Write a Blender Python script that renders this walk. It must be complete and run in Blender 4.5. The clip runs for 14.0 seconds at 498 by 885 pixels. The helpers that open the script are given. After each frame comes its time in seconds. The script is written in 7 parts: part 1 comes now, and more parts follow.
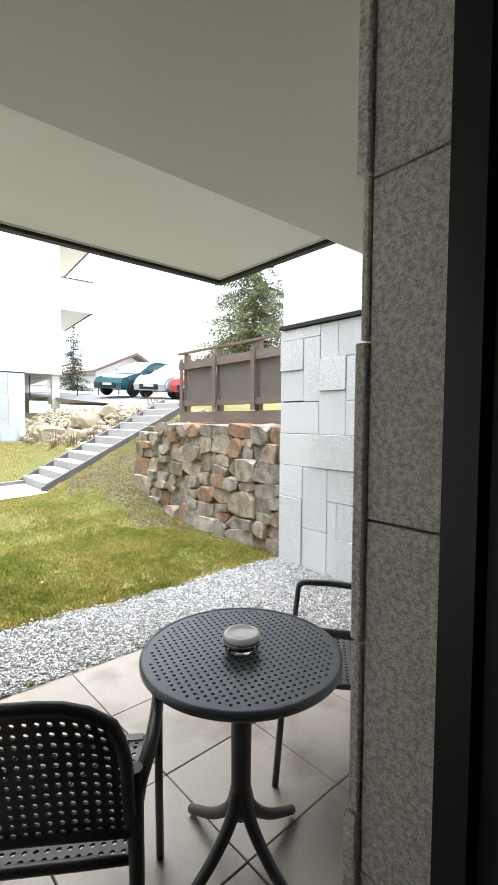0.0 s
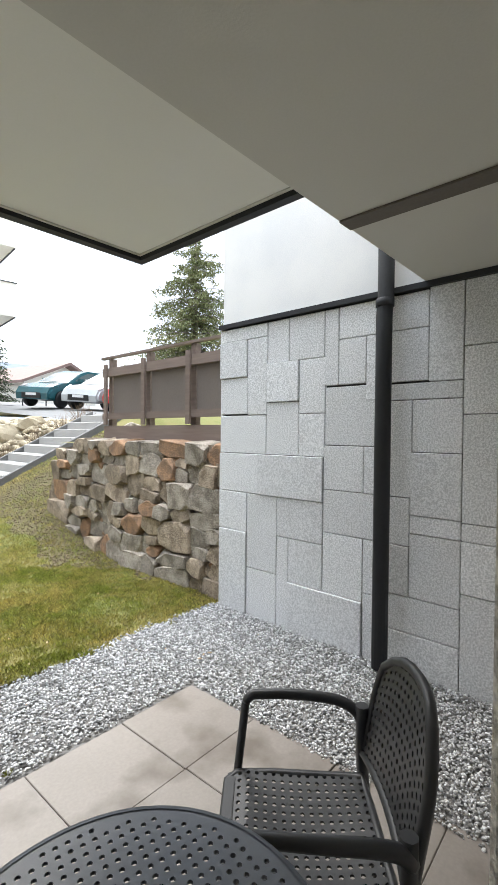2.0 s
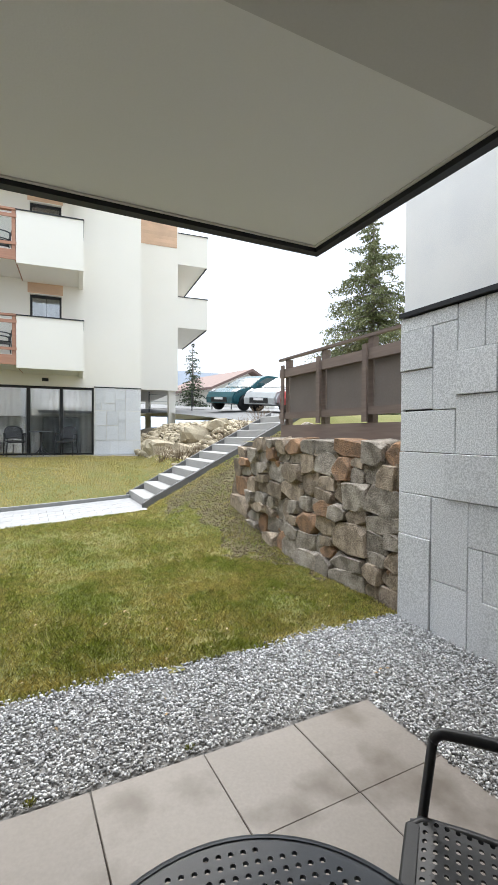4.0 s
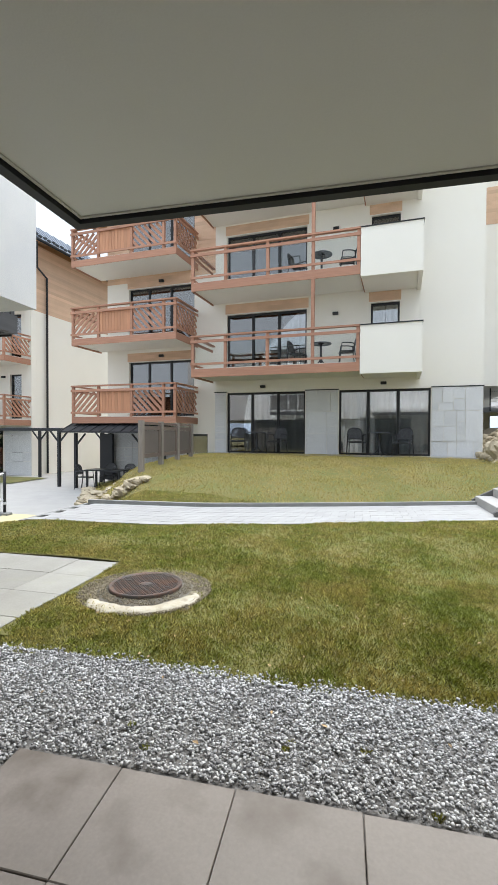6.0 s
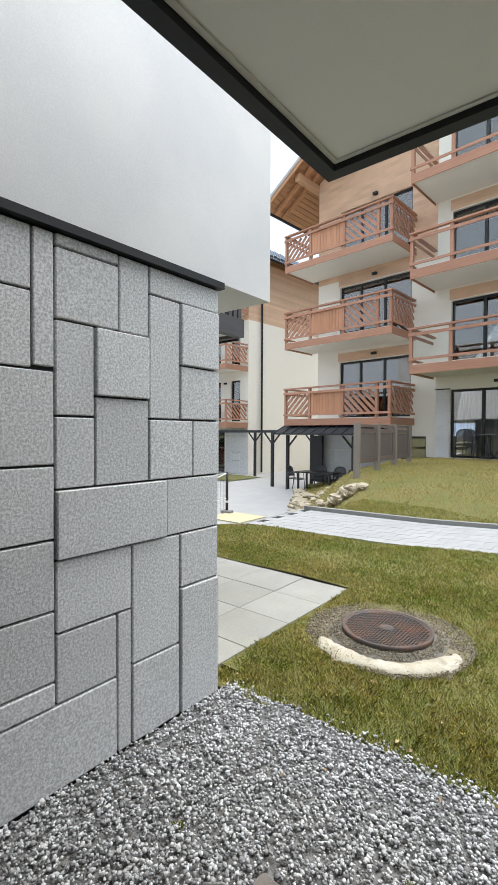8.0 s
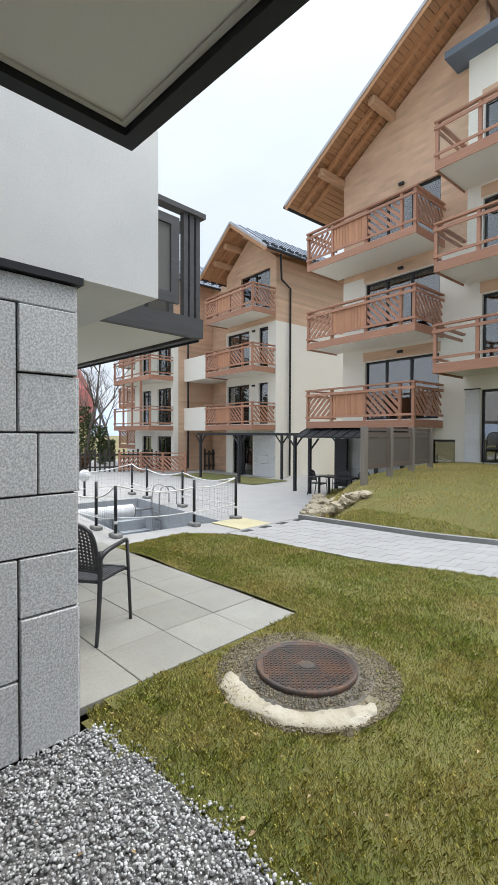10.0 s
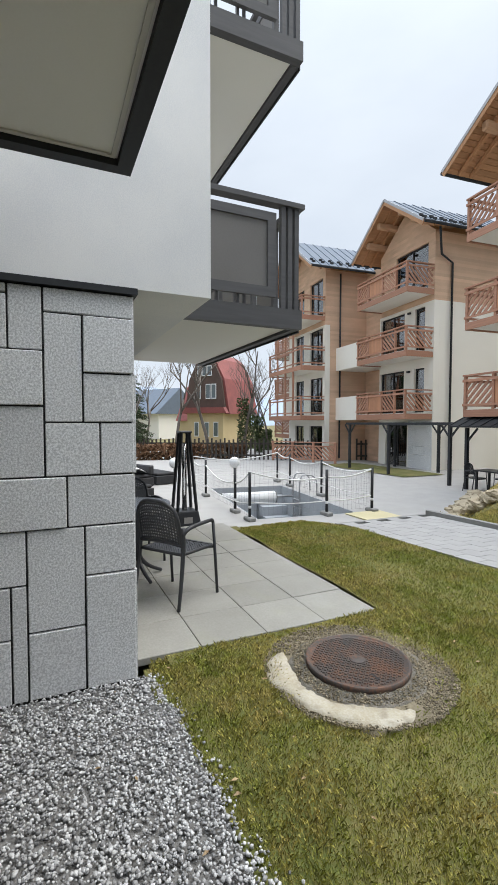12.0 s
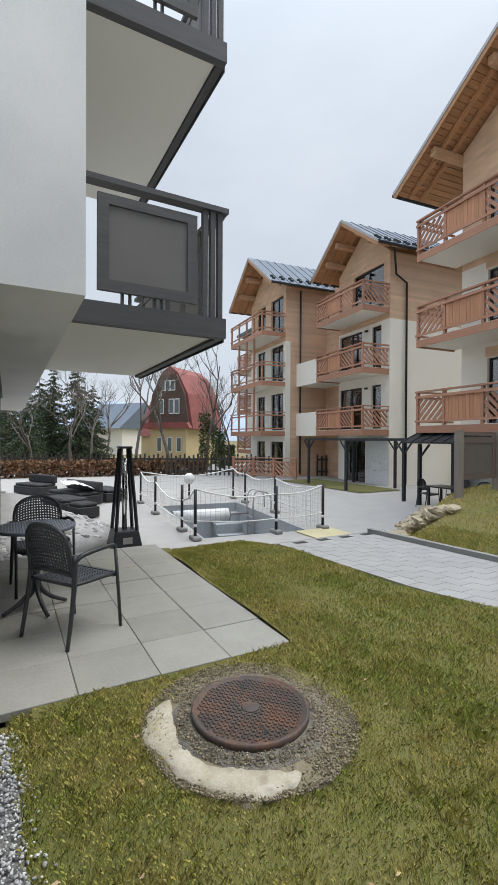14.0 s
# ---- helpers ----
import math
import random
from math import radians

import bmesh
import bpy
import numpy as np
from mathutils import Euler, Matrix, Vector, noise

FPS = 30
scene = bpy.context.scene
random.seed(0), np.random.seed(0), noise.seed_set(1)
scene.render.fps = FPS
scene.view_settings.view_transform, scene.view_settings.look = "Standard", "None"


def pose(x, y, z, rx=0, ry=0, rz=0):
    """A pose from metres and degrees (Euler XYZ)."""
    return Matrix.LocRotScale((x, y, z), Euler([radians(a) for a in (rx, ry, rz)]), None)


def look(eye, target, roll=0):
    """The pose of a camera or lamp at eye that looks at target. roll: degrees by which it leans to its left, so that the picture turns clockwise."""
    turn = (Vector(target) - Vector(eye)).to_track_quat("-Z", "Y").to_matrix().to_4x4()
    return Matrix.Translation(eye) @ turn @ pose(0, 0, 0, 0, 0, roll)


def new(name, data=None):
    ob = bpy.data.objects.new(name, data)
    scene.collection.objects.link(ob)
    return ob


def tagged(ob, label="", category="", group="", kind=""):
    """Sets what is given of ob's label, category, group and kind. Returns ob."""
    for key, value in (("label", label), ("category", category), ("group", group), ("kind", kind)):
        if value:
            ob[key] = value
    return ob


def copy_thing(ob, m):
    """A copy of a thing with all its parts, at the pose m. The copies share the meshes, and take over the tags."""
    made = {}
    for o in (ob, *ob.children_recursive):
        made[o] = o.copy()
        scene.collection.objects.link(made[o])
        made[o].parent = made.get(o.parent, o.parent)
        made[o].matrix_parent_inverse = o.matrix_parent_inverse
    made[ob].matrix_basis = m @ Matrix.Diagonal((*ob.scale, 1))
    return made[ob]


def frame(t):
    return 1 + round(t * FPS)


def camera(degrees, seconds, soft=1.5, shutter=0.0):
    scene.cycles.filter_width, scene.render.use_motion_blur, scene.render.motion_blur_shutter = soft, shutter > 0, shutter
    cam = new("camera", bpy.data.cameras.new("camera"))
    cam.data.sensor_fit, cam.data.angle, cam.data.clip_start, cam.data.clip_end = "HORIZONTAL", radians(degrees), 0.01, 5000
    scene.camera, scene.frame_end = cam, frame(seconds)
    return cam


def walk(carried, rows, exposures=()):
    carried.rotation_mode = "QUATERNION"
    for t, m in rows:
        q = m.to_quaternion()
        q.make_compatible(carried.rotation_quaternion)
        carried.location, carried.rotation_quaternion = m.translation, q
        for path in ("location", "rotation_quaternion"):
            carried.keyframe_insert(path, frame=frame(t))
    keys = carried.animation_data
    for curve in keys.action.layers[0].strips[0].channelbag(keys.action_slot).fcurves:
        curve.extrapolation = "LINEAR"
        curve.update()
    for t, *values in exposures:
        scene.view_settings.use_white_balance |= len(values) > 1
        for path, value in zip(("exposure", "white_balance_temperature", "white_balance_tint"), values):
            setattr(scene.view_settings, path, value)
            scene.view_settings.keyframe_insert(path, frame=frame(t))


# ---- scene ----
cam = camera(58.0, 14.0, soft=0.85)
METRES, EYE, TILT, LEAN, TURN = 4.7, 1.5, 0.0, 0.0, -40.7
ROWS = [
    (0.0, 0.0, -0.0128, 0.0, 0.02, -2.87, -0.37),
    (0.5, -0.0, 0.0305, -0.0001, 4.06, -2.03, -0.41),
    (1.0, -0.002, 0.079, 0.0018, 2.64, -1.4, -0.44),
    (1.5, 0.0026, 0.1225, 0.0038, -2.54, -1.17, -0.48),
    (2.0, 0.0155, 0.1602, 0.0066, -7.4, -1.12, -0.52),
    (2.2, 0.0195, 0.170, 0.0066, -8.5, -1.12, -0.52),
    (4.3, 0.0135, 0.189, -0.0015, 20.9, -1.1, -0.36),
    (4.5, 0.0082, 0.1876, -0.0018, 25.04, -1.1, -0.36),
    (5.0, -0.0085, 0.1812, -0.0014, 35.35, -1.13, -0.37),
    (5.5, -0.0294, 0.1732, -0.002, 45.38, -1.18, -0.34),
    (6.0, -0.0564, 0.1683, -0.0032, 54.49, -1.16, -0.29),
    (6.5, -0.0942, 0.167, -0.0001, 63.08, -1.25, -0.31),
    (7.0, -0.1414, 0.158, 0.0058, 70.77, -1.34, -0.36),
    (7.5, -0.1793, 0.1496, 0.0122, 76.36, -1.27, -0.3),
    (8.0, -0.2198, 0.1716, 0.0097, 79.91, -1.25, -0.28),
    (8.2, -0.2285, 0.187, 0.0105, 81.0, -1.24, -0.27),
    (10.3, -0.2675, 0.4045, 0.0238, 88.3, -1.0, -0.15),
    (10.5, -0.2717, 0.4197, 0.0244, 90.99, -1.01, -0.15),
    (11.0, -0.2824, 0.4564, 0.0261, 100.65, -1.32, -0.11),
    (11.5, -0.2766, 0.489, 0.0239, 108.48, -2.03, -0.05),
    (12.0, -0.2583, 0.5262, 0.0226, 106.36, -2.44, -0.05),
    (12.5, -0.236, 0.5656, 0.021, 99.09, -2.94, -0.04),
    (13.0, -0.2437, 0.5947, 0.0205, 95.36, -3.33, -0.08),
    (13.5, -0.2902, 0.6165, 0.0241, 97.25, -1.43, -0.15),
    (14.0, -0.3498, 0.6081, 0.0213, 102.4, -0.45, -0.26),
]
walk(cam, [(t, pose(0, 0, EYE, TILT, LEAN, TURN) @ pose(METRES * x, METRES * y, METRES * z, 90 + pitch, roll, yaw)) for t, x, y, z, yaw, pitch, roll in ROWS],
     [(0.0, 2.12), (0.6, 1.98), (1.5, 1.68), (2.2, 1.65), (5.0, 1.1), (8.0, 1.05), (10.5, 0.7), (12.5, 0.55), (14.0, 0.38)])

# ---- world, sun and exposure ----
world = bpy.data.worlds.new("overcast_sky")
scene.world = world
world.use_nodes = True
wn, wl = world.node_tree.nodes, world.node_tree.links
wn.clear()
w_out = wn.new("ShaderNodeOutputWorld")
w_bg = wn.new("ShaderNodeBackground")
w_sky = wn.new("ShaderNodeTexSky")
w_sky.sky_type, w_sky.sun_disc = "NISHITA", False
w_sky.sun_elevation, w_sky.sun_rotation = radians(62), radians(12)
w_sky.air_density, w_sky.dust_density = 1.0, 2.0
w_co = wn.new("ShaderNodeTexCoord")
w_map = wn.new("ShaderNodeMapping")
w_map.inputs["Scale"].default_value = (1.0, 1.0, 2.6)
w_noise = wn.new("ShaderNodeTexNoise")
w_noise.inputs["Scale"].default_value = 2.2
w_noise.inputs["Detail"].default_value = 5
w_ramp = wn.new("ShaderNodeValToRGB")
w_ramp.color_ramp.elements[0].position, w_ramp.color_ramp.elements[0].color = 0.30, (0.80, 0.80, 0.80, 1)
w_ramp.color_ramp.elements[1].position, w_ramp.color_ramp.elements[1].color = 0.62, (0.97, 0.97, 0.97, 1)
w_mix = wn.new("ShaderNodeMixRGB")
w_mix.inputs[2].default_value = (7.7, 8.45, 9.4, 1)
wl.new(w_co.outputs["Generated"], w_map.inputs["Vector"])
wl.new(w_map.outputs["Vector"], w_noise.inputs["Vector"])
wl.new(w_noise.outputs["Fac"], w_ramp.inputs["Fac"])
wl.new(w_ramp.outputs["Color"], w_mix.inputs["Fac"])
wl.new(w_sky.outputs["Color"], w_mix.inputs[1])
# the overcast sky is brightest overhead and dims towards the horizon
w_sep = wn.new("ShaderNodeSeparateXYZ")
w_grad = wn.new("ShaderNodeMapRange")
w_grad.inputs["From Min"].default_value, w_grad.inputs["From Max"].default_value = 0.0, 1.0
w_grad.inputs["To Min"].default_value, w_grad.inputs["To Max"].default_value = 1.07, 6.6
w_mul = wn.new("ShaderNodeMixRGB")
w_mul.blend_type = "MULTIPLY"
w_mul.inputs["Fac"].default_value = 1.0
wl.new(w_co.outputs["Generated"], w_sep.inputs[0])
w_pow = wn.new("ShaderNodeMath")
w_pow.operation, w_pow.use_clamp = "POWER", True
w_pow.inputs[1].default_value = 8.0
wl.new(w_sep.outputs["Z"], w_pow.inputs[0])
wl.new(w_pow.outputs[0], w_grad.inputs["Value"])
wl.new(w_mix.outputs["Color"], w_mul.inputs[1])
wl.new(w_grad.outputs[0], w_mul.inputs[2])
wl.new(w_mul.outputs["Color"], w_bg.inputs["Color"])
w_bg.inputs["Strength"].default_value = 0.066
wl.new(w_bg.outputs["Background"], w_out.inputs["Surface"])

sun = new("sun", bpy.data.lights.new("sun", "SUN"))
sun.data.energy, sun.data.angle, sun.data.color = 1.85, radians(45), (1.0, 0.95, 0.87)
sun.matrix_basis = look((2.0, 9.5, 18.0), (0, 0, 0))
scene.view_settings.exposure = 0.0


# ---- materials ----
def material(name, base, second=None, rough=0.8, scale=6.0, fine=90.0, bump=0.15, metal=0.0, spread=(0.35, 0.65), island=0.0, spec=0.4, stain=0.0, stain_col=(0.05, 0.045, 0.035), stain_scale=1.2, alpha=1.0, dist=0.01, per_object=0.0):
    """Base colour varied at two scales, with a fine relief; optional stains and variation from piece to piece."""
    m = bpy.data.materials.new(name)
    m.use_nodes = True
    n, l = m.node_tree.nodes, m.node_tree.links
    b = n["Principled BSDF"]
    second = second or tuple(c * 0.86 for c in base)
    big, small = n.new("ShaderNodeTexNoise"), n.new("ShaderNodeTexNoise")
    big.inputs["Scale"].default_value, big.inputs["Detail"].default_value = scale, 6
    small.inputs["Scale"].default_value, small.inputs["Detail"].default_value = fine, 3
    geo = n.new("ShaderNodeNewGeometry")
    for t in (big, small):
        l.new(geo.outputs["Position"], t.inputs["Vector"])
    ramp = n.new("ShaderNodeMapRange")
    ramp.inputs["From Min"].default_value, ramp.inputs["From Max"].default_value = spread
    add = n.new("ShaderNodeMath")
    add.operation = "MULTIPLY_ADD"
    l.new(small.outputs["Fac"], add.inputs[0])
    add.inputs[1].default_value, add.inputs[2].default_value = 0.45, 0.0
    tot = n.new("ShaderNodeMath")
    tot.operation = "MULTIPLY_ADD"
    l.new(big.outputs["Fac"], tot.inputs[0])
    tot.inputs[1].default_value = 0.55
    l.new(add.outputs[0], tot.inputs[2])
    l.new(tot.outputs[0], ramp.inputs["Value"])
    mix = n.new("ShaderNodeMixRGB")
    mix.inputs[1].default_value, mix.inputs[2].default_value = (*base, 1), (*second, 1)
    l.new(ramp.outputs[0], mix.inputs["Fac"])
    last = mix.outputs[0]
    if island or per_object:
        src = geo.outputs["Random Per Island"]
        if per_object:
            src = n.new("ShaderNodeObjectInfo").outputs["Random"]
        hsv = n.new("ShaderNodeHueSaturation")
        mr = n.new("ShaderNodeMapRange")
        amp = island or per_object
        mr.inputs["To Min"].default_value, mr.inputs["To Max"].default_value = 1 - amp, 1 + amp
        l.new(src, mr.inputs["Value"])
        l.new(mr.outputs[0], hsv.inputs["Value"])
        l.new(last, hsv.inputs["Color"])
        last = hsv.outputs[0]
    if stain:
        sn = n.new("ShaderNodeTexNoise")
        sn.inputs["Scale"].default_value, sn.inputs["Detail"].default_value = stain_scale, 7
        l.new(geo.outputs["Position"], sn.inputs["Vector"])
        sr = n.new("ShaderNodeMapRange")
        sr.inputs["From Min"].default_value, sr.inputs["From Max"].default_value = 0.52, 0.68
        sr.inputs["To Max"].default_value = stain
        l.new(sn.outputs["Fac"], sr.inputs["Value"])
        smx = n.new("ShaderNodeMixRGB")
        smx.inputs[2].default_value = (*stain_col, 1)
        l.new(sr.outputs[0], smx.inputs["Fac"])
        l.new(last, smx.inputs[1])
        last = smx.outputs[0]
    l.new(last, b.inputs["Base Color"])
    b.inputs["Roughness"].default_value, b.inputs["Metallic"].default_value = rough, metal
    b.inputs["Specular IOR Level"].default_value = spec
    if bump:
        bp = n.new("ShaderNodeBump")
        bp.inputs["Strength"].default_value, bp.inputs["Distance"].default_value = bump, dist
        l.new(tot.outputs[0], bp.inputs["Height"])
        l.new(bp.outputs[0], b.inputs["Normal"])
    return m


def wood(name, base, second, along="z", rough=0.6):
    """Timber with grain stretched along one axis."""
    m = material(name, base, second, rough, 3.0, 40.0, 0.12, per_object=0.10)
    n, l = m.node_tree.nodes, m.node_tree.links
    mp = n.new("ShaderNodeMapping")
    co = n.new("ShaderNodeTexCoord")
    s = {"x": (0.6, 9, 9), "y": (9, 0.6, 9), "z": (9, 9, 0.6)}[along]
    mp.inputs["Scale"].default_value = s
    l.new(co.outputs["Object"], mp.inputs["Vector"])
    for node in [k for k in n if k.bl_idname == "ShaderNodeTexNoise"]:
        l.new(mp.outputs["Vector"], node.inputs["Vector"])
        node.inputs["Scale"].default_value = min(node.inputs["Scale"].default_value, 4.0)
    return m


def glass(name, tint=(0.75, 0.8, 0.8), rough=0.02, ior=4.0):
    m = bpy.data.materials.new(name)
    m.use_nodes = True
    n, l = m.node_tree.nodes, m.node_tree.links
    n.clear()
    out, mix = n.new("ShaderNodeOutputMaterial"), n.new("ShaderNodeMixShader")
    tr, gl = n.new("ShaderNodeBsdfTransparent"), n.new("ShaderNodeBsdfGlossy")
    fr = n.new("ShaderNodeFresnel")
    fr.inputs["IOR"].default_value = ior
    tr.inputs["Color"].default_value = (*tint, 1)
    gl.inputs["Roughness"].default_value = rough
    l.new(fr.outputs[0], mix.inputs[0])
    l.new(tr.outputs[0], mix.inputs[1])
    l.new(gl.outputs[0], mix.inputs[2])
    l.new(mix.outputs[0], out.inputs["Surface"])
    return m


def clear_glass(name):
    m = bpy.data.materials.new(name)
    m.use_nodes = True
    b = m.node_tree.nodes["Principled BSDF"]
    b.inputs["Transmission Weight"].default_value = 1.0
    b.inputs["Roughness"].default_value = 0.05
    b.inputs["IOR"].default_value = 1.45
    return m


PLASTER = material("white_plaster", (0.76, 0.76, 0.75), (0.66, 0.67, 0.68), 0.9, 1.6, 160, 0.25, spread=(0.4, 0.6), dist=0.006)
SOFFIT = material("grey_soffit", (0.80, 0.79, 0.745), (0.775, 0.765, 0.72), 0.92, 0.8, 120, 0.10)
# Same soffit deeper under the building: its shade is put into a darker grey.
SOFFIT_SHADED = material("grey_soffit_shaded", (0.61, 0.595, 0.55), (0.58, 0.565, 0.52), 0.92, 0.8, 120, 0.10)
TRIM = material("anthracite_metal", (0.028, 0.030, 0.034), (0.035, 0.037, 0.04), 0.5, 4, 60, 0.03, spec=0.2)
STRIP = material("grey_edge_strip", (0.22, 0.21, 0.20), (0.26, 0.25, 0.235), 0.7, 4, 60, 0.05)
BROWN_BAND = material("brown_band", (0.12, 0.105, 0.09), (0.15, 0.13, 0.11), 0.7, 5, 70, 0.05)
GRANITE = material("grey_granite", (0.79, 0.80, 0.81), (0.47, 0.48, 0.49), 0.85, 95, 330, 0.6, spread=(0.435, 0.565), per_object=0.07, dist=0.006)
JAMB_GRANITE = material("bush_hammered_granite", (0.82, 0.785, 0.735), (0.42, 0.40, 0.37), 0.85, 75, 240, 1.0, spread=(0.42, 0.60), per_object=0.04, dist=0.008)
JOINT = material("dark_joint", (0.05, 0.05, 0.05), None, 0.95, 6, 60, 0.1)
SLAB = material("concrete_slab", (0.168, 0.149, 0.133), (0.205, 0.184, 0.165), 0.45, 2.2, 70, 0.05, per_object=0.06, stain=0.85, stain_col=(0.085, 0.068, 0.052), stain_scale=2.6, spec=0.5)
SLAB_PALE = material("pale_slab", (0.31, 0.305, 0.28), (0.245, 0.24, 0.215), 0.7, 2.4, 70, 0.08, per_object=0.10, stain=0.55, stain_col=(0.33, 0.335, 0.22), stain_scale=0.9)
PAVER = material("pale_paver", (0.335, 0.332, 0.328), (0.295, 0.292, 0.288), 0.85, 3.0, 90, 0.15, per_object=0.05)
CONCRETE = material("pale_concrete", (0.375, 0.365, 0.35), (0.325, 0.317, 0.305), 0.85, 2.5, 80, 0.1, per_object=0.04)
KERB = material("grey_kerb", (0.27, 0.27, 0.26), (0.21, 0.21, 0.20), 0.9, 5, 70, 0.15)
SOIL = material("soil", (0.11, 0.085, 0.055), (0.07, 0.06, 0.04), 1.0, 5, 60, 0.5)
LAWN = material("lawn_soil", (0.095, 0.112, 0.028), (0.17, 0.142, 0.055), 1.0, 1.3, 60, 0.6, spread=(0.38, 0.62))
DRY_GRASS = material("far_grass", (0.13, 0.13, 0.05), (0.2, 0.16, 0.08), 1.0, 0.3, 20, 0.3)
GRAVEL = material("grey_gravel", (0.49, 0.495, 0.50), (0.31, 0.313, 0.318), 0.9, 9, 150, 0.2, island=0.58)
GRAVEL_BED = material("gravel_bed", (0.22, 0.217, 0.212), (0.15, 0.147, 0.143), 0.95, 20, 110, 0.8)
FIELD_STONE = material("field_stone", (0.40, 0.325, 0.245), (0.19, 0.15, 0.11), 0.9, 9, 70, 1.0, per_object=0.25, dist=0.035, spread=(0.42, 0.58), stain=0.35, stain_col=(0.09, 0.075, 0.055), stain_scale=6.0)
FIELD_STONE_GREY = material("field_stone_grey", (0.40, 0.355, 0.30), (0.19, 0.165, 0.135), 0.9, 9, 70, 1.0, per_object=0.22, dist=0.035, spread=(0.42, 0.58), stain=0.35, stain_col=(0.09, 0.075, 0.055), stain_scale=6.0)
FIELD_STONE_RUST = material("field_stone_rust", (0.38, 0.225, 0.13), (0.20, 0.13, 0.085), 0.9, 9, 70, 1.0, per_object=0.2, dist=0.035, spread=(0.42, 0.58), stain=0.35, stain_col=(0.09, 0.075, 0.055), stain_scale=6.0)
PALE_STONE = material("pale_rubble", (0.50, 0.43, 0.31), (0.34, 0.285, 0.20), 0.9, 6, 50, 0.5, island=0.22, dist=0.02)
CREAM = material("cream_plaster", (0.82, 0.79, 0.72), (0.79, 0.76, 0.69), 0.9, 0.7, 120, 0.05)
ORANGE = material("orange_timber_cladding", (0.69, 0.475, 0.335), (0.61, 0.415, 0.285), 0.85, 1.5, 60, 0.06)


def clad(m, pitch=0.14, depth=0.3):
    """Gives a wall material narrow horizontal boards: a shadow groove and a change of tone from board to board."""
    n, l = m.node_tree.nodes, m.node_tree.links
    b = n["Principled BSDF"]
    sep, div, fl, fr = n.new("ShaderNodeSeparateXYZ"), n.new("ShaderNodeMath"), n.new("ShaderNodeMath"), n.new("ShaderNodeMath")
    l.new(n.new("ShaderNodeNewGeometry").outputs["Position"], sep.inputs[0])
    div.operation, fl.operation, fr.operation = "DIVIDE", "FLOOR", "FRACT"
    div.inputs[1].default_value = pitch
    l.new(sep.outputs["Z"], div.inputs[0])
    l.new(div.outputs[0], fl.inputs[0])
    l.new(div.outputs[0], fr.inputs[0])
    rnd = n.new("ShaderNodeTexNoise")
    rnd.inputs["Scale"].default_value, rnd.inputs["Detail"].default_value = 1.0, 2
    com, mul = n.new("ShaderNodeCombineXYZ"), n.new("ShaderNodeMath")
    mul.operation = "MULTIPLY"
    mul.inputs[1].default_value = 7.3
    l.new(fl.outputs[0], mul.inputs[0])
    l.new(mul.outputs[0], com.inputs["Z"])
    l.new(sep.outputs["X"], com.inputs["X"])
    l.new(com.outputs[0], rnd.inputs["Vector"])
    hsv, mr = n.new("ShaderNodeHueSaturation"), n.new("ShaderNodeMapRange")
    mr.inputs["From Min"].default_value, mr.inputs["From Max"].default_value = 0.3, 0.7
    mr.inputs["To Min"].default_value, mr.inputs["To Max"].default_value = 0.84, 1.12
    l.new(rnd.outputs["Fac"], mr.inputs["Value"])
    l.new(mr.outputs[0], hsv.inputs["Value"])
    l.new(b.inputs["Base Color"].links[0].from_socket, hsv.inputs["Color"])
    l.new(hsv.outputs[0], b.inputs["Base Color"])
    groove, bump = n.new("ShaderNodeMapRange"), n.new("ShaderNodeBump")
    groove.inputs["From Max"].default_value = 0.12
    l.new(fr.outputs[0], groove.inputs["Value"])
    bump.inputs["Strength"].default_value, bump.inputs["Distance"].default_value = depth, 0.02
    l.new(groove.outputs[0], bump.inputs["Height"])
    l.new(bump.outputs[0], b.inputs["Normal"])


clad(ORANGE)
REDWOOD = wood("red_brown_timber", (0.45, 0.235, 0.155), (0.36, 0.18, 0.115), "x")
REDWOOD_PANEL = wood("orange_brown_board", (0.53, 0.27, 0.155), (0.44, 0.21, 0.115), "z")
EAVE_WOOD = wood("eave_timber", (0.50, 0.27, 0.14), (0.40, 0.205, 0.10), "y")
PURLIN = wood("purlin_timber", (0.56, 0.35, 0.22), (0.46, 0.28, 0.17), "y")
GREYWOOD = wood("weathered_timber", (0.20, 0.155, 0.13), (0.15, 0.115, 0.10), "y")
GREYPANEL = material("grey_brown_panel", (0.165, 0.14, 0.125), (0.14, 0.12, 0.105), 0.7, 3, 60, 0.05)
ROOF = material("blue_grey_metal_roof", (0.15, 0.18, 0.225), (0.13, 0.16, 0.20), 0.7, 2, 40, 0.04, spec=0.25)
FRAME = material("black_window_frame", (0.014, 0.015, 0.017), None, 0.4, 5, 60, 0.02)
GLASS = glass("window_glass", (0.92, 0.95, 0.96), 0.02, 3.0)
RAIL_GLASS = glass("balustrade_glass", (0.96, 0.98, 0.98), 0.02, 1.2)
# Near-black colour stands in for the dimness of rooms behind the windows.
DARK = material("unlit_room_shade", (0.05, 0.05, 0.052), (0.035, 0.035, 0.037), 0.95, 1, 30, 0)
CURTAIN = material("grey_curtain", (0.74, 0.76, 0.76), (0.66, 0.68, 0.685), 0.95, 6, 60, 0.05)
# Paler and bluer than PLASTIC: sky sheen on the table is in the base.
TABLE_SHEEN = material("sky_sheen_table_plastic", (0.092, 0.106, 0.132), (0.10, 0.115, 0.142), 0.34, 8, 200, 0.03, spec=0.6)
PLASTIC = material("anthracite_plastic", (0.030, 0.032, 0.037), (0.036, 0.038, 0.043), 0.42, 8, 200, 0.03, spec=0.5)
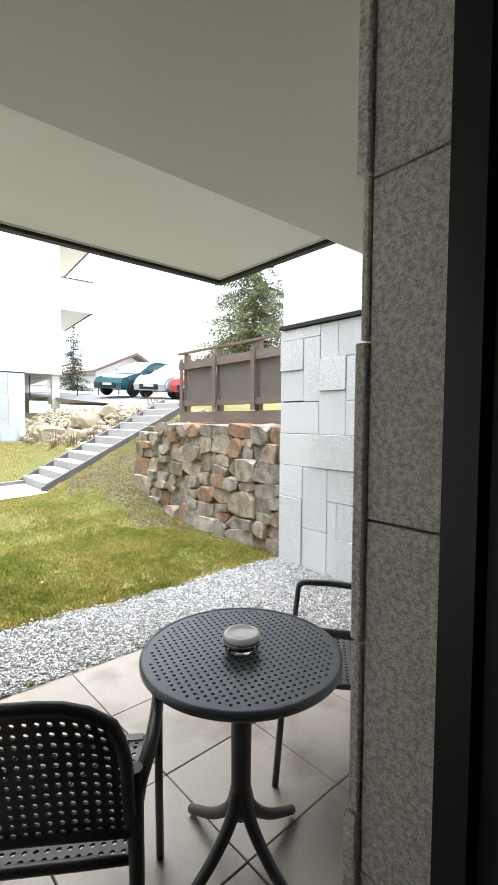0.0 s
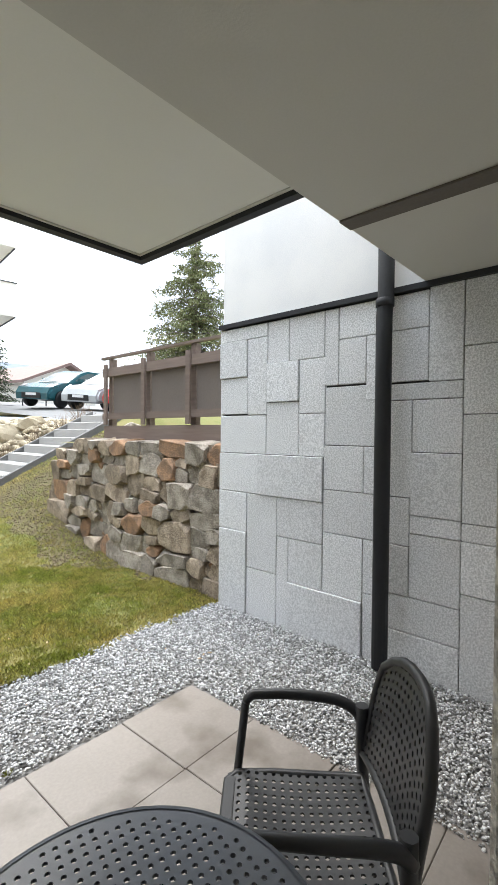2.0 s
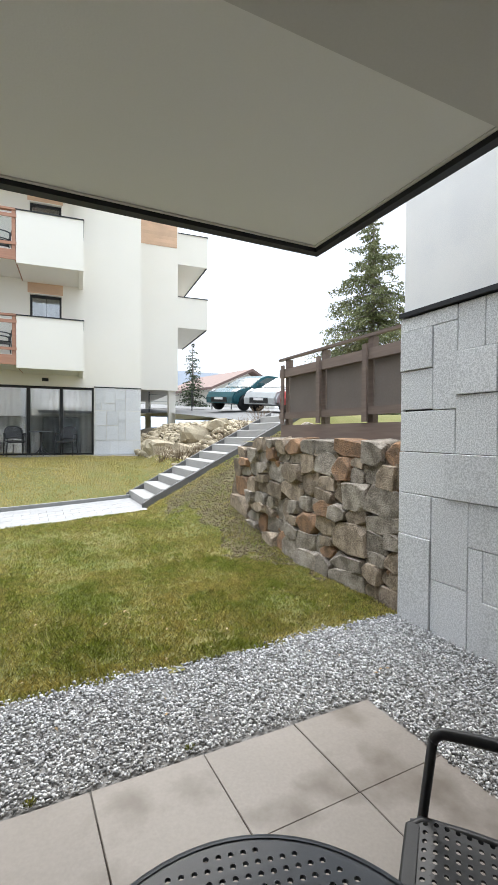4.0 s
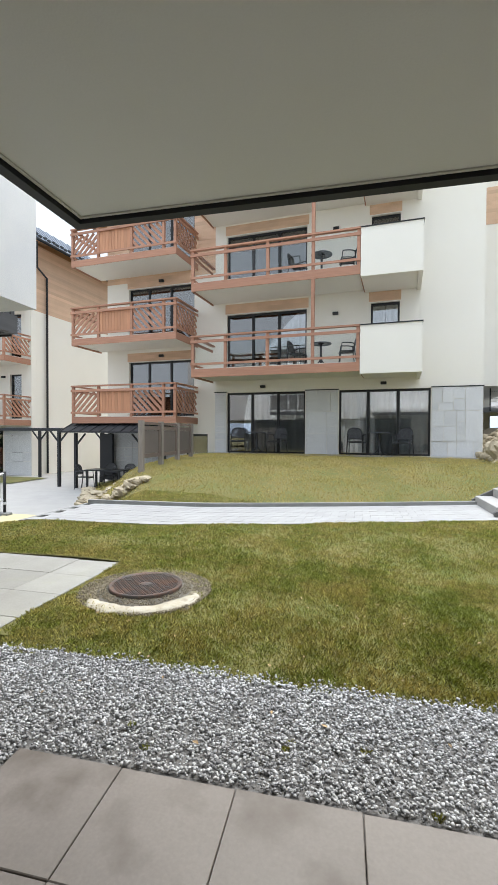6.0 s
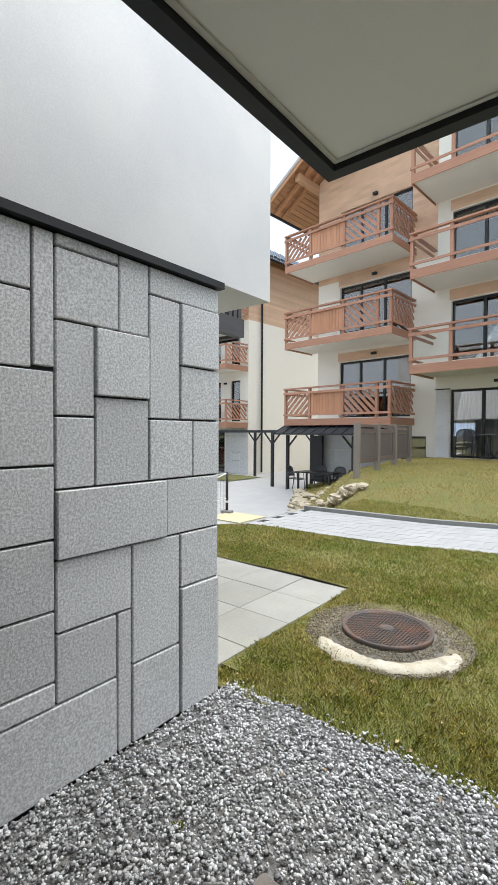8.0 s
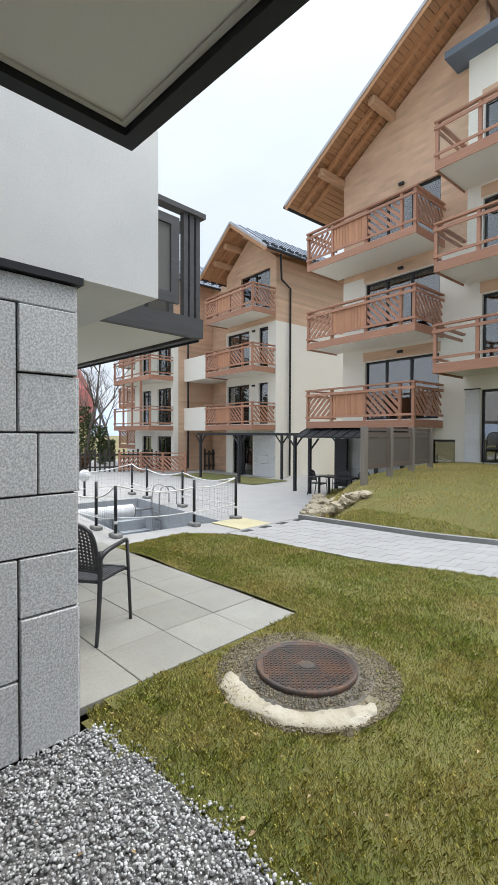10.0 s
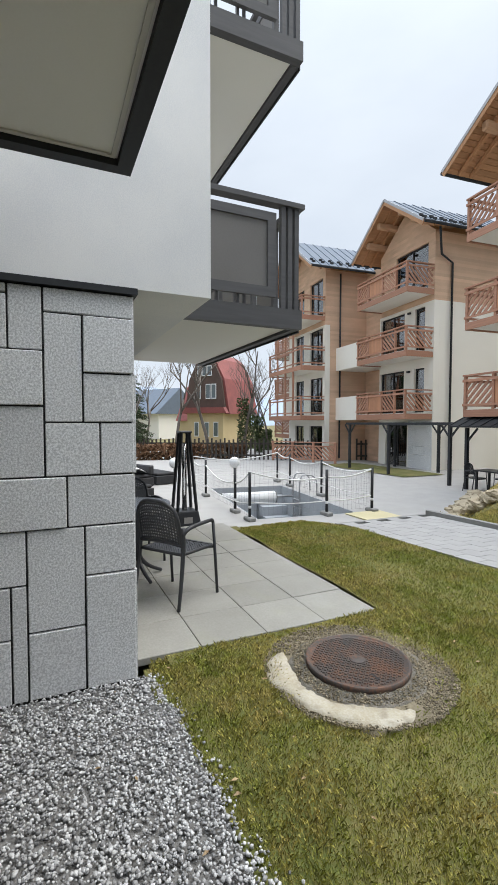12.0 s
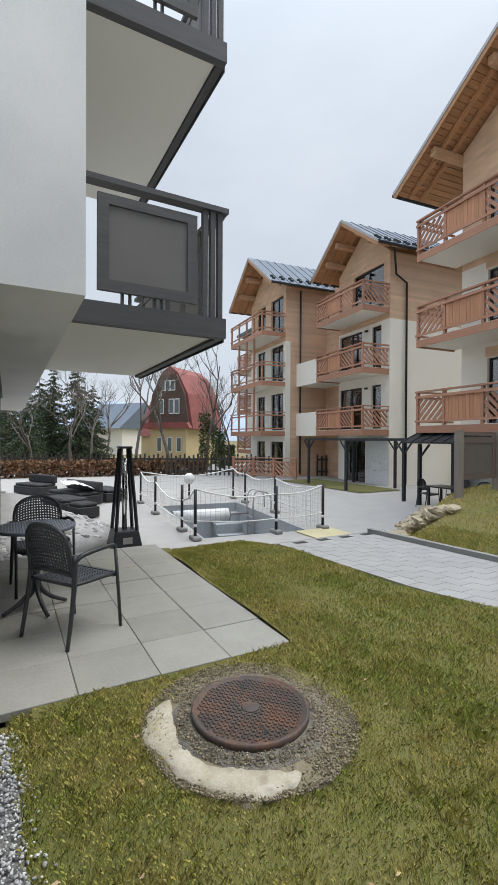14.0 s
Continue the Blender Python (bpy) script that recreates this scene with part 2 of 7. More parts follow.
STEEL = material("galvanised_steel", (0.45, 0.45, 0.46), (0.38, 0.38, 0.39), 0.4, 6, 80, 0.05, metal=0.8)
CAST_IRON = material("rusty_cast_iron", (0.07, 0.060, 0.055), (0.15, 0.08, 0.052), 0.65, 7, 60, 0.3, spread=(0.46, 0.6))
ASPHALT = material("asphalt", (0.20, 0.20, 0.20), (0.16, 0.16, 0.16), 0.95, 2, 100, 0.3)
CLEAR = clear_glass("clear_glass")
# Clear glass lid: its bright reflections are put in as opaque white.
LID_WHITE = clear_glass("white_reflection_glass")
fb = LID_WHITE.node_tree.nodes["Principled BSDF"]
fb.inputs["Transmission Weight"].default_value, fb.inputs["Roughness"].default_value = 0.0, 0.05
fb.inputs["Base Color"].default_value = (0.93, 0.95, 0.96, 1)


# ---- building helpers ----
def box(bm, x0, x1, y0, y1, z0, z1):
    v = [bm.verts.new(p) for p in ((x0, y0, z0), (x1, y0, z0), (x1, y1, z0), (x0, y1, z0), (x0, y0, z1), (x1, y0, z1), (x1, y1, z1), (x0, y1, z1))]
    for f in ((3, 2, 1, 0), (4, 5, 6, 7), (0, 1, 5, 4), (1, 2, 6, 5), (2, 3, 7, 6), (3, 0, 4, 7)):
        bm.faces.new([v[i] for i in f])
    return v


def rbox(bm, x0, x1, y0, y1, z0, z1, r=0.01):
    """A box with chamfered edges."""
    v = box(bm, x0, x1, y0, y1, z0, z1)
    edges = {e for p in v for e in p.link_edges}
    bmesh.ops.bevel(bm, geom=list(edges), offset=r, segments=1, affect="EDGES")


def prism(bm, pts, axis, a0, a1):
    """A polygon of (p, q) pairs swept along an axis: 'x' takes (y, z), 'y' takes (x, z), 'z' takes (x, y)."""
    def at(p, q, a):
        return {"x": (a, p, q), "y": (p, a, q), "z": (p, q, a)}[axis]
    lo, hi = [bm.verts.new(at(p, q, a0)) for p, q in pts], [bm.verts.new(at(p, q, a1)) for p, q in pts]
    k = len(pts)
    bm.faces.new(lo[::-1])
    bm.faces.new(hi)
    for i in range(k):
        bm.faces.new((lo[i], lo[(i + 1) % k], hi[(i + 1) % k], hi[i]))
    bmesh.ops.recalc_face_normals(bm, faces=list({f for v in lo + hi for f in v.link_faces}))


def bar(bm, a, b, w, h, up=(0, 0, 1)):
    """A straight square bar from a to b."""
    a, b, up = Vector(a), Vector(b), Vector(up)
    d = (b - a).normalized()
    s = d.cross(up)
    s = (s if s.length > 1e-4 else d.cross(Vector((1, 0, 0)))).normalized() * (w / 2)
    u = s.normalized().cross(d).normalized() * (h / 2)
    v = [bm.verts.new(p + i * s + j * u) for p in (a, b) for i, j in ((-1, -1), (1, -1), (1, 1), (-1, 1))]
    for f in ((0, 1, 2, 3), (7, 6, 5, 4), (0, 4, 5, 1), (1, 5, 6, 2), (2, 6, 7, 3), (3, 7, 4, 0)):
        bm.faces.new([v[i] for i in f])
    bmesh.ops.recalc_face_normals(bm, faces=list({f for p in v for f in p.link_faces}))


def tube(bm, pts, r, n=8, r_end=None):
    """A round tube through the points; the radius may taper."""
    pts = [Vector(p) for p in pts]
    r_end = r if r_end is None else r_end
    rings, side = [], None
    for i, p in enumerate(pts):
        d = (pts[min(i + 1, len(pts) - 1)] - pts[max(i - 1, 0)]).normalized()
        if side is None:
            side = d.cross(Vector((0, 0, 1)))
            side = side if side.length > 0.05 else d.cross(Vector((1, 0, 0)))
        side = (side - d * side.dot(d)).normalized()
        up = d.cross(side)
        rad = r + (r_end - r) * i / max(1, len(pts) - 1)
        rings.append([bm.verts.new(p + rad * (math.cos(2 * math.pi * k / n) * side + math.sin(2 * math.pi * k / n) * up)) for k in range(n)])
    for a, b in zip(rings, rings[1:]):
        for k in range(n):
            f = bm.faces.new((a[k], a[(k + 1) % n], b[(k + 1) % n], b[k]))
            f.smooth = True
    bm.faces.new(rings[0][::-1])
    bm.faces.new(rings[-1])


def smooth_path(pts, steps=5):
    """Points rounded off by a Catmull-Rom curve."""
    p = [Vector(q) for q in pts]
    p = [2 * p[0] - p[1]] + p + [2 * p[-1] - p[-2]]
    out = []
    for i in range(1, len(p) - 2):
        for k in range(steps):
            t = k / steps
            out.append(0.5 * (2 * p[i] + (p[i + 1] - p[i - 1]) * t + (2 * p[i - 1] - 5 * p[i] + 4 * p[i + 1] - p[i + 2]) * t * t + (3 * p[i] - p[i - 1] - 3 * p[i + 1] + p[i + 2]) * t ** 3))
    return out + [p[-2]]


def lathe(bm, profile, n=24, centre=(0, 0), caps=True):
    """A profile of (radius, z) turned about the z axis."""
    rings = []
    for r, z in profile:
        rings.append([bm.verts.new((centre[0] + max(r, 1e-4) * math.cos(2 * math.pi * k / n), centre[1] + max(r, 1e-4) * math.sin(2 * math.pi * k / n), z)) for k in range(n)])
    for a, b in zip(rings, rings[1:]):
        for k in range(n):
            bm.faces.new((a[k], a[(k + 1) % n], b[(k + 1) % n], b[k])).smooth = True
    if caps:
        bm.faces.new(rings[0][::-1])
        bm.faces.new(rings[-1])


def mesh_of(name, bm, mat):
    me = bpy.data.meshes.new(name)
    bm.to_mesh(me)
    bm.free()
    me.materials.append(mat)
    return me


def part(name, bm, mat, parent=None, label=""):
    """One mesh object made of a bmesh, under a thing or a part."""
    ob = new(name, mesh_of(name, bm, mat))
    if parent:
        ob.parent = parent
    if label:
        ob["label"] = label
    return ob


def boxpart(name, dims, mat, parent=None, label="", r=0.0):
    bm = bmesh.new()
    if r:
        rbox(bm, *dims, r)
    else:
        box(bm, *dims)
    return part(name, bm, mat, parent, label)


def structure(name, dims, mat, label, category):
    return tagged(boxpart(name, dims, mat), label, category, kind="structure")


def thing(name, m, label, category, group=""):
    ob = new(name)
    ob.matrix_basis = m
    ob.empty_display_size = 0.1
    return tagged(ob, label, category, group)


def smoothstep(a, b, t):
    t = max(0.0, min(1.0, (t - a) / (b - a)))
    return t * t * (3 - 2 * t)


def lerp(a, b, t):
    return a + (b - a) * t


def raw_mesh(name, verts, faces, mat, smooth=False):
    me = bpy.data.meshes.new(name)
    me.from_pydata([tuple(v) for v in verts], [], faces)
    me.materials.append(mat)
    if smooth:
        me.polygons.foreach_set("use_smooth", [True] * len(me.polygons))
    return me


# ---- lie of the land ----
PLAZA_Z = -0.55
STAIR_X, STAIR_Y0, STAIR_Y1, TREAD, RISE, STEPS = 2.5, 8.72, 10.3, 0.31, 0.16, 11


def near_z(x):
    return 0.055 - 0.02 * max(-2.5, min(3.0, x))


def path_near(x):
    """y of the path's edge towards the lawn."""
    return 7.5 + 0.37 * x + 0.012 * x * x if x > -2.4 else 6.681 + 0.11 * (x + 2.4)


def path_z(x):
    return 0.16 - 0.006 * x


def lawn_left(y):
    """x of the lawn's edge towards the plaza."""
    if y < 6.4:
        return -5.5
    if y < 8.2:
        return -4.5
    return -4.75 - 0.60 * (y - 8.2)


def land(x, y):
    a = near_z(x)
    pn = path_near(min(x, STAIR_X))
    z = lerp(a, path_z(min(x, STAIR_X)), smoothstep(pn - 2.6, pn - 0.2, y))
    far = pn + 1.65
    if y > far:
        z = lerp(z, 0.79, 1 - math.exp(-(y - far) / 1.7))
    if x > STAIR_X - 0.5:
        s = path_z(x) + max(0.0, min(x - STAIR_X, 3.5)) * 0.52
        z = max(z, lerp(a, s, smoothstep(5.0, 8.4, y)))
    if y > 8.2:
        z = lerp(PLAZA_Z + 0.05, z, smoothstep(lawn_left(y) - 0.3, max(lawn_left(y) + 1.5, -4.75), x))
    elif x < -4.2:
        z = lerp(0.0, z, smoothstep(-6.0, -4.2, x))
    z -= 0.018 * smoothstep(1.75, 2.15, -x) * (1 - smoothstep(5.2, 5.7, y))
    edge = lawn_edge(x)
    return z - 0.03 * (1 - smoothstep(edge, edge + 0.5, y))


def sheet(name, x0, x1, y0, y1, step, height, keep, mat, label, category, drop=0.0):
    """A piece of ground as a grid over the region where keep(x, y) holds."""
    nx, ny = max(1, round((x1 - x0) / step)), max(1, round((y1 - y0) / step))
    index, verts, faces = {}, [], []

    def vert(i, j):
        if (i, j) not in index:
            x, y = x0 + (x1 - x0) * i / nx, y0 + (y1 - y0) * j / ny
            index[i, j] = len(verts)
            verts.append((x, y, height(x, y) - drop))
        return index[i, j]
    for i in range(nx):
        for j in range(ny):
            xm, ym = x0 + (x1 - x0) * (i + 0.5) / nx, y0 + (y1 - y0) * (j + 0.5) / ny
            if keep(xm, ym):
                faces.append((vert(i, j), vert(i + 1, j), vert(i + 1, j + 1), vert(i, j + 1)))
    return tagged(new(name, raw_mesh(name, verts, faces, mat, True)), label, category, kind="structure")


def slow(x, y, a=0.03, s=0.9):
    return a * noise.noise((x * s, y * s, 3.1))


def hill(x, y):
    """The higher ground of the car park."""
    return 1.88 + 0.068 * max(0, y - 9) - 0.10 * max(0, min(3.0, 8.5 - x))


def lawn_edge(x):
    """y of the ragged edge between gravel and lawn."""
    return 3.27 + 0.035 * (x + 2.0) + 0.05 * noise.noise((x * 2.1, 0.5, 0)) + 0.03 * noise.noise((x * 7.0, 4.5, 0))


def on_path(x, y):
    return -4.5 < x < STAIR_X and path_near(x) - 0.02 < y < path_near(x) + 1.62


MAN_X, MAN_Y = -1.51, 4.40


def is_lawn(x, y, px=-2.12, py=5.14):
    if x > 3.9 and y > 10.3:
        return False
    if on_path(x, y) or (x > STAIR_X and STAIR_Y0 - 0.05 < y < STAIR_Y1 + 0.05):
        return False
    if x < px and y < py:
        return False
    if (x - MAN_X) ** 2 + (y - MAN_Y) ** 2 < 0.21:
        return False
    return y > lawn_edge(x) - 0.02 and x > lawn_left(y) and not (x > 3.45 and y < 7.05)


ground = sheet("ground", -700, 700, -500, 900, 50, lambda x, y: -2.1, lambda x, y: True, DRY_GRASS, "wide dry grass ground reaching the horizon", "ground")
sheet("garden_ground", -200, -33.9, -120, 140, 4, lambda x, y: -0.75 + slow(x, y, 0.2, 0.1), lambda x, y: True, DRY_GRASS, "dry winter grass of the neighbouring garden", "ground")
sheet("garden_ground_near", -34, -5.6, -30, 2.0, 2, lambda x, y: -0.62, lambda x, y: True, DRY_GRASS, "dry winter grass beside the terrace", "ground")
lawn = sheet("lawn", -14, 6.6, 3.1, 16.6, 0.1, lambda x, y: land(x, y) + slow(x, y), is_lawn, LAWN, "patchy green and yellow mown lawn", "lawn")
POOL_AT = pose(-8.36, 6.96, 0, 0, 0, 83)      # local x across the basin, local y along it
POOL_W, POOL_L = 2.56, 5.0
basin = [POOL_AT @ Vector((u, v, 0)) for u, v in ((POOL_W, 0), (POOL_W, POOL_L), (0, POOL_L), (0, 0))]
rim = [(-4.3, 22), (-34, 22), (-34, 2), (-4.3, 2)]
pz = bmesh.new()
for k in range(4):
    m = (k + 1) % 4
    prism(pz, [basin[k].xy[:], rim[k], rim[m], basin[m].xy[:]], "z", PLAZA_Z - 0.1, PLAZA_Z)
bmesh.ops.remove_doubles(pz, verts=pz.verts[:], dist=0.001)
pz.verts.index_update()
inner_faces = {}
for f in pz.faces:
    inner_faces.setdefault(tuple(sorted(v.index for v in f.verts)), []).append(f)
bmesh.ops.delete(pz, geom=[f for fs in inner_faces.values() if len(fs) > 1 for f in fs], context="FACES_ONLY")
plaza = tagged(part("plaza", pz, CONCRETE), "pale concrete paved terrace round the pool", "pavement", kind="structure")
gravel_bed = sheet("gravel_bed", -2.0, 3.42, 0.58, 3.7, 0.1, lambda x, y: near_z(x) - 0.034, lambda x, y: y < lawn_edge(x) + 0.02 and not (-1.1 < x < 2.30 and y < 2.38), GRAVEL_BED, "bed of grey crushed gravel beside the patio", "gravel")

# ---- own building: wings, soffits, doorway ----
structure("wall_right_wing", (3.445, 9.0, -6, 3.42, -0.3, 2.46), JOINT, "backing wall behind grey granite cladding", "wall")
structure("wall_right_wing_plaster", (3.42, 9.0, -6, 3.42, 2.50, 5.0), PLASTER, "smooth white plastered upper wall", "wall")
structure("trim_right_wing", (3.388, 9.0, 0.6, 3.45, 2.462, 2.498), TRIM, "dark metal cap over granite cladding", "trim")
structure("wall_left_wing", (-9.0, -2.02, -6, 3.13, -0.3, 2.345), JOINT, "backing wall behind grey granite cladding", "wall")
structure("wall_left_wing_plaster", (-14.0, -1.995, -6, 3.62, 2.385, 6.8), PLASTER, "smooth white plastered upper wall overhanging the base", "wall")
structure("trim_left_wing", (-9.0, -1.972, 0.6, 3.165, 2.348, 2.384), TRIM, "dark metal cap over granite cladding", "trim")
structure("wall_front", (0.876, 3.44, 0.2, 0.555, -0.3, 2.5), JOINT, "backing wall beside the balcony door", "wall")
structure("wall_front_left", (-2.02, -1.4, 0.2, 0.585, -0.3, 2.5), GRANITE, "granite clad wall beside the balcony door", "wall")
structure("ceiling_inner", (-2.0, 3.42, 0.2, 1.60, 2.5, 2.9), SOFFIT_SHADED, "plain grey plastered soffit over the patio", "ceiling")
structure("ceiling_outer", (-1.165, 2.204, 1.601, 2.94, 2.642, 2.9), SOFFIT, "plain grey balcony soffit", "ceiling")
structure("trim_band", (2.34, 2.44, 0.59, 1.595, 2.488, 2.4985), BROWN_BAND, "brown cover strip across the soffit", "trim")
structure("upper_wall", (-2.0, 3.42, 0.3, 1.6, 2.9, 5.0), PLASTER, "white plastered wall above the patio", "wall")
edge = bmesh.new()
for d in ((-1.225, 2.255, 2.942, 3.0, 2.615, 2.78), (-1.225, -1.167, 1.60, 2.942, 2.615, 2.78), (2.206, 2.255, 1.60, 2.942, 2.615, 2.78)):
    box(edge, *d)
tagged(part("trim_balcony_edge", edge, TRIM), "dark metal edge profile round the balcony soffit", "trim", kind="structure")
strip = bmesh.new()
for d in ((-1.155, 2.195, 2.913, 2.93, 2.634, 2.6415), (-1.155, -1.138, 1.60, 2.913, 2.634, 2.6415), (2.178, 2.195, 1.60, 2.913, 2.634, 2.6415)):
    box(strip, *d)
tagged(part("trim_drip", strip, SOFFIT_SHADED), "thin grey drip strip under the balcony edge", "trim", kind="structure")
structure("threshold", (-1.33, 0.81, 0.36, 0.60, -0.1, 0.03), KERB, "grey stone threshold of the balcony door", "threshold")
structure("balcony_slab_above", (-1.215, 2.245, 1.601, 2.99, 2.782, 3.0), PLASTER, "balcony slab above the patio", "slab")
# room behind the camera
structure("room_floor", (-3.2, 2.2, -4.2, 0.36, -0.1, 0.0), wood("oak_floor", (0.30, 0.2, 0.12), (0.24, 0.155, 0.09), "x"), "oak plank floor of the room indoors", "floor")
structure("room_ceiling", (-3.2, 2.2, -4.2, 0.2, 2.5, 2.7), PLASTER, "white ceiling of the room indoors", "ceiling")
structure("room_wall_back", (-3.2, 2.2, -4.4, -4.2, -0.1, 2.7), PLASTER, "white back wall of the room indoors", "wall")
structure("room_wall_left", (-3.4, -3.2, -4.4, 0.2, -0.1, 2.7), PLASTER, "white side wall of the room indoors", "wall")
structure("room_wall_right", (2.2, 2.4, -4.4, 0.2, -0.1, 2.7), PLASTER, "white side wall of the room indoors", "wall")


def ashlar(face_x, sign, blocks, z_shift, name, mat, parent, base_thick=0.045, g=0.005):
    """Granite blocks on a wall plane x = face_x, given as (y0, y1, z0, z1, proud)."""
    for y0, y1, z0, z1, proud in blocks:
        bm = bmesh.new()
        xs = sorted((face_x - sign * base_thick, face_x + sign * proud))
        rbox(bm, xs[0], xs[1], y0 + g, y1 - g, z0 + g + z_shift, z1 - g + z_shift, 0.004)
        part(name, bm, mat, parent)


# ---- sliding door in the doorway ----
door = tagged(new("door_1"), "black framed sliding glass balcony door standing open", "door", kind="structure")
boxpart("door_frame", (0.81, 0.872, 0.30, 0.368, 0.0, 2.5), FRAME, door, "black aluminium jamb")
boxpart("door_frame", (-1.4, -1.33, 0.30, 0.368, 0.0, 2.5), FRAME, door, "black aluminium jamb")
boxpart("door_frame", (-1.33, 0.80, 0.30, 0.368, 2.43, 2.5), FRAME, door, "black aluminium head")
boxpart("door_seal", (0.845, 0.86, 0.37, 0.385, 0.0, 2.5), STRIP, door, "grey sealing strip")
boxpart("door_leaf_stile", (0.84, 0.90, 0.235, 0.29, 0.0, 2.45), FRAME, door)
boxpart("curtain_wall", (0.862, 0.90, 0.05, 0.235, 0.0, 2.5), STRIP, door, "grey inner reveal")

# ---- patio slabs, path, stairs ----
patio = tagged(boxpart("patio", (-1.13, 2.32, 0.61, 2.46, -0.2, -0.055), SOIL), "patio of square grey-brown concrete slabs", "patio", kind="structure")
cell = 0.503
slab_meshes = []
for variant in range(4):
    bm = bmesh.new()
    rbox(bm, -cell / 2 + 0.0015, cell / 2 - 0.0015, -cell / 2 + 0.0015, cell / 2 - 0.0015, -0.05, 0.0, 0.003)
    slab_meshes.append(mesh_of("slab", bm, SLAB))
for i in range(7):
    for j in range(5):
        s = new("slab", slab_meshes[(i * 3 + j) % 4])
        s.parent = patio
        dx, dy = cell * (i + 0.5), -cell * (j + 0.5)
        x, y = -1.165 + dx - 0.036 * dy, 2.477 + dy + 0.036 * dx
        if y < 0.45:
            continue
        s.matrix_basis = pose(x, y, near_z(x) - 0.022 + random.uniform(-0.003, 0.003), random.uniform(-0.2, 0.2), 1.15, 2.06)

# neighbouring patio of paler slabs
patio_left = tagged(boxpart("patio", (-5.4, -2.03, 3.36, 5.22, -0.3, 0.084), LAWN), "neighbouring patio of pale square slabs", "patio", kind="structure")
bm = bmesh.new()
rbox(bm, -0.2465, 0.2465, -0.2465, 0.2465, -0.05, 0.0, 0.004)
pale = mesh_of("slab", bm, SLAB_PALE)
for i in range(7):
    for j in range(6):
        s = new("slab", pale)
        s.parent = patio_left
        s.matrix_basis = pose(-2.16 - 0.4975 * (i + 0.5), 5.1 - 0.4975 * (j + 0.5), 0.095 + random.uniform(-0.003, 0.003))

# garden path: paving slabs between a kerb and the lawn
path_thing = sheet("path", -4.5, STAIR_X, 6.0, 10.6, 0.1, lambda x, y: path_z(x) - 0.05, lambda x, y: on_path(x, y), KERB, "garden path of pale concrete slabs", "path")
kerb_bm = bmesh.new()
xs = [-4.5 + 7.0 * i / 28 for i in range(29)]
for side, w, up in ((1.62, 0.08, 0.05), (-0.07, 0.06, -0.03)):
    for a, b in zip(xs, xs[1:]):
        ya, yb = path_near(a) + side, path_near(b) + side
        bar(kerb_bm, (a, ya, path_z(a) + up - 0.08), (b, yb, path_z(b) + up - 0.08), w, 0.2)
bar(kerb_bm, (-4.54, path_near(-4.5) - 0.05, path_z(-4.5) - 0.1), (-4.54, path_near(-4.5) + 1.64, path_z(-4.5) - 0.1), 0.07, 0.2)
tagged(part("kerb", kerb_bm, KERB), "low grey concrete kerb along the path", "kerb", kind="structure")
for a, b in zip(xs, xs[1:]):
    for j in range(8):
        bm = bmesh.new()
        f0, f1 = 0.19875 * j + 0.0015, 0.19875 * (j + 1) - 0.0015
        sh = 0.125 if j % 2 and b < 2.4 else 0.0
        a_, b_ = a + sh + 0.0015, b + sh - 0.0015
        pts = [(a_, path_near(a_) + f0), (b_, path_near(b_) + f0), (b_, path_near(b_) + f1), (a_, path_near(a_) + f1)]
        prism(bm, pts, "z", path_z(a) - 0.05, path_z(a) + 0.005)
        part("paving_slab", bm, PAVER, path_thing)

DARK_KERB = material("dark_stair_kerb", (0.16, 0.155, 0.15), (0.11, 0.108, 0.105), 0.9, 5, 70, 0.2)
stairs = thing("garden_stairs", pose(STAIR_X, STAIR_Y0, 0), "pale concrete garden steps climbing to the car park", "stairs")
stairs["kind"] = "structure"
for k in range(STEPS):
    bm = bmesh.new()
    rbox(bm, TREAD * k, TREAD * (k + 1) + (0.03 if k < STEPS - 1 else 0.6), 0.08, STAIR_Y1 - STAIR_Y0 - 0.08, path_z(2.5) - 0.3 + RISE * k, path_z(2.5) + RISE * (k + 1), 0.012)
    part("step", bm, CONCRETE, stairs)
for y in (0.0, STAIR_Y1 - STAIR_Y0 - 0.078):
    bm = bmesh.new()
    z0 = path_z(2.5)
    prism(bm, [(-0.05, z0 - 0.3), (TREAD * STEPS, z0 + RISE * STEPS - 0.4), (TREAD * STEPS, z0 + RISE * STEPS + 0.12), (0.1, z0 + 0.17), (-0.05, z0 + 0.08)], "y", y, y + 0.078)
    part("string_kerb", bm, DARK_KERB, stairs, "grey concrete side kerb")

# granite facing of both wings
left_upper = [(2.1, 2.19, 1.8, 2.34), (1.8, 2.1, 2.09, 2.34), (1.8, 2.1, 1.79, 2.09), (2.19, 2.49, 2.29, 2.345), (2.19, 2.49, 2.0, 2.29), (2.49, 2.66, 2.0, 2.345), (2.66, 3.145, 2.21, 2.345), (2.66, 2.86, 1.61, 2.21), (2.86, 3.145, 1.89, 2.21),
              (2.19, 2.37, 1.61, 2.0), (2.37, 2.66, 1.7, 2.0), (2.86, 3.145, 1.61, 1.89), (2.19, 2.37, 1.31, 1.61), (2.37, 2.66, 1.31, 1.7), (2.66, 2.95, 1.31, 1.61), (2.95, 3.145, 1.31, 1.61), (1.8, 2.19, 1.41, 1.79)]
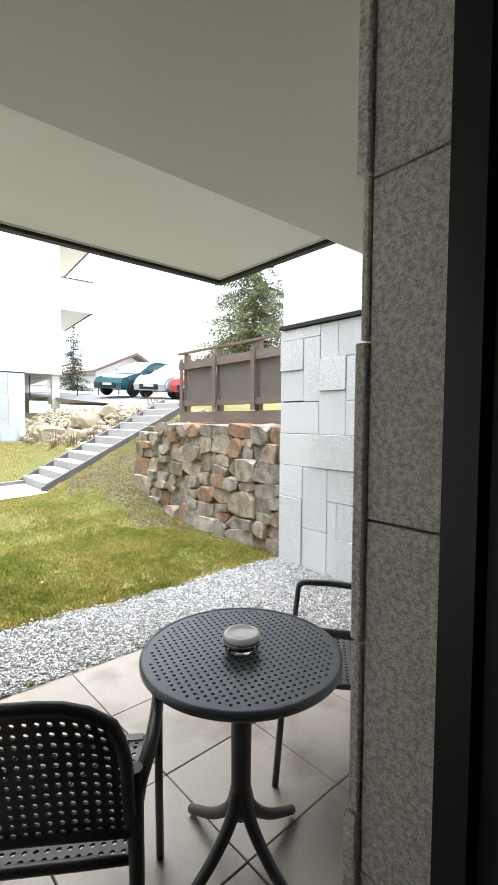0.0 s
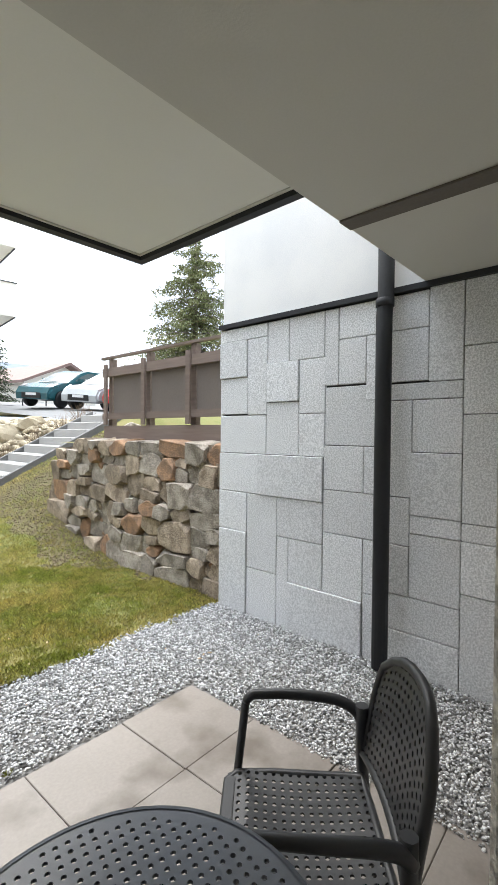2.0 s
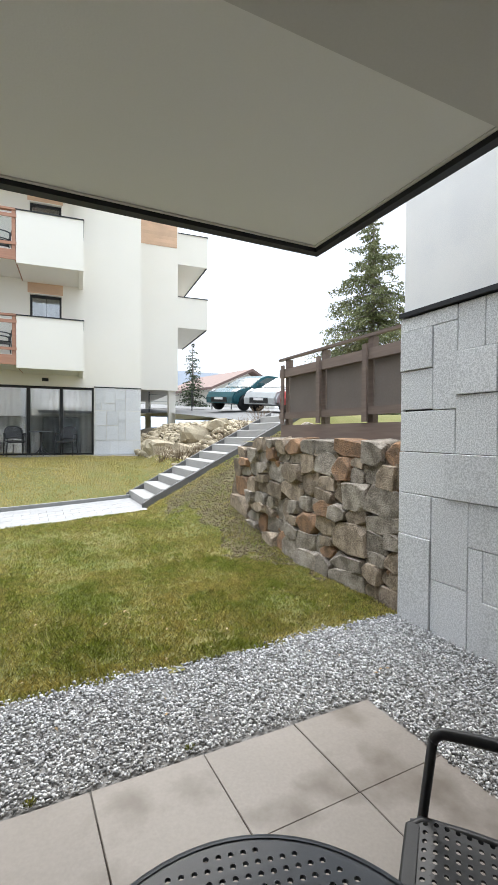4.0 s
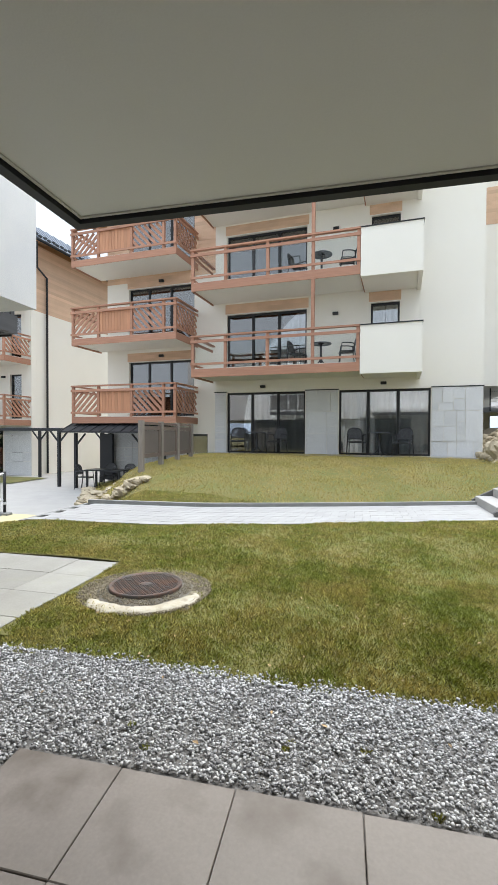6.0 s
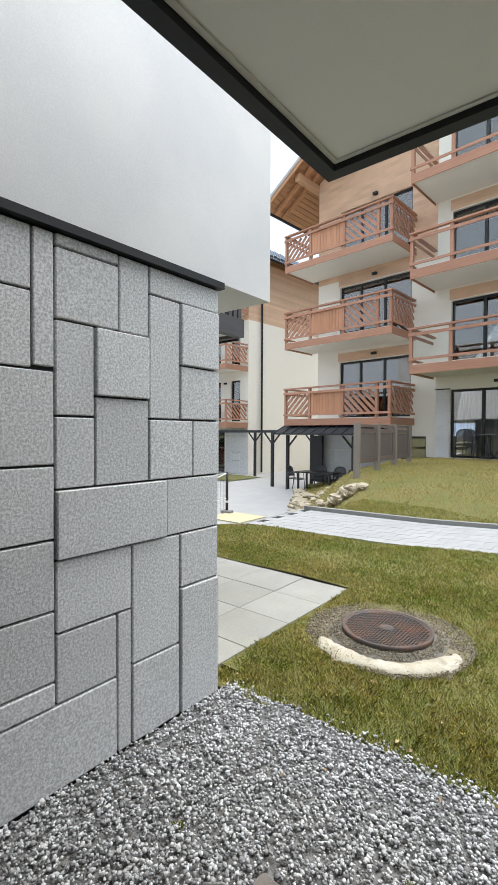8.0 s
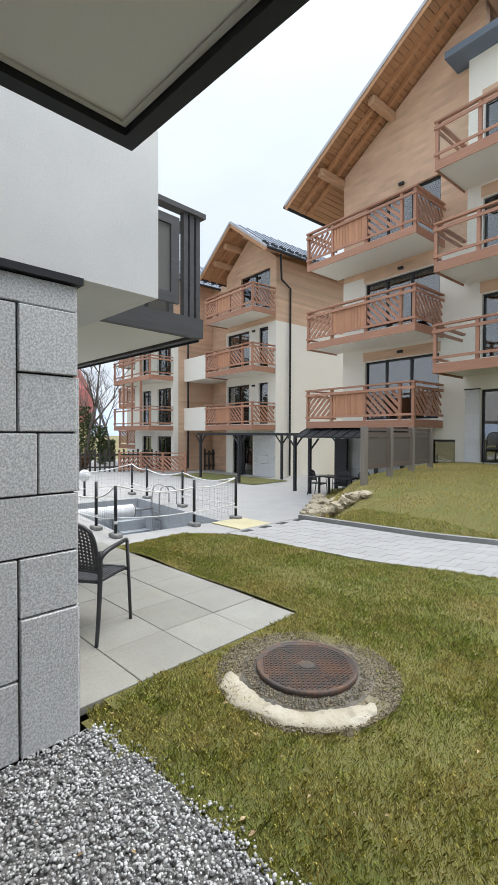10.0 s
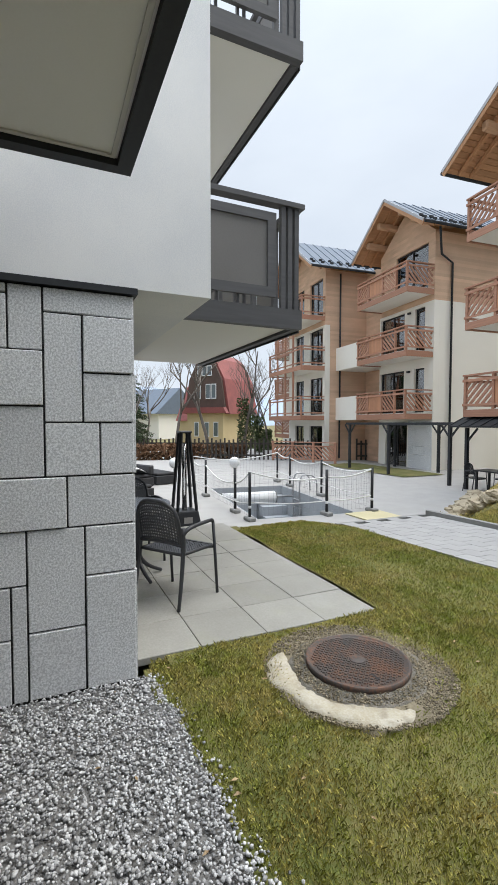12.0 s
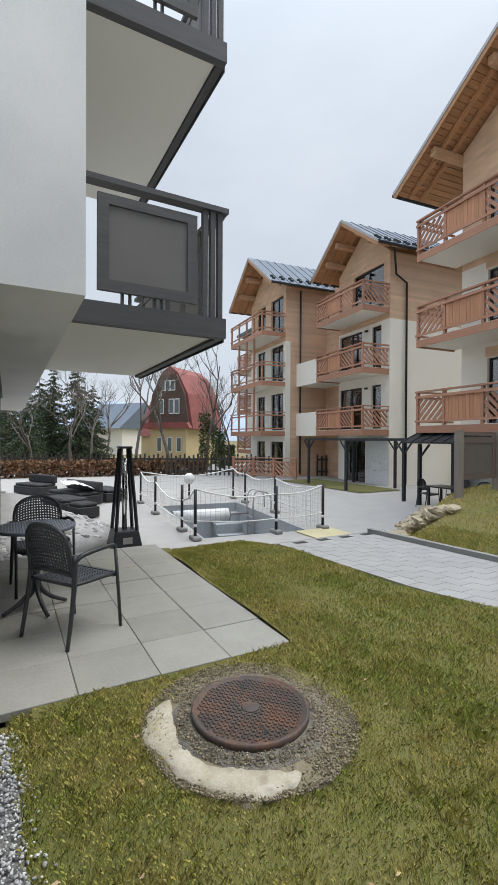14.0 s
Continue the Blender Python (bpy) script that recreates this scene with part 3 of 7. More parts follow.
left_lower = [(1.8, 2.19, 1.11, 1.41), (1.8, 2.19, 0.82, 1.11), (1.8, 2.19, 0.53, 0.82), (2.19, 2.77, 1.02, 1.31), (2.77, 3.145, 1.02, 1.31), (2.19, 2.56, 0.72, 1.02), (2.56, 2.86, 0.45, 1.02), (2.86, 3.145, 0.735, 1.02), (2.86, 3.145, 0.10, 0.735),
              (2.19, 2.48, 0.43, 0.72), (2.48, 2.56, 0.10, 0.72), (2.56, 2.86, 0.10, 0.45), (1.8, 2.48, 0.10, 0.43), (1.8, 2.19, 0.43, 0.53)]
left_back = [(1.2, 1.8, 1.8, 2.345), (1.2, 1.8, 1.4, 1.8), (1.2, 1.8, 0.9, 1.4), (1.2, 1.8, 0.1, 0.9), (0.6, 1.2, 1.6, 2.345), (0.6, 1.2, 0.8, 1.6), (0.6, 1.2, 0.1, 0.8)]
proud_left = {(2.86, 0.072), (2.37, 1.7), (2.19, 1.02), (2.86, 1.89)}
left_clad = tagged(new("cladding_left_wing"), "grey granite block facing of mixed sizes", "wall cladding", kind="structure")
for b in left_upper + left_lower + left_back:
    b = (b[0], b[1], 0.072 if b[2] < 0.11 else b[2], b[3])
    ashlar(-2.0, 1, [(*b, 0.012 if (b[0], b[2]) in proud_left else random.choice((0, 0, 0.003)))], 0, "granite_block", GRANITE, left_clad)
right_a = [(2.98, 3.53, 2.34, 2.455), (3.2, 3.53, 2.02, 2.34), (2.98, 3.2, 1.69, 2.34), (2.76, 2.98, 2.11, 2.455), (2.43, 2.76, 2.11, 2.455), (2.31, 2.43, 1.89, 2.455), (1.98, 2.31, 2.22, 2.455), (2.66, 2.98, 1.79, 2.11), (2.42, 2.66, 1.69, 2.11), (2.09, 2.31, 1.89, 2.22), (1.98, 2.09, 1.77, 2.22), (3.2, 3.53, 1.7, 2.02), (2.99, 3.53, 1.36, 1.69), (2.66, 2.99, 1.36, 1.79), (2.42, 2.66, 1.36, 1.69), (1.98, 2.42, 1.45, 1.88)]
right_b = [(3.08, 3.53, 1.02, 1.36), (2.43, 3.08, 1.02, 1.36), (2.1, 2.43, 1.12, 1.45), (1.98, 2.1, 1.12, 1.45), (1.99, 2.43, 0.8, 1.12), (3.2, 3.53, 0.68, 1.02), (3.2, 3.53, -0.05, 0.68), (2.87, 3.2, 0.38, 1.02), (2.43, 2.87, 0.7, 1.02), (2.75, 2.87, -0.05, 0.7), (2.43, 2.75, 0.35, 0.7), (2.87, 3.2, -0.05, 0.38), (2.1, 2.43, 0.35, 0.8), (1.99, 2.1, 0.42, 0.8), (2.1, 2.75, -0.05, 0.35), (1.99, 2.1, -0.05, 0.42)]
right_c = [(1.66, 1.98, 2.22, 2.455), (1.45, 1.66, 1.87, 2.49), (1.66, 1.98, 1.88, 2.22), (1.45, 1.98, 1.76, 1.87), (1.45, 1.76, 1.42, 1.76), (1.76, 1.98, 1.12, 1.76), (1.77, 1.98, 0.8, 1.12), (1.45, 1.77, 1.01, 1.42), (1.45, 1.77, 0.89, 1.01), (1.45, 1.77, 0.47, 0.89), (1.77, 1.98, 0.47, 0.8), (1.45, 1.98, 0.23, 0.47), (1.45, 1.98, -0.05, 0.23)]
right_d = [(1.0, 1.45, 2.07, 2.49), (1.0, 1.45, 1.66, 2.07), (1.0, 1.45, 1.0, 1.66), (1.0, 1.45, 0.89, 1.0), (1.0, 1.45, 0.57, 0.89), (1.0, 1.45, -0.05, 0.57), (0.6, 1.0, 1.6, 2.49), (0.6, 1.0, 0.7, 1.6), (0.6, 1.0, -0.05, 0.7)]
proud_right = {(3.2, 2.02), (2.66, 1.79), (2.43, 1.02), (3.2, -0.05), (2.1, -0.05)}
right_clad = tagged(new("cladding_right_wing"), "grey granite block facing of mixed sizes", "wall cladding", kind="structure")
for b in right_a + right_b + right_c + right_d:
    ashlar(3.42, -1, [(b[0] - 0.078, b[1] - 0.078, b[2], b[3], 0.014 if (b[0], b[2]) in proud_right else random.choice((0, 0, 0.003)))], 0, "granite_block", GRANITE, right_clad, g=0.0025)
# end faces of the granite
for z0, z1, d in ((-0.05, 0.68, 0.0), (0.68, 1.36, 0.01), (1.36, 2.02, 0.0), (2.02, 2.455, 0.008)):
    boxpart("granite_block", (3.422, 4.6, 3.424, 3.45 + d, z0 + 0.004, z1 - 0.004), GRANITE, right_clad)
for z0, z1, d in ((0.05, 0.74, 0.006), (0.74, 1.31, 0.0), (1.31, 1.89, 0.008), (1.89, 2.345, 0.0)):
    boxpart("granite_block", (-3.2, -2.004, 3.132, 3.145 + d, z0 + 0.004, z1 - 0.004), GRANITE, left_clad)

# granite reveal of the doorway
reveal = tagged(new("cladding_doorway"), "rough grey granite blocks round the doorway", "wall cladding", kind="structure")
for z0, z1 in ((-0.06, 0.42), (0.42, 1.27), (1.27, 2.04), (2.04, 2.5)):
    bm = bmesh.new()
    rbox(bm, 0.838, 0.872, 0.372, 0.556, z0 + 0.003, z1 - 0.003, 0.003)
    part("granite_block", bm, JAMB_GRANITE, reveal)
for z0, z1, d in ((-0.06, 0.56, 0.03), (0.56, 0.98, 0.02), (0.98, 1.68, 0.022), (1.68, 2.05, 0.012), (2.05, 2.5, 0.026)):
    for x0, x1 in ((0.826, 1.5), (1.5, 2.3), (2.3, 3.3)):
        bm = bmesh.new()
        rbox(bm, x0 + (0.003 if x0 > 1 else -0.6 * (d - 0.02)), x1 - 0.003, 0.558, 0.566 + d, z0 + 0.003, z1 - 0.003, 0.004)
        part("granite_block", bm, JAMB_GRANITE, reveal)


# ---- neighbouring apartment buildings across the lawn ----
ACROSS = pose(-4.28, 16.15, 0, 0, 0, -5)


def facade(parent, name, u0, u1, z0, z1, v0, v1, holes, mat, label=""):
    """A wall slab with openings cut through it."""
    us = sorted({u0, u1, *[h[0] for h in holes], *[h[1] for h in holes]})
    zs = sorted({z0, z1, *[h[2] for h in holes], *[h[3] for h in holes]})
    us, zs = [u for u in us if u0 <= u <= u1], [z for z in zs if z0 <= z <= z1]
    bm = bmesh.new()
    for a, b in zip(us, us[1:]):
        for c, d in zip(zs, zs[1:]):
            if not any(h[0] <= (a + b) / 2 <= h[1] and h[2] <= (c + d) / 2 <= h[3] for h in holes):
                box(bm, a, b, v0, v1, c, d)
    bmesh.ops.remove_doubles(bm, verts=bm.verts, dist=0.0005)
    seen = {}
    for f in bm.faces:
        seen.setdefault(tuple(sorted(v.index for v in f.verts)), []).append(f)
    bm.verts.index_update()
    seen = {}
    for f in bm.faces:
        seen.setdefault(tuple(sorted(v.index for v in f.verts)), []).append(f)
    bmesh.ops.delete(bm, geom=[f for fs in seen.values() if len(fs) > 1 for f in fs], context="FACES_ONLY")
    return part(name, bm, mat, parent, label)


def window(parent, u0, u1, z0, z1, v, splits=(), curtain=0.0, name="window", lit=False):
    """A framed window or glazed door set into a wall that faces -v: frame, panes, curtain and a near-black box for the
    unlit room behind.
    """
    w = 0.06
    cuts = [u0] + [u0 + (u1 - u0) * s for s in splits] + [u1]
    frame_part = facade(parent, name, u0, u1, z0, z1, v, v + 0.08, [(u0 + w, u1 - w, z0 + w, z1 - w * 1.2)], FRAME, "black framed window")
    for c in cuts[1:-1]:
        boxpart("mullion", (c - w * 0.7, c + w * 0.7, v + 0.002, v + 0.078, z0 + w, z1 - w * 1.2), FRAME, frame_part)
    for a, b in zip(cuts, cuts[1:]):
        p = boxpart("pane", (a + w, b - w, v + 0.035, v + 0.045, z0 + w, z1 - w * 1.2), GLASS, frame_part)
        p.visible_shadow = False
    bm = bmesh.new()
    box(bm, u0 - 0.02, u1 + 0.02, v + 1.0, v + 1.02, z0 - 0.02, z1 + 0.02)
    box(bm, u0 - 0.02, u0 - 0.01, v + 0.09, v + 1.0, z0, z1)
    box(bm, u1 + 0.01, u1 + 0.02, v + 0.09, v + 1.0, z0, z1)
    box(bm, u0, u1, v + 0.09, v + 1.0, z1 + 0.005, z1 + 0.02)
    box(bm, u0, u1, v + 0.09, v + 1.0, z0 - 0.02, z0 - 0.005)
    part("room_shade_box", bm, DARK, frame_part)
    if curtain:
        n = max(8, int((u1 - u0) * 22))
        bm = bmesh.new()
        rows = []
        for i in range(n + 1):
            s = i / n
            x = lerp(u0 + 0.05, u1 - 0.05, s)
            off = 0.05 * math.sin(s * (u1 - u0) * 34 + 2 * math.sin(s * 9)) * (0.6 + 0.4 * math.sin(s * 23))
            rows.append([bm.verts.new((x, v + 0.22 + off, zz)) for zz in (z0 + 0.03, z1 - 0.03)])
        for i, (a, b) in enumerate(zip(rows, rows[1:])):
            s = (i + 0.5) / n
            if abs(s - 0.5) > 0.5 - curtain * 0.5 or curtain >= 1:
                bm.faces.new((a[0], b[0], b[1], a[1])).smooth = True
        part("curtain", bm, CURTAIN, frame_part, "grey net curtain")
    return frame_part


def lattice(bm, a, b, z0, z1, flip, w=0.095, t=0.025):
    """Slanting boards between two upright edges a and b, cut at the bay's border."""
    a, b = Vector((*a, 0)), Vector((*b, 0))
    L, H = (b - a).length, z1 - z0
    d = (b - a).normalized()
    for k in range(-12, 13):
        s0 = k * 0.235 + L / 2 - H / 2
        pts = []
        for q in (0.0, 1.0):
            pts.append((s0 + q * H, q * H))
        (sa, ha), (sb, hb) = pts
        lo, hi = max(0.0, sa), min(L, sb)
        if hi - lo < 0.05:
            continue
        ha, hb = ha + (lo - sa), hb - (sb - hi)
        if flip:
            lo, hi, ha, hb = L - lo, L - hi, ha, hb
        bar(bm, a + d * lo + Vector((0, 0, z0 + ha)), a + d * hi + Vector((0, 0, z0 + hb)), t, w)


def balcony(parent, u0, u1, v0, v1, z, bays, side="diag", height=1.05, drop=0.28, parapet=None, left_side=False, tall=()):
    """A timber balcony: slab, fascia, posts, three rails and the infill of each bay. bays: (end, kind)."""
    slab = boxpart("balcony", (u0 + 0.03, u1 - 0.03, v0 + 0.03, v1, z - drop + 0.06, z), CREAM, parent, "plastered balcony slab")
    bm = bmesh.new()
    end = u1
    box(bm, u0, end, v0, v0 + 0.028, z - drop, z - 0.02)
    box(bm, u0, u0 + 0.028, v0 + 0.03, v1, z - drop, z - 0.02)
    box(bm, end - 0.028, end, v0 + 0.03, v1, z - drop, z - 0.02)
    part("fascia", bm, REDWOOD, slab, "red-brown fascia board")
    box_h = (("handrail", height - 0.05, 0.05, 0.12), ("mid_rail", height - 0.24, 0.085, 0.035), ("bottom_rail", 0.10, 0.07, 0.035))
    for nm, zz, hh, ww in box_h:
        boxpart(nm, (u0 - 0.02, end + 0.02, v0 - 0.03, v0 - 0.03 + ww, z + zz, z + zz + hh), REDWOOD, slab)
        for uu in ([u0 - 0.02] if left_side else []) + [end + 0.02 - ww]:
            boxpart(nm, (uu, uu + ww, v0 + 0.10, v1 - 0.01, z + zz, z + zz + hh), REDWOOD, slab)
    posts = [u0 + 0.04] + [b[0] for b in bays]
    for p in posts:
        boxpart("post", (p - 0.045, p + 0.045, v0 + 0.008, v0 + 0.098, z - 0.12, z + height - 0.05), REDWOOD, slab)
    for p in tall:
        boxpart("post", (p - 0.05, p + 0.05, v0 + 0.01, v0 + 0.11, z + height, z + 2.82 - drop), REDWOOD, slab)
    for (a, (b, kind)) in zip(posts, bays):
        if kind == "glass":
            g = boxpart("glass_panel", (a + 0.06, b - 0.06, v0 + 0.045, v0 + 0.055, z + 0.18, z + height - 0.25), RAIL_GLASS, slab)
            g.visible_shadow = False
        elif kind == "board":
            k = max(2, int((b - a - 0.1) / 0.12))
            for i in range(k):
                s = a + 0.05 + (b - a - 0.1) * i / k
                boxpart("board", (s + 0.004, s + (b - a - 0.1) / k - 0.004, v0 + 0.03, v0 + 0.052, z + 0.12, z + height - 0.2), REDWOOD_PANEL, slab)
        elif kind in ("up", "down"):
            bm = bmesh.new()
            lattice(bm, (a + 0.05, v0 + 0.05), (b - 0.05, v0 + 0.05), z + 0.16, z + height - 0.24, kind == "down")
            part("lattice", bm, REDWOOD, slab, "slanting lattice boards")
    for uu in [end - 0.045]:
        if side == "diag":
            bm = bmesh.new()
            lattice(bm, (uu, v0 + 0.12), (uu, v1 - 0.05), z + 0.16, z + height - 0.24, True)
            part("lattice", bm, REDWOOD, slab, "slanting lattice boards")
        else:
            g = boxpart("glass_panel", (uu - 0.005, uu + 0.005, v0 + 0.12, v1 - 0.05, z + 0.18, z + height - 0.25), RAIL_GLASS, slab)
            g.visible_shadow = False
    if parapet:
        a, b = parapet
        bm = bmesh.new()
        prism(bm, [(a, v0 - 0.02), (b, v0 - 0.02), (b, v1), (b - 0.12, v1), (b - 0.12, v0 + 0.12), (a, v0 + 0.12)], "z", z - drop - 0.08, z + height - 0.04)
        boxpart("balcony_floor", (a, b - 0.122, v0 + 0.122, v1, z - drop - 0.02, z - 0.02), CREAM, slab)
        pp = part("parapet", bm, CREAM, slab, "cream plastered solid parapet")
        bm = bmesh.new()
        box(bm, a - 0.01, b + 0.02, v0 - 0.045, v0 + 0.14, z + height - 0.038, z + height - 0.01)
        box(bm, b - 0.14, b + 0.02, v0 + 0.14, v1, z + height - 0.038, z + height - 0.01)
        part("coping", bm, TRIM, slab, "dark metal coping")
    return slab


def wall_lamp(parent, u, z, v):
    boxpart("wall_lamp", (u - 0.09, u + 0.09, v - 0.11, v, z, z + 0.09), FRAME, parent, "small black wall lamp", 0.01)


def gable_roof(parent, uc, half_left, z_low, rise, v0, v1, half_right=None, purlins=(0.62, 0.3)):
    """A steep metal roof with a wide timber-lined overhang: sheets, seams, fascia boards, soffit boards and purlins."""
    t = 0.16
    z_ridge = z_low + rise
    for sgn in (-1, 1):
        half = half_left if sgn < 0 or not half_right else half_right
        z_eave = z_ridge - rise * half / half_left
        bm = bmesh.new()
        prism(bm, [(uc, z_ridge), (uc + sgn * half, z_eave), (uc + sgn * half, z_eave + 0.05), (uc, z_ridge + 0.05)], "y", v0, v1)
        roof = part("roof", bm, ROOF, parent, "blue-grey standing seam metal roof")
        bm = bmesh.new()
        k = int((v1 - v0) / 0.55)
        for i in range(k + 1):
            v = v0 + 0.03 + (v1 - v0 - 0.06) * i / k
            bar(bm, (uc, v, z_ridge + 0.065), (uc + sgn * half, v, z_eave + 0.065), 0.03, 0.04)
        part("seam", bm, ROOF, roof)
        bm = bmesh.new()
        for row in (0.82, 0.9):
            for i in range(0, k, 1):
                v = v0 + 0.3 + (v1 - v0 - 0.06) * i / k
                q = row
                c = Vector((uc + sgn * half * q, v, lerp(z_ridge, z_eave, q) + 0.1))
                box(bm, c.x - 0.04, c.x + 0.04, v - 0.09, v + 0.09, c.z - 0.04, c.z + 0.05)
        part("snow_guard", bm, TRIM, roof)["kind"] = "stuff"
        n = max(4, int(half / 0.16))
        for i in range(n):
            bm = bmesh.new()
            q0, q1 = i / n + 0.0012, (i + 1) / n - 0.0012
            zz = lambda q: lerp(z_ridge, z_eave, q)
            prism(bm, [(uc + sgn * half * q0, zz(q0) - 0.03), (uc + sgn * half * q1, zz(q1) - 0.03), (uc + sgn * half * q1, zz(q1) - 0.004), (uc + sgn * half * q0, zz(q0) - 0.004)], "y", v0 + 0.03, v0 + 7.5)
            part("soffit_board", bm, EAVE_WOOD, roof)
        bm = bmesh.new()
        bar(bm, (uc, v0 + 0.01, z_ridge - 0.10), (uc + sgn * half, v0 + 0.01, z_eave - 0.10), 0.03, 0.2)
        part("barge_board", bm, EAVE_WOOD, roof)
        bm = bmesh.new()
        bar(bm, (uc, v0 - 0.015, z_ridge + 0.015), (uc + sgn * (half + 0.02), v0 - 0.015, z_eave + 0.015), 0.02, 0.11)
        part("verge_flashing", bm, STEEL, roof)
        for q in purlins:
            bm = bmesh.new()
            zz = lerp(z_ridge, z_eave, q) - 0.21
            rbox(bm, uc + sgn * half * q - 0.13, uc + sgn * half * q + 0.13, v0 + 0.25, v0 + 2.6, zz - 0.15, zz + 0.15, 0.05)
            part("purlin", bm, PURLIN, roof, "projecting timber purlin")
        for v in (0.62, 1.12):
            bm = bmesh.new()
            bar(bm, (uc + sgn * 0.05, v0 + v, z_ridge - 0.13), (uc + sgn * half * 0.98, v0 + v, z_eave - 0.07), 0.10, 0.14)
            part("rafter", bm, EAVE_WOOD, roof)
        bm = bmesh.new()
        tube(bm, [(uc + sgn * (half + 0.05), v0, z_eave - 0.02), (uc + sgn * (half + 0.05), v1, z_eave - 0.02)], 0.07, 8)
        part("gutter", bm, TRIM, roof, "dark metal gutter")


def downpipe(parent, pts, r=0.05):
    bm = bmesh.new()
    tube(bm, pts, r, 10)
    part("downpipe", bm, TRIM, parent, "dark metal downpipe")


F = 2.82
FB = 2.75
# building straight across: glazed ground floor between granite, two timber balconies and more above
b_house = thing("apartment_building", ACROSS, "cream plastered apartment building with timber balconies and granite base", "building", "apartment buildings")
b_holes = [(0.0, 2.83, 0.8, 2.92), (3.95, 6.75, 0.8, 2.92)]
for k in (1, 2, 3):
    b_holes += [(0.0, 2.86, 0.86 + FB * k, 2.92 + FB * k), (4.93, 5.81, 2.14 + FB * k, 2.92 + FB * k)]
facade(b_house, "wall", -0.45, 8.2, -0.3, 12.6, 0.0, 0.32, b_holes, CREAM)
boxpart("wall", (7.9, 8.2, 0.322, 9, -0.3, 12.6), CREAM, b_house)
boxpart("wall", (-0.45, -0.15, 0.322, 9, -0.3, 12.6), CREAM, b_house)
boxpart("roof", (-0.9, 8.6, -0.6, 9.2, 12.6, 12.8), ROOF, b_house, "flat metal roof edge")
boxpart("threshold", (-0.5, 8.2, -0.45, -0.003, 0.5, 0.79), CONCRETE, b_house, "pale concrete threshold strip")
window(b_house, 0.0, 2.83, 0.8, 2.92, 0.1, (0.33, 0.66), 1.0)
window(b_house, 3.95, 6.75, 0.8, 2.92, 0.1, (0.33, 0.66), 1.0)
for k in (1, 2, 3):
    window(b_house, 0.0, 2.86, 0.86 + FB * k, 2.92 + FB * k, 0.1, (0.33, 0.66), 0.7)
    window(b_house, 4.93, 5.81, 2.14 + FB * k, 2.92 + FB * k, 0.1, (), 0.9)
    boxpart("lintel_panel", (-0.06, 2.92, -0.008, -0.0025, 2.95 + FB * k, 3.28 + FB * k), ORANGE, b_house, "orange timber panel")
    boxpart("lintel_panel", (4.87, 5.85, -0.008, -0.0025, 2.95 + FB * k, 3.28 + FB * k), ORANGE, b_house, "orange timber panel")
    wall_lamp(b_house, 3.82, 2.62 + FB * k, -0.001)
    balcony(b_house, -0.55, 4.75, -1.75, 0.0, 0.86 + FB * k - 0.05, [(0.62, "glass"), (2.0, "glass"), (3.39, "glass"), (4.70, "glass")], "glass", parapet=(4.76, 6.42), left_side=True, tall=(3.39,))
for u in (1.35, 5.35):
    wall_lamp(b_house, u, 3.06, -0.001)
boxpart("trim", (-0.47, 0.0, -0.035, -0.0025, 2.93, 2.96), TRIM, b_house)
boxpart("trim", (2.83, 3.95, -0.035, -0.0025, 2.93, 2.96), TRIM, b_house)
boxpart("trim", (6.75, 8.22, -0.035, -0.0025, 2.93, 2.96), TRIM, b_house)


def cladding(parent, u0, u1, z0, z1, v, seed, size=0.42):
    """Granite facing blocks of mixed sizes over a rectangle of a wall that faces -v."""
    rnd = random.Random(seed)
    todo, out = [(u0, u1, z0, z1)], []
    while todo:
        a, b, c, d = todo.pop()
        w, h = b - a, d - c
        if max(w, h) < size * rnd.uniform(1.2, 1.9) or (w < 0.35 and h < 0.35):
            out.append((a, b, c, d))
        elif w > h:
            s = a + w * rnd.choice((0.33, 0.5, 0.66))
            todo += [(a, s, c, d), (s, b, c, d)]
        else:
            s = c + h * rnd.choice((0.33, 0.5, 0.66))
            todo += [(a, b, c, s), (a, b, s, d)]
    for a, b, c, d in out:
        bm = bmesh.new()
        box(bm, a + 0.006, b - 0.006, v - 0.02 - rnd.choice((0, 0, 0.012)), v - 0.003, c + 0.006, d - 0.006)
        part("granite_block", bm, GRANITE, parent)


cladding(b_house, -0.45, -0.02, 0.8, 2.93, 0.0, 3)
cladding(b_house, 2.85, 3.93, 0.8, 2.93, 0.0, 4)
cladding(b_house, 6.77, 8.2, 0.8, 2.93, 0.0, 5)

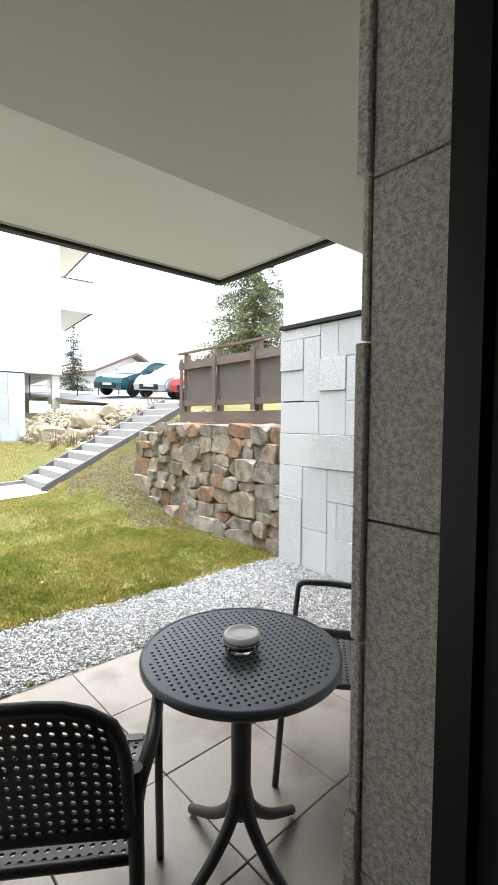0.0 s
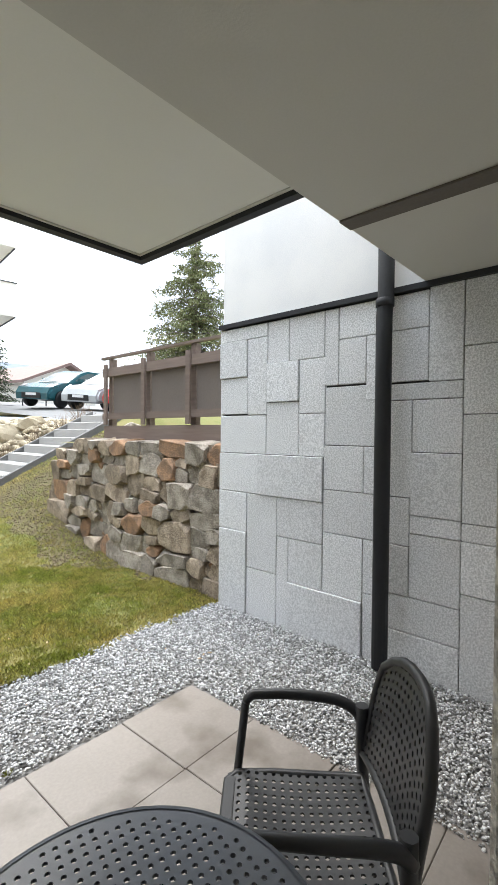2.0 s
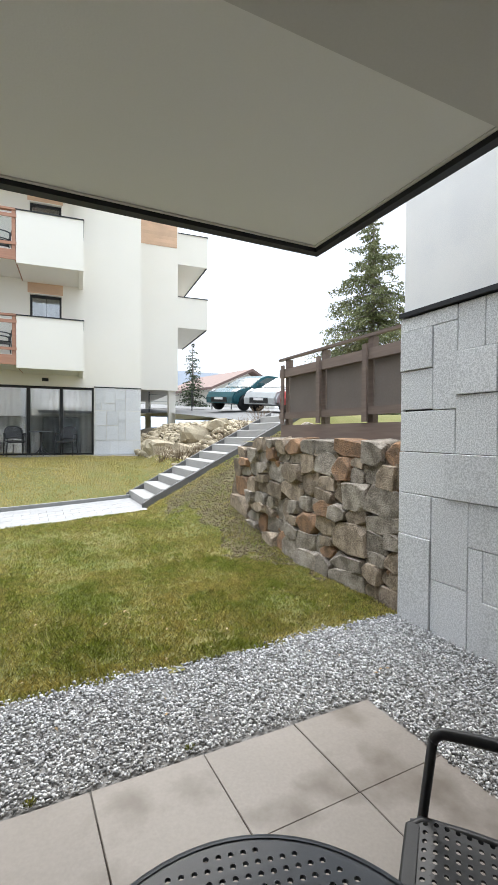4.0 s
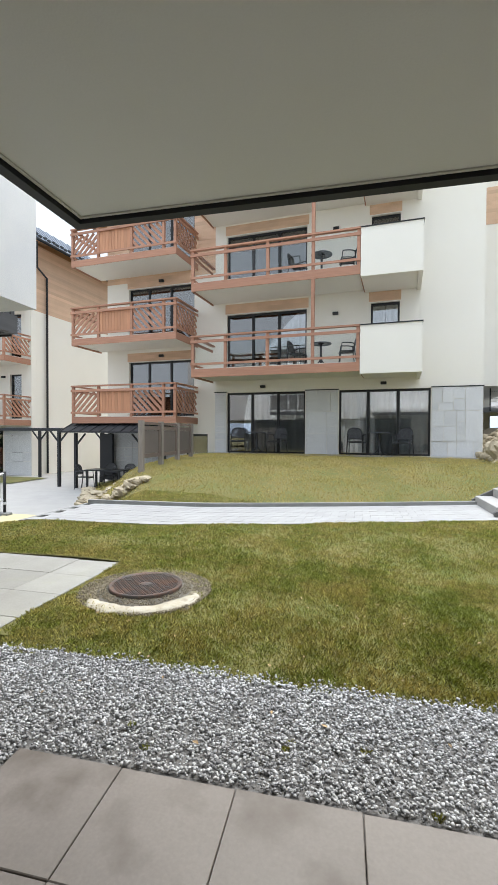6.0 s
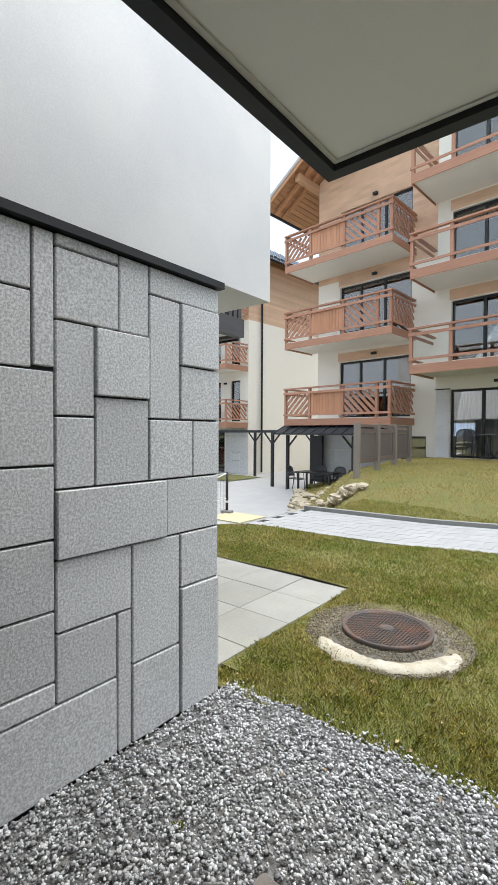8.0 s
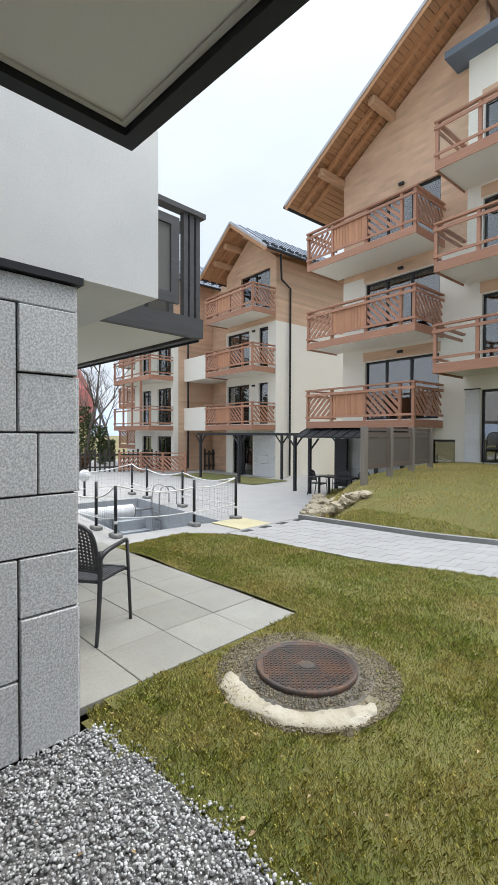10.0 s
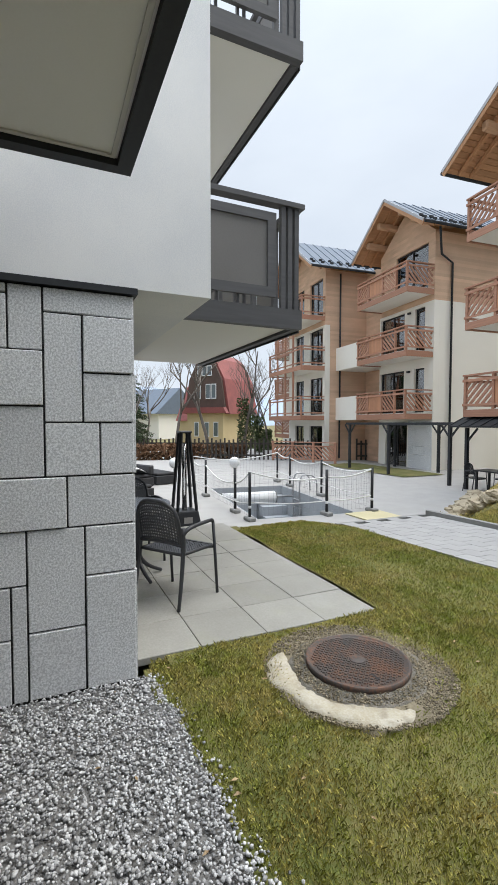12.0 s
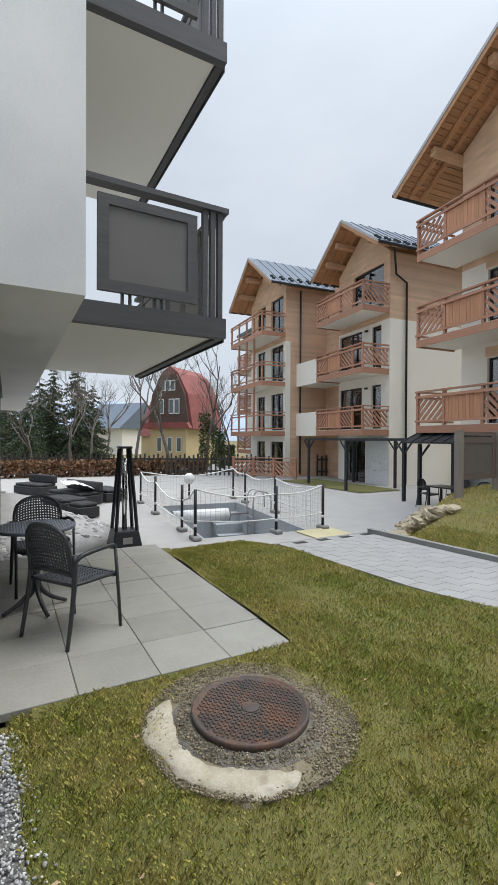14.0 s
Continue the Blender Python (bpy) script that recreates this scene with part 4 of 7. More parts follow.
# set-back part of that building with balconies at its far end
b2 = thing("apartment_building", ACROSS, "cream plastered rear wing with white end balconies", "building", "apartment buildings")
boxpart("wall", (8.22, 10.35, 4.4, 12, 3.35, 12.2), CREAM, b2)
boxpart("wall", (8.22, 8.5, 4.5, 12, 0.2, 3.345), CREAM, b2, "undercroft side wall")
for v in (4.6, 11.6):
    boxpart("column", (10.0, 10.3, v, v + 0.3, 0.2, 3.345), CREAM, b2)
for k in (2, 3):
    bm = bmesh.new()
    box(bm, 10.36, 11.7, 4.5, 4.62, 0.62 + FB * k, 1.95 + FB * k)
    box(bm, 11.58, 11.7, 4.62, 9.4, 0.62 + FB * k, 1.95 + FB * k)
    box(bm, 10.36, 11.58, 4.62, 9.4, 0.62 + FB * k, 0.85 + FB * k)
    bal = part("balcony", bm, CREAM, b2, "white solid balcony")
    boxpart("coping", (10.36, 11.73, 4.47, 4.64, 1.952 + FB * k, 1.98 + FB * k), TRIM, bal)
    bm = bmesh.new()
    bar(bm, (11.66, 4.55, 0.60 + FB * k), (11.66, 9.4, 0.60 + FB * k), 0.05, 0.03)
    part("drip_edge", bm, TRIM, bal)
boxpart("wall_panel", (8.25, 10.3, 4.385, 4.3975, 9.5, 10.9), ORANGE, b2, "orange timber panel")

# gabled building beside it, half a storey lower
c_house = thing("apartment_building", Matrix.Translation((0.3, -0.58, 0.0)) @ ACROSS, "gabled apartment building with lattice timber balconies and wooden eaves", "building", "apartment buildings")
G0 = -0.75
c_holes = [(-4.55, -1.75, G0 + F * k + 0.06, G0 + F * k + 2.15) for k in (1, 2, 3)] + [(-2.1, -1.2, G0, G0 + 2.2)]
facade(c_house, "wall", -5.55, -0.455, -0.8, 7.3, 0.8, 1.1, c_holes, CREAM)
facade(c_house, "gable", -5.55, -0.455, 7.3, 10.4, 0.8, 1.1, c_holes, ORANGE, "orange timber clad gable")
bm = bmesh.new()
prism(bm, [(-5.55, 10.4), (-0.455, 10.4), (-0.455, 14.5), (-5.55, 11.3)], "y", 0.8, 1.1)
part("gable", bm, ORANGE, c_house, "orange timber clad gable")
boxpart("wall", (-5.55, -5.25, 1.102, 10, -0.8, 10.4), CREAM, c_house)
boxpart("wall", (-0.75, -0.455, 1.102, 10, -0.8, 10.4), CREAM, c_house)
for k in (1, 2, 3):
    window(c_house, -4.55, -1.75, G0 + F * k + 0.06, G0 + F * k + 2.15, 0.9, (0.3, 0.64), 0.9)
    boxpart("lintel_panel", (-4.62, -1.7, 0.79, 0.7975, G0 + F * k + 2.18, G0 + F * k + 2.5), ORANGE, c_house, "orange timber panel")
    wall_lamp(c_house, -3.1, G0 + F * k + 2.3, 0.789)
    balcony(c_house, -5.86, -1.6, -0.9, 0.798, G0 + F * k, [(-4.72, "up"), (-3.35, "board"), (-2.1, "down"), (-1.66, "none")], "diag", 1.12, 0.25, left_side=True)
window(c_house, -2.1, -1.2, G0, G0 + 2.2, 0.9, (), 0.0)
gable_roof(c_house, -0.5, 6.65, 10.38, 4.22, -0.75, 10, 0.6, (0.775, 0.45))
cladding(c_house, -5.5, -2.15, -0.7, 1.75, 0.8, 8, 0.6)
downpipe(c_house, [(-0.5, 0.72, 10.3), (-0.5, 0.72, -0.3)])

# next gabled building beyond the plaza
d_house = thing("apartment_building", ACROSS, "gabled apartment building with timber balconies beyond the pool", "building", "apartment buildings")
d_holes = [(-13.9, -12.2, G0, G0 + 2.3), (-11.75, -11.0, G0, G0 + 2.3)]
for k in (1, 2):
    d_holes += [(-14.4, -12.5, G0 + F * k + 0.06, G0 + F * k + 2.15), (-11.75, -11.05, G0 + F * k + 0.06, G0 + F * k + 2.15)]
d_holes += [(-13.2, -10.9, G0 + F * 3 + 0.06, G0 + F * 3 + 2.2)]
facade(d_house, "wall", -14.5, -10.46, -0.8, 7.2, 1.69, 2.0, d_holes, CREAM)
facade(d_house, "gable", -14.5, -10.46, 7.2, 10.3, 1.69, 2.0, d_holes, ORANGE, "orange timber clad gable")
bm = bmesh.new()
prism(bm, [(-14.5, 10.3), (-10.46, 10.3), (-12.48, 11.9)], "y", 1.69, 2.0)
part("gable", bm, ORANGE, d_house, "orange timber clad gable")
boxpart("wall", (-10.76, -10.46, 2.002, 13, -0.8, 7.2), CREAM, d_house)
boxpart("wall", (-10.76, -10.46, 2.002, 13, 7.2, 10.3), ORANGE, d_house, "orange timber clad upper wall")
boxpart("wall", (-17.3, -14.5, 2.3, 2.6, -0.8, 10.3), ORANGE, d_house, "orange timber clad wall")
boxpart("wall", (-14.5, -14.2, 2.002, 13, -0.8, 10.3), ORANGE, d_house)
for u0, u1, z0, z1 in d_holes:
    window(d_house, u0, u1, z0, z1, 1.79, (0.5,) if u1 - u0 > 1 else (), 0.6)
for k in (1, 2, 3):
    balcony(d_house, -14.4, -10.5, 0.2, 1.688, G0 + F * k, [(-13.4, "up"), (-12.3, "board"), (-11.3, "down"), (-10.56, "none")], "diag", 1.08, 0.28, left_side=True)
    wall_lamp(d_house, -12.1, G0 + F * k + 2.0, 1.689)
    if k < 3:
        bm = bmesh.new()
        prism(bm, [(0.3, G0 + F * k - 0.28), (2.29, G0 + F * k - 0.28), (2.29, G0 + F * k), (0.45, G0 + F * k), (0.45, G0 + F * k + 1.0), (0.3, G0 + F * k + 1.0)], "x", -16.9, -14.42)
        part("parapet", bm, CREAM, d_house, "cream plastered solid balcony")
gable_roof(d_house, -12.45, 2.75, 10.2, 2.05, 0.35, 13)
downpipe(d_house, [(-9.75, 1.3, 10.1), (-10.3, 1.9, 9.2), (-10.38, 2.6, 8.9), (-10.38, 2.6, -0.5)])
cladding(d_house, -12.1, -10.47, -0.7, 1.75, 1.69, 9, 0.7)

# last gabled building of the row
e_house = thing("apartment_building", ACROSS, "gabled apartment building at the far end of the row", "building", "apartment buildings")
e_holes = []
for k in (0, 1, 2, 3):
    e_holes += [(-18.6, -17.0, G0 + F * k + 0.06, G0 + F * k + 2.2), (-20.6, -19.4, G0 + F * k + 0.06, G0 + F * k + 2.2)]
facade(e_house, "wall", -21.6, -16.7, -0.8, 7.2, -0.4, -0.1, e_holes, CREAM)
facade(e_house, "gable", -21.6, -16.7, 7.2, 10.3, -0.4, -0.1, e_holes, ORANGE, "orange timber clad gable")
bm = bmesh.new()
prism(bm, [(-21.6, 10.3), (-16.7, 10.3), (-19.15, 12.4)], "y", -0.4, -0.1)
part("gable", bm, ORANGE, e_house, "orange timber clad gable")
boxpart("wall", (-17.0, -16.7, -0.098, 2.28, -0.8, 10.3), ORANGE, e_house, "orange timber clad side wall")
boxpart("wall", (-21.6, -21.3, -0.098, 12, -0.8, 10.3), CREAM, e_house)
for u0, u1, z0, z1 in e_holes:
    window(e_house, u0, u1, z0, z1, -0.3, (0.5,), 0.6)
for k in (1, 2, 3):
    balcony(e_house, -21.5, -16.75, -1.9, -0.402, G0 + F * k, [(-20.2, "none"), (-19.0, "none"), (-17.9, "none"), (-16.8, "none")], "glass", 1.08, 0.28, tall=(-20.2, -19.0, -17.9) if k < 3 else ())
gable_roof(e_house, -19.15, 3.2, 10.15, 2.4, -1.7, 12)
downpipe(e_house, [(-16.6, 0.5, 10.1), (-16.6, 0.5, -0.4)])
e2 = thing("apartment_building", ACROSS, "far corner of the apartment row with timber balconies", "building", "apartment buildings")
boxpart("wall", (-27, -21.65, 1.5, 8, -0.8, 9.6), CREAM, e2)
boxpart("roof", (-27.3, -21.65, 0.8, 8.3, 9.62, 9.8), ROOF, e2)
for k in (0, 1, 2, 3):
    balcony(e2, -24.6, -22.0, -0.2, 1.498, G0 + F * k - 1.2, [(-23.3, "up"), (-22.06, "down")], "diag", 1.08, 0.28, left_side=True)


# ---- near things: patio furniture ----
def perforated(bm, fn, nu, nv, hole=0.26, thick=0.006, solid=None):
    """A thin moulded sheet fn(s, t) with a round hole in every cell."""
    ring = [(0, 0), (0.5, 0), (1, 0), (1, 0.5), (1, 1), (0.5, 1), (0, 1), (0, 0.5)]
    for i in range(nu):
        for j in range(nv):
            def at(a, b):
                return fn((i + a) / nu, (j + b) / nv)
            c = at(0.5, 0.5)
            nrm = (at(1, 0.5) - at(0, 0.5)).cross(at(0.5, 1) - at(0.5, 0))
            nrm = nrm.normalized() * thick if nrm.length > 1e-9 else Vector((0, 0, thick))
            outer = [at(*p) for p in ring]
            if solid and solid(c):
                top = [bm.verts.new(p) for p in outer]
                bm.faces.new(top)
                bm.faces.new([bm.verts.new(p - nrm) for p in outer][::-1])
                continue
            inner = [at(0.5 + hole * math.cos(math.atan2(q - 0.5, p - 0.5)), 0.5 + hole * math.sin(math.atan2(q - 0.5, p - 0.5))) for p, q in ring]
            vo, vi = [bm.verts.new(p) for p in outer], [bm.verts.new(p) for p in inner]
            wo, wi = [bm.verts.new(p - nrm) for p in outer], [bm.verts.new(p - nrm) for p in inner]
            for k in range(8):
                m = (k + 1) % 8
                bm.faces.new((vo[k], vo[m], vi[m], vi[k]))
                bm.faces.new((wo[m], wo[k], wi[k], wi[m]))
                bm.faces.new((vi[k], vi[m], wi[m], wi[k]))
    bmesh.ops.remove_doubles(bm, verts=bm.verts[:], dist=0.00005)


def chair(m, label, group):
    """A stacking armchair of dark plastic with a perforated seat and back; it faces its own +y."""
    ob = thing("armchair", m, label, "chair", group)

    def seat_at(s, t):
        x = (s - 0.5) * (0.47 - 0.03 * (1 - t))
        y = -0.20 + 0.43 * t
        return Vector((x, y, 0.445 - 0.018 * math.sin(math.pi * t) * math.cos((s - 0.5) * 2.6) - 0.02 * max(0, t - 0.85) / 0.15))

    def back_at(s, t):
        q = 2 * s - 1
        w = 0.475 - 0.03 * t - 0.02 * (1 - t) - 0.05 * max(0.0, t - 0.6) ** 2 / 0.16
        return Vector((q * w / 2, -0.205 - 0.055 * t - 0.04 * (1 - q * q) * (0.4 + 0.6 * t), 0.51 + 0.37 * t - 0.075 * t * abs(q) ** 3 - 0.02 * (1 - t) * (q * q - 1)))
    bm = bmesh.new()
    perforated(bm, seat_at, 17, 16)
    part("seat", bm, PLASTIC, ob, "perforated plastic seat")
    bm = bmesh.new()
    loop = [seat_at(s, 0) for s in (0.0, 0.25, 0.5, 0.75)] + [seat_at(1, t) for t in (0, 0.33, 0.66, 0.93)] + [seat_at(s, 1) for s in (0.95, 0.75, 0.5, 0.25, 0.05)] + [seat_at(0, t) for t in (0.93, 0.66, 0.33, 0)]
    tube(bm, [p - Vector((0, 0, 0.008)) for p in loop], 0.014, 6)
    box(bm, -0.21, 0.21, 0.205, 0.235, 0.395, 0.435)
    part("seat_rim", bm, PLASTIC, ob)
    bm = bmesh.new()
    perforated(bm, back_at, 17, 13)
    part("backrest", bm, PLASTIC, ob, "perforated curved plastic backrest")
    bm = bmesh.new()
    n = 8
    loop = [back_at(0, t / n) for t in range(n + 1)] + [back_at(s / n, 1) for s in range(1, n + 1)] + [back_at(1, 1 - t / n) for t in range(1, n + 1)] + [back_at(1 - s / n, 0) for s in range(1, n + 1)]
    tube(bm, loop, 0.015, 7)
    part("back_rim", bm, PLASTIC, ob)
    for sx in (-1, 1):
        bm = bmesh.new()
        tube(bm, smooth_path([(sx * 0.235, -0.20, 0.66), (sx * 0.24, -0.205, 0.45), (sx * 0.247, -0.24, 0.2), (sx * 0.25, -0.275, 0.0)], 4), 0.021, 8, 0.014)
        part("leg", bm, PLASTIC, ob)
        bm = bmesh.new()
        tube(bm, [(sx * 0.262, 0.235, 0.0), (sx * 0.26, 0.212, 0.3), (sx * 0.262, 0.175, 0.645)], 0.0135, 8)
        part("leg", bm, PLASTIC, ob)
        bm = bmesh.new()
        tube(bm, smooth_path([(sx * 0.262, 0.175, 0.645), (sx * 0.263, 0.158, 0.664), (sx * 0.266, 0.13, 0.669), (sx * 0.272, 0.0, 0.668), (sx * 0.266, -0.12, 0.658), (sx * 0.252, -0.18, 0.635), (sx * 0.236, -0.205, 0.60)], 5), 0.0145, 8, 0.02)
        part("armrest", bm, PLASTIC, ob)
        bm = bmesh.new()
        tube(bm, [(sx * 0.225, 0.19, 0.42), (sx * 0.26, 0.202, 0.42)], 0.012, 6)
        part("bracket", bm, PLASTIC, ob)
    return ob


def bistro_table(m, label, group):
    """A round perforated table top on a column with curved feet."""
    ob = thing("bistro_table", m, label, "table", group)
    R, n = 0.322, 29

    def top_at(s, t):
        p = Vector(((2 * s - 1) * R, (2 * t - 1) * R, 0.735))
        r = math.hypot(p.x, p.y)
        if r > R - 0.004:
            p.x, p.y = p.x * (R - 0.004) / r, p.y * (R - 0.004) / r
        return p
    bm = bmesh.new()
    perforated(bm, top_at, n, n, 0.25, 0.007, lambda c: math.hypot(c.x, c.y) > R - 0.026)
    bmesh.ops.dissolve_degenerate(bm, dist=0.0004, edges=bm.edges)
    part("tabletop", bm, TABLE_SHEEN, ob, "round perforated dark plastic top")
    bm = bmesh.new()
    lathe(bm, [(R - 0.012, 0.715), (R - 0.002, 0.709), (R + 0.004, 0.715), (R + 0.004, 0.730), (R, 0.7365), (R - 0.008, 0.737)], 64, caps=False)
    part("rim", bm, TABLE_SHEEN, ob)
    bm = bmesh.new()
    lathe(bm, [(0.10, 0.728), (0.10, 0.715), (0.045, 0.70), (0.036, 0.66), (0.033, 0.3), (0.036, 0.20), (0.03, 0.17)], 20)
    part("column", bm, PLASTIC, ob)
    for k in range(4):
        a = math.pi / 2 * k + 0.3
        c, s = math.cos(a), math.sin(a)
        bm = bmesh.new()
        tube(bm, smooth_path([(0.012 * c, 0.012 * s, 0.27), (0.05 * c, 0.05 * s, 0.17), (0.14 * c, 0.14 * s, 0.085), (0.27 * c, 0.27 * s, 0.018)], 5), 0.024, 8, 0.016)
        part("foot", bm, PLASTIC, ob)
    return ob


def facing(x, y, z, dx, dy):
    return pose(x, y, z, 0, 0, math.degrees(math.atan2(dy, dx)) - 90)


TABLE_XY = (0.88, 1.053)
bistro_table(pose(*TABLE_XY, near_z(0.93) - 0.02, 0, 0, -13), "round anthracite perforated bistro table on the patio slabs", "bistro tables")
chair_one = chair(facing(1.547, 1.202, near_z(1.55) - 0.022, -0.642, 0.767), "anthracite perforated plastic armchair beside the bistro table", "armchairs")
copy_thing(chair_one, facing(0.335, 1.19, near_z(0.335) - 0.022, 0.553, 0.833))

jar = thing("glass_ashtray", pose(*TABLE_XY, near_z(0.93) + 0.7175) @ Matrix.Scale(1.06, 4), "clear glass lidded ashtray on the bistro table", "ashtray")
bm = bmesh.new()
lathe(bm, [(0.001, 0.0), (0.042, 0.0), (0.052, 0.008), (0.056, 0.022), (0.052, 0.03), (0.046, 0.03), (0.044, 0.012), (0.001, 0.008)], 28)
part("bowl", bm, CLEAR, jar, "clear glass bowl")
bm = bmesh.new()
lathe(bm, [(0.001, 0.034), (0.05, 0.0335), (0.057, 0.036), (0.058, 0.045), (0.053, 0.052), (0.044, 0.053), (0.042, 0.0505), (0.016, 0.0505), (0.001, 0.051)], 28)
part("lid", bm, LID_WHITE, jar, "glass lid whitened for its bright reflections")
bm = bmesh.new()
tube(bm, [(0.06 * math.cos(a * math.pi / 12), 0.06 * math.sin(a * math.pi / 12), 0.0315) for a in range(25)], 0.0016, 6)
tube(bm, [(0.06, 0.01, 0.031), (0.064, 0.006, 0.02), (0.066, 0, 0.012), (0.064, -0.006, 0.02), (0.06, -0.01, 0.031)], 0.0014, 6)
part("wire_clip", bm, STEEL, jar, "thin steel wire ring")

bm = bmesh.new()
tube(bm, [(3.305, 1.83, 0.0), (3.305, 1.83, 2.30), (3.325, 1.83, 2.42), (3.325, 1.83, 4.9)], 0.052, 14)
pipe = tagged(part("downpipe", bm, TRIM), "dark metal rainwater downpipe on the granite wall", "pipe")
bm = bmesh.new()
lathe(bm, [(0.056, 2.36), (0.06, 2.362), (0.06, 2.41), (0.056, 2.412)], 14, (3.312, 1.83))
part("collar", bm, TRIM, pipe)

# ---- manhole in the lawn ----
MZ = near_z(MAN_X) + 0.045
manhole = thing("manhole", pose(MAN_X, MAN_Y, MZ), "rusty round cast iron manhole cover in a concrete ring", "manhole cover")
bm = bmesh.new()
lathe(bm, [(0.29, 0.0), (0.315, 0.0), (0.318, 0.012), (0.318, 0.034), (0.310, 0.038), (0.300, 0.034), (0.296, 0.028), (0.001, 0.028)], 56)
cover = part("cover", bm, CAST_IRON, manhole, "rusty cast iron cover")
cover.location = (0, 0, -0.012)
bm = bmesh.new()
for i in range(-13, 14):
    for j in range(-13, 14):
        x, y = i * 0.021, j * 0.021
        r = math.hypot(x, y)
        if 0.055 < r < 0.282:
            a = math.pi / 4 if (i + j) % 2 else -math.pi / 4
            c, s = math.cos(a), math.sin(a)
            q = [(x + 0.0095 * c * u - 0.0042 * s * v, y + 0.0095 * s * u + 0.0042 * c * v) for u, v in ((-1, -1), (1, -1), (1, 1), (-1, 1))]
            lo, hi = [bm.verts.new((*p, 0.0285)) for p in q], [bm.verts.new((lerp(x, p[0], 0.7), lerp(y, p[1], 0.7), 0.0345)) for p in q]
            bm.faces.new(hi)
            for k in range(4):
                bm.faces.new((lo[k], lo[(k + 1) % 4], hi[(k + 1) % 4], hi[k]))
part("tread_pattern", bm, CAST_IRON, cover)
for x, y, w, d in ((-0.2, 0.05, 0.03, 0.01), (0.2, -0.03, 0.03, 0.01)):
    boxpart("lifting_slot", (x - w, x + w, y - d, y + d, 0.0292, 0.0335), FRAME, cover)
bm = bmesh.new()
lathe(bm, [(0.05, 0.0285), (0.045, 0.0325), (0.001, 0.0325)], 20)
part("boss", bm, CAST_IRON, cover)


def ring_patch(name, r0, r1, z0, z1, mat, parent, a0, a1, wob, seed, label):
    """An uneven ring of poured material with ragged inner and outer edges."""
    bm = bmesh.new()
    n = 96
    rows = []

    def ragged(a, k):
        return 1 + wob * (noise.noise((math.cos(a) * 3 + seed, math.sin(a) * 3, seed + k)) + 0.35 * noise.noise((math.cos(a) * 13, math.sin(a) * 13 + seed, k)))
    for k in range(n + 1):
        a = lerp(a0, a1, k / n)
        taper = min(1.0, (9 * k / n) ** 0.6, (9 * (n - k) / n) ** 0.6) if a1 - a0 < 6 else 1.0
        ra, rb = r0 * ragged(a, 0), r1 * ragged(a, 7)
        mid, half = (ra + rb) / 2, (rb - ra) / 2 * taper
        rows.append([bm.verts.new((r * math.cos(a), r * math.sin(a), z + 0.006 * noise.noise((r * 30, a * 9, seed)))) for r, z in ((mid - half, z0 - 0.02), (mid - half * 0.96, z0), (mid, (z0 + z1) / 2), (mid + half * 0.9, z1), (mid + half, z1 - 0.025))])
    for a, b in zip(rows, rows[1:]):
        for q in range(4):
            bm.faces.new((a[q], b[q], b[q + 1], a[q + 1])).smooth = True
    bmesh.ops.recalc_face_normals(bm, faces=bm.faces)
    return part(name, bm, mat, parent, label)


MORTAR = material("grey_mortar", (0.22, 0.205, 0.175), (0.12, 0.11, 0.09), 0.95, 26, 110, 1.0, dist=0.02)
PALE_RENDER = material("pale_lime_concrete", (0.47, 0.44, 0.37), (0.35, 0.31, 0.22), 0.9, 7, 90, 0.5, stain=0.6, stain_col=(0.20, 0.17, 0.12), stain_scale=11)
ring_patch("neck", 0.15, 0.42, 0.010, -0.022, MORTAR, manhole, 0, 2 * math.pi, 0.10, 1.0, "grey mortar neck")
ring_patch("collar", 0.415, 0.55, -0.021, -0.027, PALE_RENDER, manhole, math.radians(226), math.radians(360), 0.09, 2.0, "pale concrete collar")
ring_patch("bare_soil", 0.34, 0.56, -0.028, -0.040, material("bare_soil", (0.25, 0.215, 0.15), (0.15, 0.13, 0.085), 1.0, 30, 90, 1.0), manhole, 0, 2 * math.pi, 0.09, 3.0, "bare grey-brown soil")


